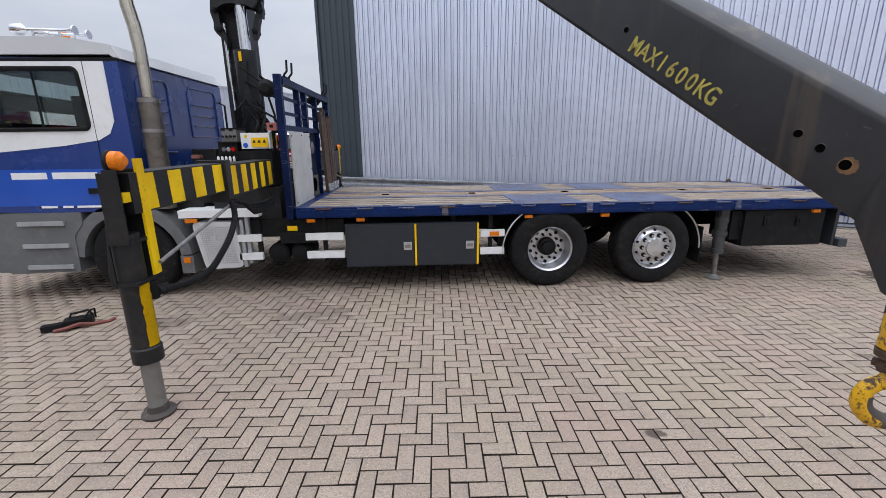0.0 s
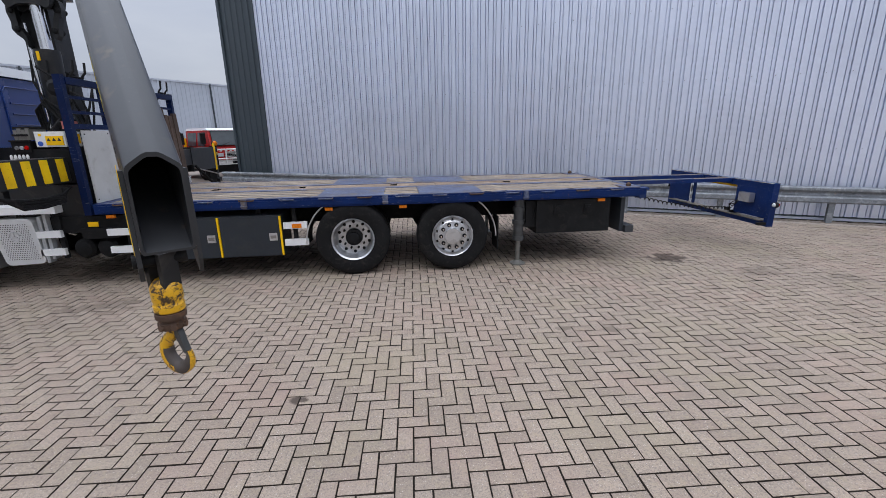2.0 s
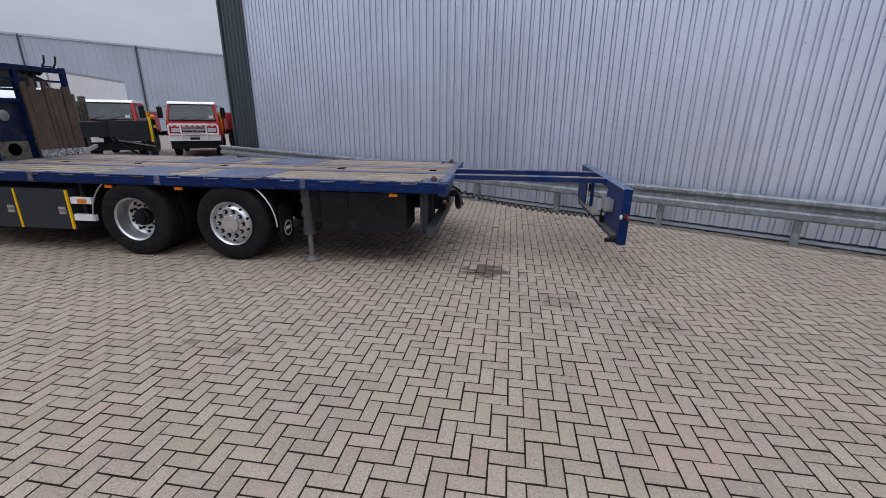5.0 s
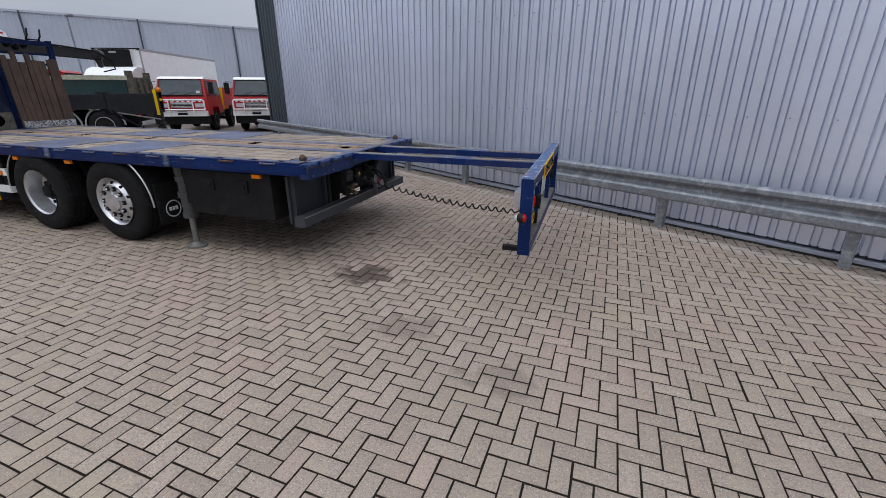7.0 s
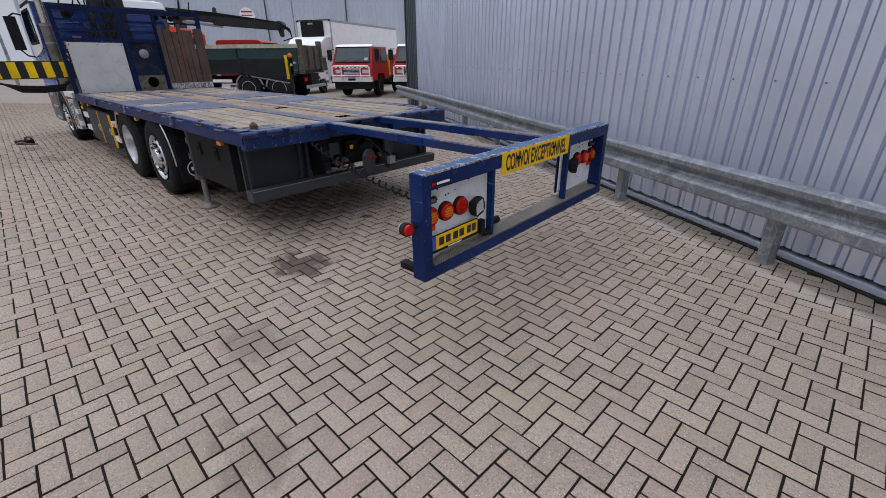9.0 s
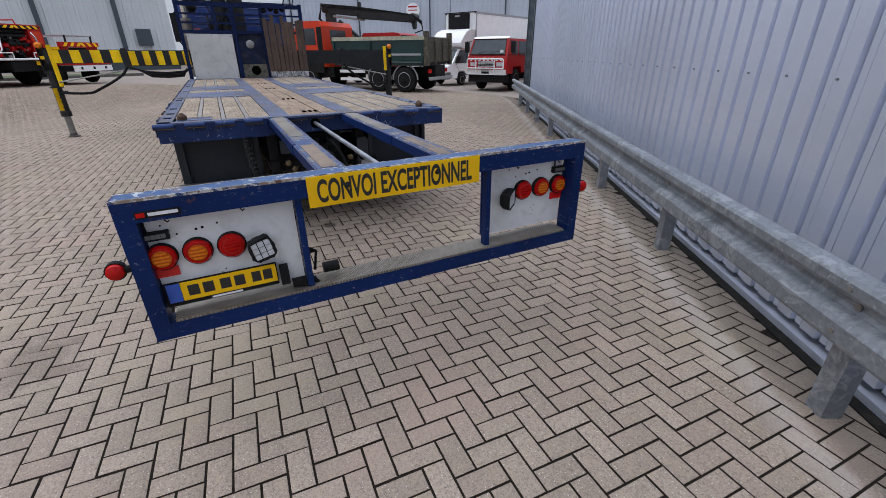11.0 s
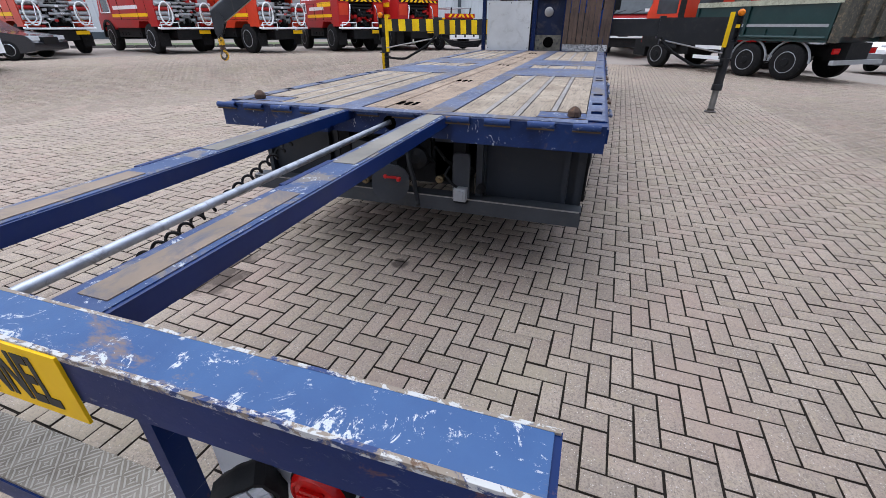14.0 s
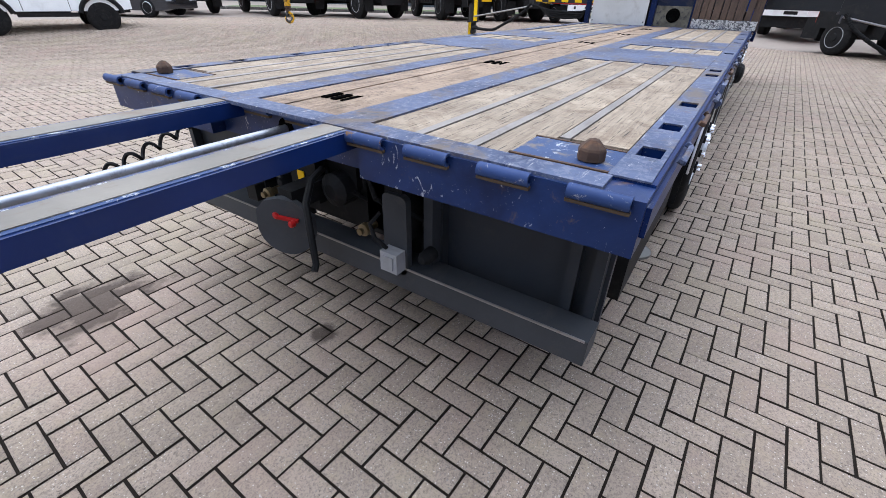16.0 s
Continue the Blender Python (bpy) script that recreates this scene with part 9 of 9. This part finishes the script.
saloon = car("car", "glossy black estate car with silver wheels", "car", M_CARBLACK, [(0, 0.35), (0.02, 0.85), (0.3, 0.98), (3.0, 0.95), (4.2, 0.78), (4.42, 0.55), (4.4, 0.3), (3.95, 0.22), (0.5, 0.22)],
             [(0.2, 0.9), (0.5, 1.38), (1.2, 1.45), (2.2, 1.42), (3.0, 0.94)], 4.42, 1.8, 0.33, (0.85, 3.55), M_ALU)
a = math.degrees(math.atan2(0.9, -0.44))
saloon.matrix_basis = pose(-2.35, -11.6, rise(-2.35, -11.6), 0, 0, a) @ Matrix.Translation((-3.55, 0.8, 0))
jeep = car("off_road_car", "white off-road car with black wheels and arches", "car", M_WHITE, [(0.1, 0.55), (0.1, 1.3), (2.3, 1.3), (3.6, 1.22), (3.75, 1.1), (3.75, 0.6), (3.2, 0.55)],
           [(0.15, 1.27), (0.2, 1.92), (2.0, 1.92), (2.35, 1.29)], 3.75, 1.55, 0.4, (0.6, 3.0), M_CHASSIS)
boxes("roof", [(0.15, 2.05, -0.74, 0.74, 1.9, 1.98)], M_CHASSIS, jeep, "black hard top", 0.03)
for s in (-1, 1):
    for x in (0.6, 3.0):
        bm = bmesh.new()
        sweep(bm, [(x + 0.5 * math.cos(radians(q)), 0.8 * s, 0.42 + 0.5 * math.sin(radians(q))) for q in range(10, 171, 16)], 0.06, 6)
        part("wheel_arch", bm, M_CHASSIS, jeep, "black flared arch", True)
    boxes("sill", [(1.15, 2.45, *sorted((0.74 * s, 0.84 * s)), 0.42, 0.52)], M_CHASSIS, jeep, "black sill step", 0.02)
    for x in (1.3, 2.3):
        boxes("door_seam", [(x, x + 0.012, *sorted((0.776 * s, 0.781 * s)), 0.56, 1.15)], M_CHASSIS, jeep, "", 0)
a = math.degrees(math.atan2(0.55, -2.4))
jeep.matrix_basis = pose(3.2, -8.1, rise(3.2, -8.1), 0, 0, a) @ Matrix.Translation((-0.6, 0.7, 0))

# low red tender beside the fire engines, its tail to the yard
tr = tagged(new("fire_tender"), "low red fire tender with yellow chevrons and a white tailboard", "fire engine")
boxes("frame", [(0, 4.5, -0.9, -0.75, 0.5, 0.66), (0, 4.5, 0.75, 0.9, 0.5, 0.66), (0, 0.12, -0.9, 0.9, 0.5, 0.66)], M_CHASSIS, tr, "dark frame", 0.01)
boxes("tailboard", [(-0.12, -0.07, -0.95, 0.95, 0.5, 0.72)], M_WHITE, tr, "white tailboard", 0.01)
for y in (-0.6, 0.0, 0.6):
    boxes("board_lamp", [(-0.13, -0.118, y - 0.05, y + 0.05, 0.57, 0.67)], M_CHASSIS, tr, "", 0)
tb = boxes("tray", [(-0.08, 4.2, -0.92, 0.92, 0.74, 0.94)], M_RED, tr, "red tray", 0.03)
for s in (-1, 1):
    boxes("locker", [(0.3, 4.2, *sorted((0.5 * s, 0.92 * s)), 0.94, 1.42)], M_RED, tb, "red side locker", 0.03)
    boxes("yellow_band", [(0.3, 4.2, *sorted((0.92 * s, 0.926 * s)), 1.28, 1.42)], M_SIGN, tb, "yellow reflective band", 0)
    for x in (0.25, 3.4):
        bm = bmesh.new()
        rod(bm, (x, 0.6 * s, 1.42), (x - 0.05, 0.62 * s, 1.86), 0.035, seg=8)
        part("rack_post", bm, M_CHASSIS, tr, "dark rack post")
bm = bmesh.new()
sweep(bm, [(0.2, -0.62, 1.84), (0.2, 0.62, 1.84), (3.35, 0.62, 1.84), (3.35, -0.62, 1.84), (0.2, -0.62, 1.84)], 0.025, 6)
part("rack", bm, M_SILVER, tr, "grey roof rack")
hd = boxes("tail_header", [(0.2, 0.34, -0.92, 0.92, 1.42, 1.6)], M_RED, tb, "red header", 0.02)
for k in range(6):
    bm = bmesh.new()
    y = -0.88 + 0.31 * k
    d = 0.12 if k < 3 else -0.12
    prism(bm, [(y, 1.44), (y + 0.14, 1.44), (y + 0.14 + d, 1.58), (y + d, 1.58)], 0, 0.192, 0.202)
    part("chevron", bm, M_SIGN, hd, "yellow reflective stripe")
for y, z in ((-0.3, 1.12), (0.05, 1.05), (0.32, 1.15)):
    bm = bmesh.new()
    lathe(bm, [(-0.1, 0.04), (-0.09, 0.15), (-0.07, 0.07), (0.07, 0.07), (0.09, 0.15), (0.1, 0.04)], (0.2, y, z), 1, 14)
    part("hose_reel", bm, M_RED, tb, "red hose reel", True)
boxes("gear_box", [(0.45, 1.2, -0.5, 0.5, 0.94, 1.4)], M_CHASSIS, tb, "dark pump gear", 0.02)
tc = lean_in(hull("cab", [(4.3, 0.6), (4.3, 1.72), (4.5, 1.8), (5.6, 1.8), (6.2, 1.2), (7.0, 1.1), (7.1, 0.5)], -0.92, 0.92, M_RED, tr, "red cab", 0.06), 1.1, 0.15)
for s in (-1, 1):
    boxes("side_window", [(4.6, 5.6, *sorted((0.86 * s, 0.875 * s)), 1.22, 1.62)], M_GLASS, tc, "", 0)
for s in (-1, 1):
    for x in (0.9, 5.9):
        road_wheel(tr, x, 0.8 * s, 0.38, 0.24, s, M_GREY)
place(tr, -14.2, 1.5, -122)


def cladded(name, label, p0, p1, height, material, pitch=0.5, depth=8.0, seams=(), base_z=0.0):
    """A far building: a ribbed front from p0 to p1, body behind, trims."""
    d = Vector((p1[0] - p0[0], p1[1] - p0[1], 0))
    length = d.length
    d.normalize()
    n = Vector((-d.y, d.x, 0))
    mid = Vector(((p0[0] + p1[0]) / 2, (p0[1] + p1[1]) / 2, 0))
    if n.dot(Vector((4, 5, 0)) - mid) < 0:
        n = -n
    b = tagged(new(name), label, "building", kind="structure")

    def along(u, v, z):
        return Vector((p0[0], p0[1], z + base_z)) + d * u + n * v
    part("cladding", ribbed_wall(0, length, 0, 0, height, pitch, 0.06, along, pitch * 0.6, pitch * 0.08), material, b, "ribbed metal cladding")
    bm = bmesh.new()
    lo = [bm.verts.new(along(u, v, 0)) for u, v in ((0, -0.05), (length, -0.05), (length, -depth), (0, -depth))]
    hi = [bm.verts.new(along(u, v, height - 0.03)) for u, v in ((0, -0.05), (length, -0.05), (length, -depth), (0, -depth))]
    bm.faces.new(hi)
    for i in range(4):
        bm.faces.new((lo[i], lo[(i + 1) % 4], hi[(i + 1) % 4], hi[i]))
    part("body", bm, material, b)

    def slab(nm, u0, u1, z0, z1, v0, v1, mt, lb=""):
        bm = bmesh.new()
        vs = [bm.verts.new(along(u, v, z)) for z in (z0, z1) for u, v in ((u0, v0), (u1, v0), (u1, v1), (u0, v1))]
        for f_ in ((3, 2, 1, 0), (4, 5, 6, 7), (0, 1, 5, 4), (1, 2, 6, 5), (2, 3, 7, 6), (3, 0, 4, 7)):
            bm.faces.new([vs[i] for i in f_])
        return part(nm, bm, mt, b, lb)
    slab("roof_trim", -0.05, length + 0.05, height - 0.12, height + 0.06, -0.2, 0.12, M_CLAD_FAR)
    for u, w in seams:
        slab("downpipe", u, u + w, 0, height, 0.06, 0.2, M_CLAD_DARK, "dark downpipe")
    return b, along, slab


far_hall, fh_at, fh_slab = cladded("far_hall", "long grey ribbed metal hall behind the parked trucks", (-16, 62), (-54.5, 10.7), 8.3, M_CLAD_FAR, 0.5, 20, tuple((5.9 + 8.6 * k, 0.12) for k in range(7)))
pale_hall, ph_at, ph_slab = cladded("pale_hall", "tall pale grey metal hall with dark downpipes", (-35, 3.7), (-22, -40), 13, M_CLAD_WHITE, 0.6, 25, ((3.4, 0.3), (8.1, 0.3), (13, 0.3), (18.5, 0.3), (25, 0.3), (32, 0.3)))
ph_slab("wall_box", 1.6, 2.6, 2.2, 3.4, 0.06, 0.35, M_CLAD_DARK, "dark wall box")
ph_slab("base_band", 0, 45, 0, 1.0, 0.06, 0.12, M_CLAD_DARK, "dark base band")
# round sign on the far hall
bm = bmesh.new()
c = fh_at(42.3, 0.3, 6.05)
nn = (fh_at(0, 1, 0) - fh_at(0, 0, 0)).normalized()
rod(bm, c, c + nn * 0.1, 0.78, seg=32)
sgn = tagged(part("round_sign", bm, M_WHITE), "round white sign with a red band on the far hall", "sign")
bm = bmesh.new()
uu = (fh_at(1, 0, 0) - fh_at(0, 0, 0)).normalized()
for z0, z1 in ((0.3, 0.46), (-0.02, 0.08), (-0.5, -0.34)):
    vs = [bm.verts.new(c + nn * 0.11 + uu * a_ + Vector((0, 0, z))) for z, ww in ((z0, 0), (z1, 0)) for a_ in (-0.55, 0.55)]
    bm.faces.new((vs[0], vs[1], vs[3], vs[2]))
part("sign_band", bm, M_RED, sgn, "red bands")
# small gabled house in the gap
hs = tagged(new("house"), "small far house with a dark gabled roof", "house")
bm = bmesh.new()
m = pose(-34.5, 17.7, -0.35, 0, 0, -15)
for sgn_, z in ((1, 0),):
    pts = [(-2.2, 0), (2.2, 0), (2.2, 2.6), (0, 4.3), (-2.2, 2.6)]
    prism(bm, pts, 0, -3.0, 3.0)
for v in bm.verts:
    v.co = m @ v.co
part("wall", bm, M_SCUFFED, hs, "grey-brown weathered walls")
bm = bmesh.new()
for s in (-1, 1):
    vs = [bm.verts.new(m @ Vector(p)) for p in ((-3.2, 2.5 * s, 2.45), (3.2, 2.5 * s, 2.45), (3.2, 0, 4.5), (-3.2, 0, 4.5), (-3.2, 2.5 * s, 2.6), (3.2, 2.5 * s, 2.6), (3.2, 0, 4.65), (-3.2, 0, 4.65))]
    for f_ in ((0, 1, 2, 3), (4, 5, 6, 7), (0, 1, 5, 4), (1, 2, 6, 5), (2, 3, 7, 6), (3, 0, 4, 7)):
        bm.faces.new([vs[i] for i in f_])
part("roof", bm, M_CLAD_DARK, hs, "dark tiled roof")
# lamp posts
for x, y, h in ((-30, 27, 7.0), (-24, 6.5, 6.0)):
    bm = bmesh.new()
    rod(bm, (x, y, 0), (x, y, h), 0.08, 0.05, seg=10)
    lp = tagged(part("street_lamp", bm, M_GALV, None, "", True), "tall grey street lamp beyond the yard", "street lamp", "street lamps")
    bm = bmesh.new()
    box(bm, x - 0.1, x + 0.6, y - 0.1, y + 0.1, h - 0.05, h + 0.08)
    soften(bm, 0.03, 2)
    part("lamp_head", bm, M_GREY, lp)
# grass verge and kerb behind the fire engines
bm = bmesh.new()
pts = [(-9.5, -19.5), (-22.5, 2.2), (-26.5, 0.6), (-13.5, -22)]
vs = [bm.verts.new((x, y, rise(x, y) + 0.06)) for x, y in pts]
bm.faces.new(vs)
bmesh.ops.subdivide_edges(bm, edges=bm.edges, cuts=10, use_grid_fill=True)
for v in bm.verts:
    v.co.z += noise.noise(v.co * 0.9) * 0.06
tagged(part("verge", bm, M_GRASS), "strip of rough grass behind the parked vehicles", "grass", kind="structure")
bm = bmesh.new()
a0, a1 = Vector((-9.3, -19.4, 0)), Vector((-22.4, 2.4, 0))
for k in range(24):
    p, q = a0.lerp(a1, k / 24 + 0.002), a0.lerp(a1, (k + 1) / 24 - 0.002)
    z = rise(p.x, p.y)
    w = Vector((-0.12, -0.07, 0))
    vs = [bm.verts.new(v) for v in (p + Vector((0, 0, z - 0.02)), q + Vector((0, 0, z - 0.02)), q + w + Vector((0, 0, z - 0.02)), p + w + Vector((0, 0, z - 0.02)),
                                    p + Vector((0, 0, z + 0.12)), q + Vector((0, 0, z + 0.12)), q + w + Vector((0, 0, z + 0.12)), p + w + Vector((0, 0, z + 0.12)))]
    for f_ in ((3, 2, 1, 0), (4, 5, 6, 7), (0, 1, 5, 4), (1, 2, 6, 5), (2, 3, 7, 6), (3, 0, 4, 7)):
        bm.faces.new([vs[i] for i in f_])
tagged(part("kerb", bm, M_KERB), "low grey concrete kerb along the grass", "kerb", kind="structure")

# ---- paving: herringbone blocks, the nearest as pieces of their own ----
PITCH, TURN_P, PO = 0.1035, radians(-2.2), (4.621, 3.089)


def paving_cells():
    """Block centres, whether each lies across, and its four outline corners, in rows of numpy arrays."""
    n = int(PAVE_R / PITCH) + 60
    i, j = np.meshgrid(np.arange(-n, n), np.arange(-n, n), indexing="ij")
    i, j = i.ravel(), j.ravel()
    k = (i + j) % 4
    keep = (k == 0) | (k == 2)
    i, j, k = i[keep], j[keep], k[keep]
    across = k == 0
    cx = i + np.where(across, 1.0, 0.5)
    cy = j - 1 + np.where(across, 0.5, 1.0)
    c, s = math.cos(TURN_P), math.sin(TURN_P)
    x = PO[0] + PITCH * (cx * c - cy * s)
    y = PO[1] + PITCH * (cx * s + cy * c)
    v = (x - WX) * WN[0] + (y - WY) * WN[1]
    ok = ((x - PAVE_C[0]) ** 2 + (y - PAVE_C[1]) ** 2 < PAVE_R ** 2) & (v > -0.22)
    return x[ok], y[ok], across[ok]


def block_shape(full):
    """Corners and faces of one block, 2 by 1 pitches less the joint, its top at z = 0."""
    g = 0.0049 if full else 0.0051
    a, b = PITCH - g, PITCH / 2 - g
    ring = lambda d, z: [(-a + d, -b + d, z), (a - d, -b + d, z), (a - d, b - d, z), (-a + d, b - d, z)]
    if full:
        vs = ring(0.0025, 0.0) + ring(0.0, -0.002) + ring(0.0, -0.03)
        fs = [(0, 1, 2, 3)] + [(q, 4 + q, 4 + (q + 1) % 4, (q + 1) % 4)[::-1] for q in range(4)]
        fs = [(0, 1, 2, 3)] + [(4 + q, 4 + (q + 1) % 4, (q + 1) % 4, q) for q in range(4)] + [(8 + q, 8 + (q + 1) % 4, 4 + (q + 1) % 4, 4 + q) for q in range(4)]
    else:
        vs = ring(0.001, 0.0) + ring(0.0, -0.03)
        fs = [(0, 1, 2, 3)] + [(4 + q, 4 + (q + 1) % 4, (q + 1) % 4, q) for q in range(4)]
    return np.array(vs), np.array(fs)


def side_faces(full):
    """Which faces of a block lie in the joint and carry its dirt."""
    return np.array([0] * 5 + [1] * 4 if full else [0] * 5)


def joined_blocks(name, x, y, across, full, seed):
    r = np.random.RandomState(seed)
    vs, fs = block_shape(full)
    n = len(x)
    ang = np.where(across, 0.0, math.pi / 2) + TURN_P + r.normal(0, 0.006, n)
    tx, ty = r.normal(0, 0.006, n), r.normal(0, 0.006, n)
    dz = r.normal(0, 0.0012, n) + np.array([rise(a, b) for a, b in zip(x, y)])
    c, s = np.cos(ang)[:, None], np.sin(ang)[:, None]
    lx, ly, lz = vs[:, 0][None], vs[:, 1][None], vs[:, 2][None]
    co = np.empty((n, len(vs), 3))
    co[:, :, 0] = x[:, None] + lx * c - ly * s + r.normal(0, 0.0006, n)[:, None]
    co[:, :, 1] = y[:, None] + lx * s + ly * c + r.normal(0, 0.0006, n)[:, None]
    co[:, :, 2] = lz + dz[:, None] + lx * tx[:, None] + ly * ty[:, None]
    idx = (fs[None] + (np.arange(n) * len(vs))[:, None, None]).reshape(-1, 4)
    me = bpy.data.meshes.new(name)
    me.vertices.add(n * len(vs))
    me.vertices.foreach_set("co", co.ravel())
    me.loops.add(idx.size)
    me.loops.foreach_set("vertex_index", idx.ravel())
    me.polygons.add(len(idx))
    me.polygons.foreach_set("loop_start", np.arange(0, idx.size, 4))
    me.update(calc_edges=True)
    me.materials.append(M_PAVER)
    me.materials.append(M_JOINT)
    me.polygons.foreach_set("material_index", np.tile(side_faces(full), n))
    ob = new(name, me)
    ob.parent = ground
    ob["kind"] = "stuff"
    ob["label"] = "brown-grey concrete blocks laid in herringbone"
    return ob


def lay_paving():
    x, y, across = paving_cells()
    own = (x > 8.2) & (x < 10.15) & (y > 5.9) & (y < 8.55)
    flat = np.array([bed(a, b) < 0.01 for a, b in zip(x, y)])
    near = (x > -4) & (x < 13.5) & (y > -1.5) & (y < 11.5) & flat & ~own
    far = ~near & ~own
    joined_blocks("paving_near", x[near], y[near], across[near], True, 3)
    joined_blocks("paving_far", x[far], y[far], across[far], False, 5)
    vs, fs = block_shape(True)
    me = bpy.data.meshes.new("paving_block")
    me.from_pydata([tuple(v) for v in vs], [], [tuple(int(q) for q in f) for f in fs])
    me.materials.append(M_PAVER)
    me.materials.append(M_JOINT)
    me.polygons.foreach_set("material_index", side_faces(True))
    r = random.Random(9)
    for a, b, h in zip(x[own], y[own], across[own]):
        ob = new("paving_block", me)
        ob.parent = ground
        ob.matrix_basis = Matrix.Translation((a, b, r.gauss(0, 0.0012))) @ Euler((r.gauss(0, 0.006), r.gauss(0, 0.006), TURN_P + (0 if h else math.pi / 2) + r.gauss(0, 0.006))).to_matrix().to_4x4()


lay_paving()
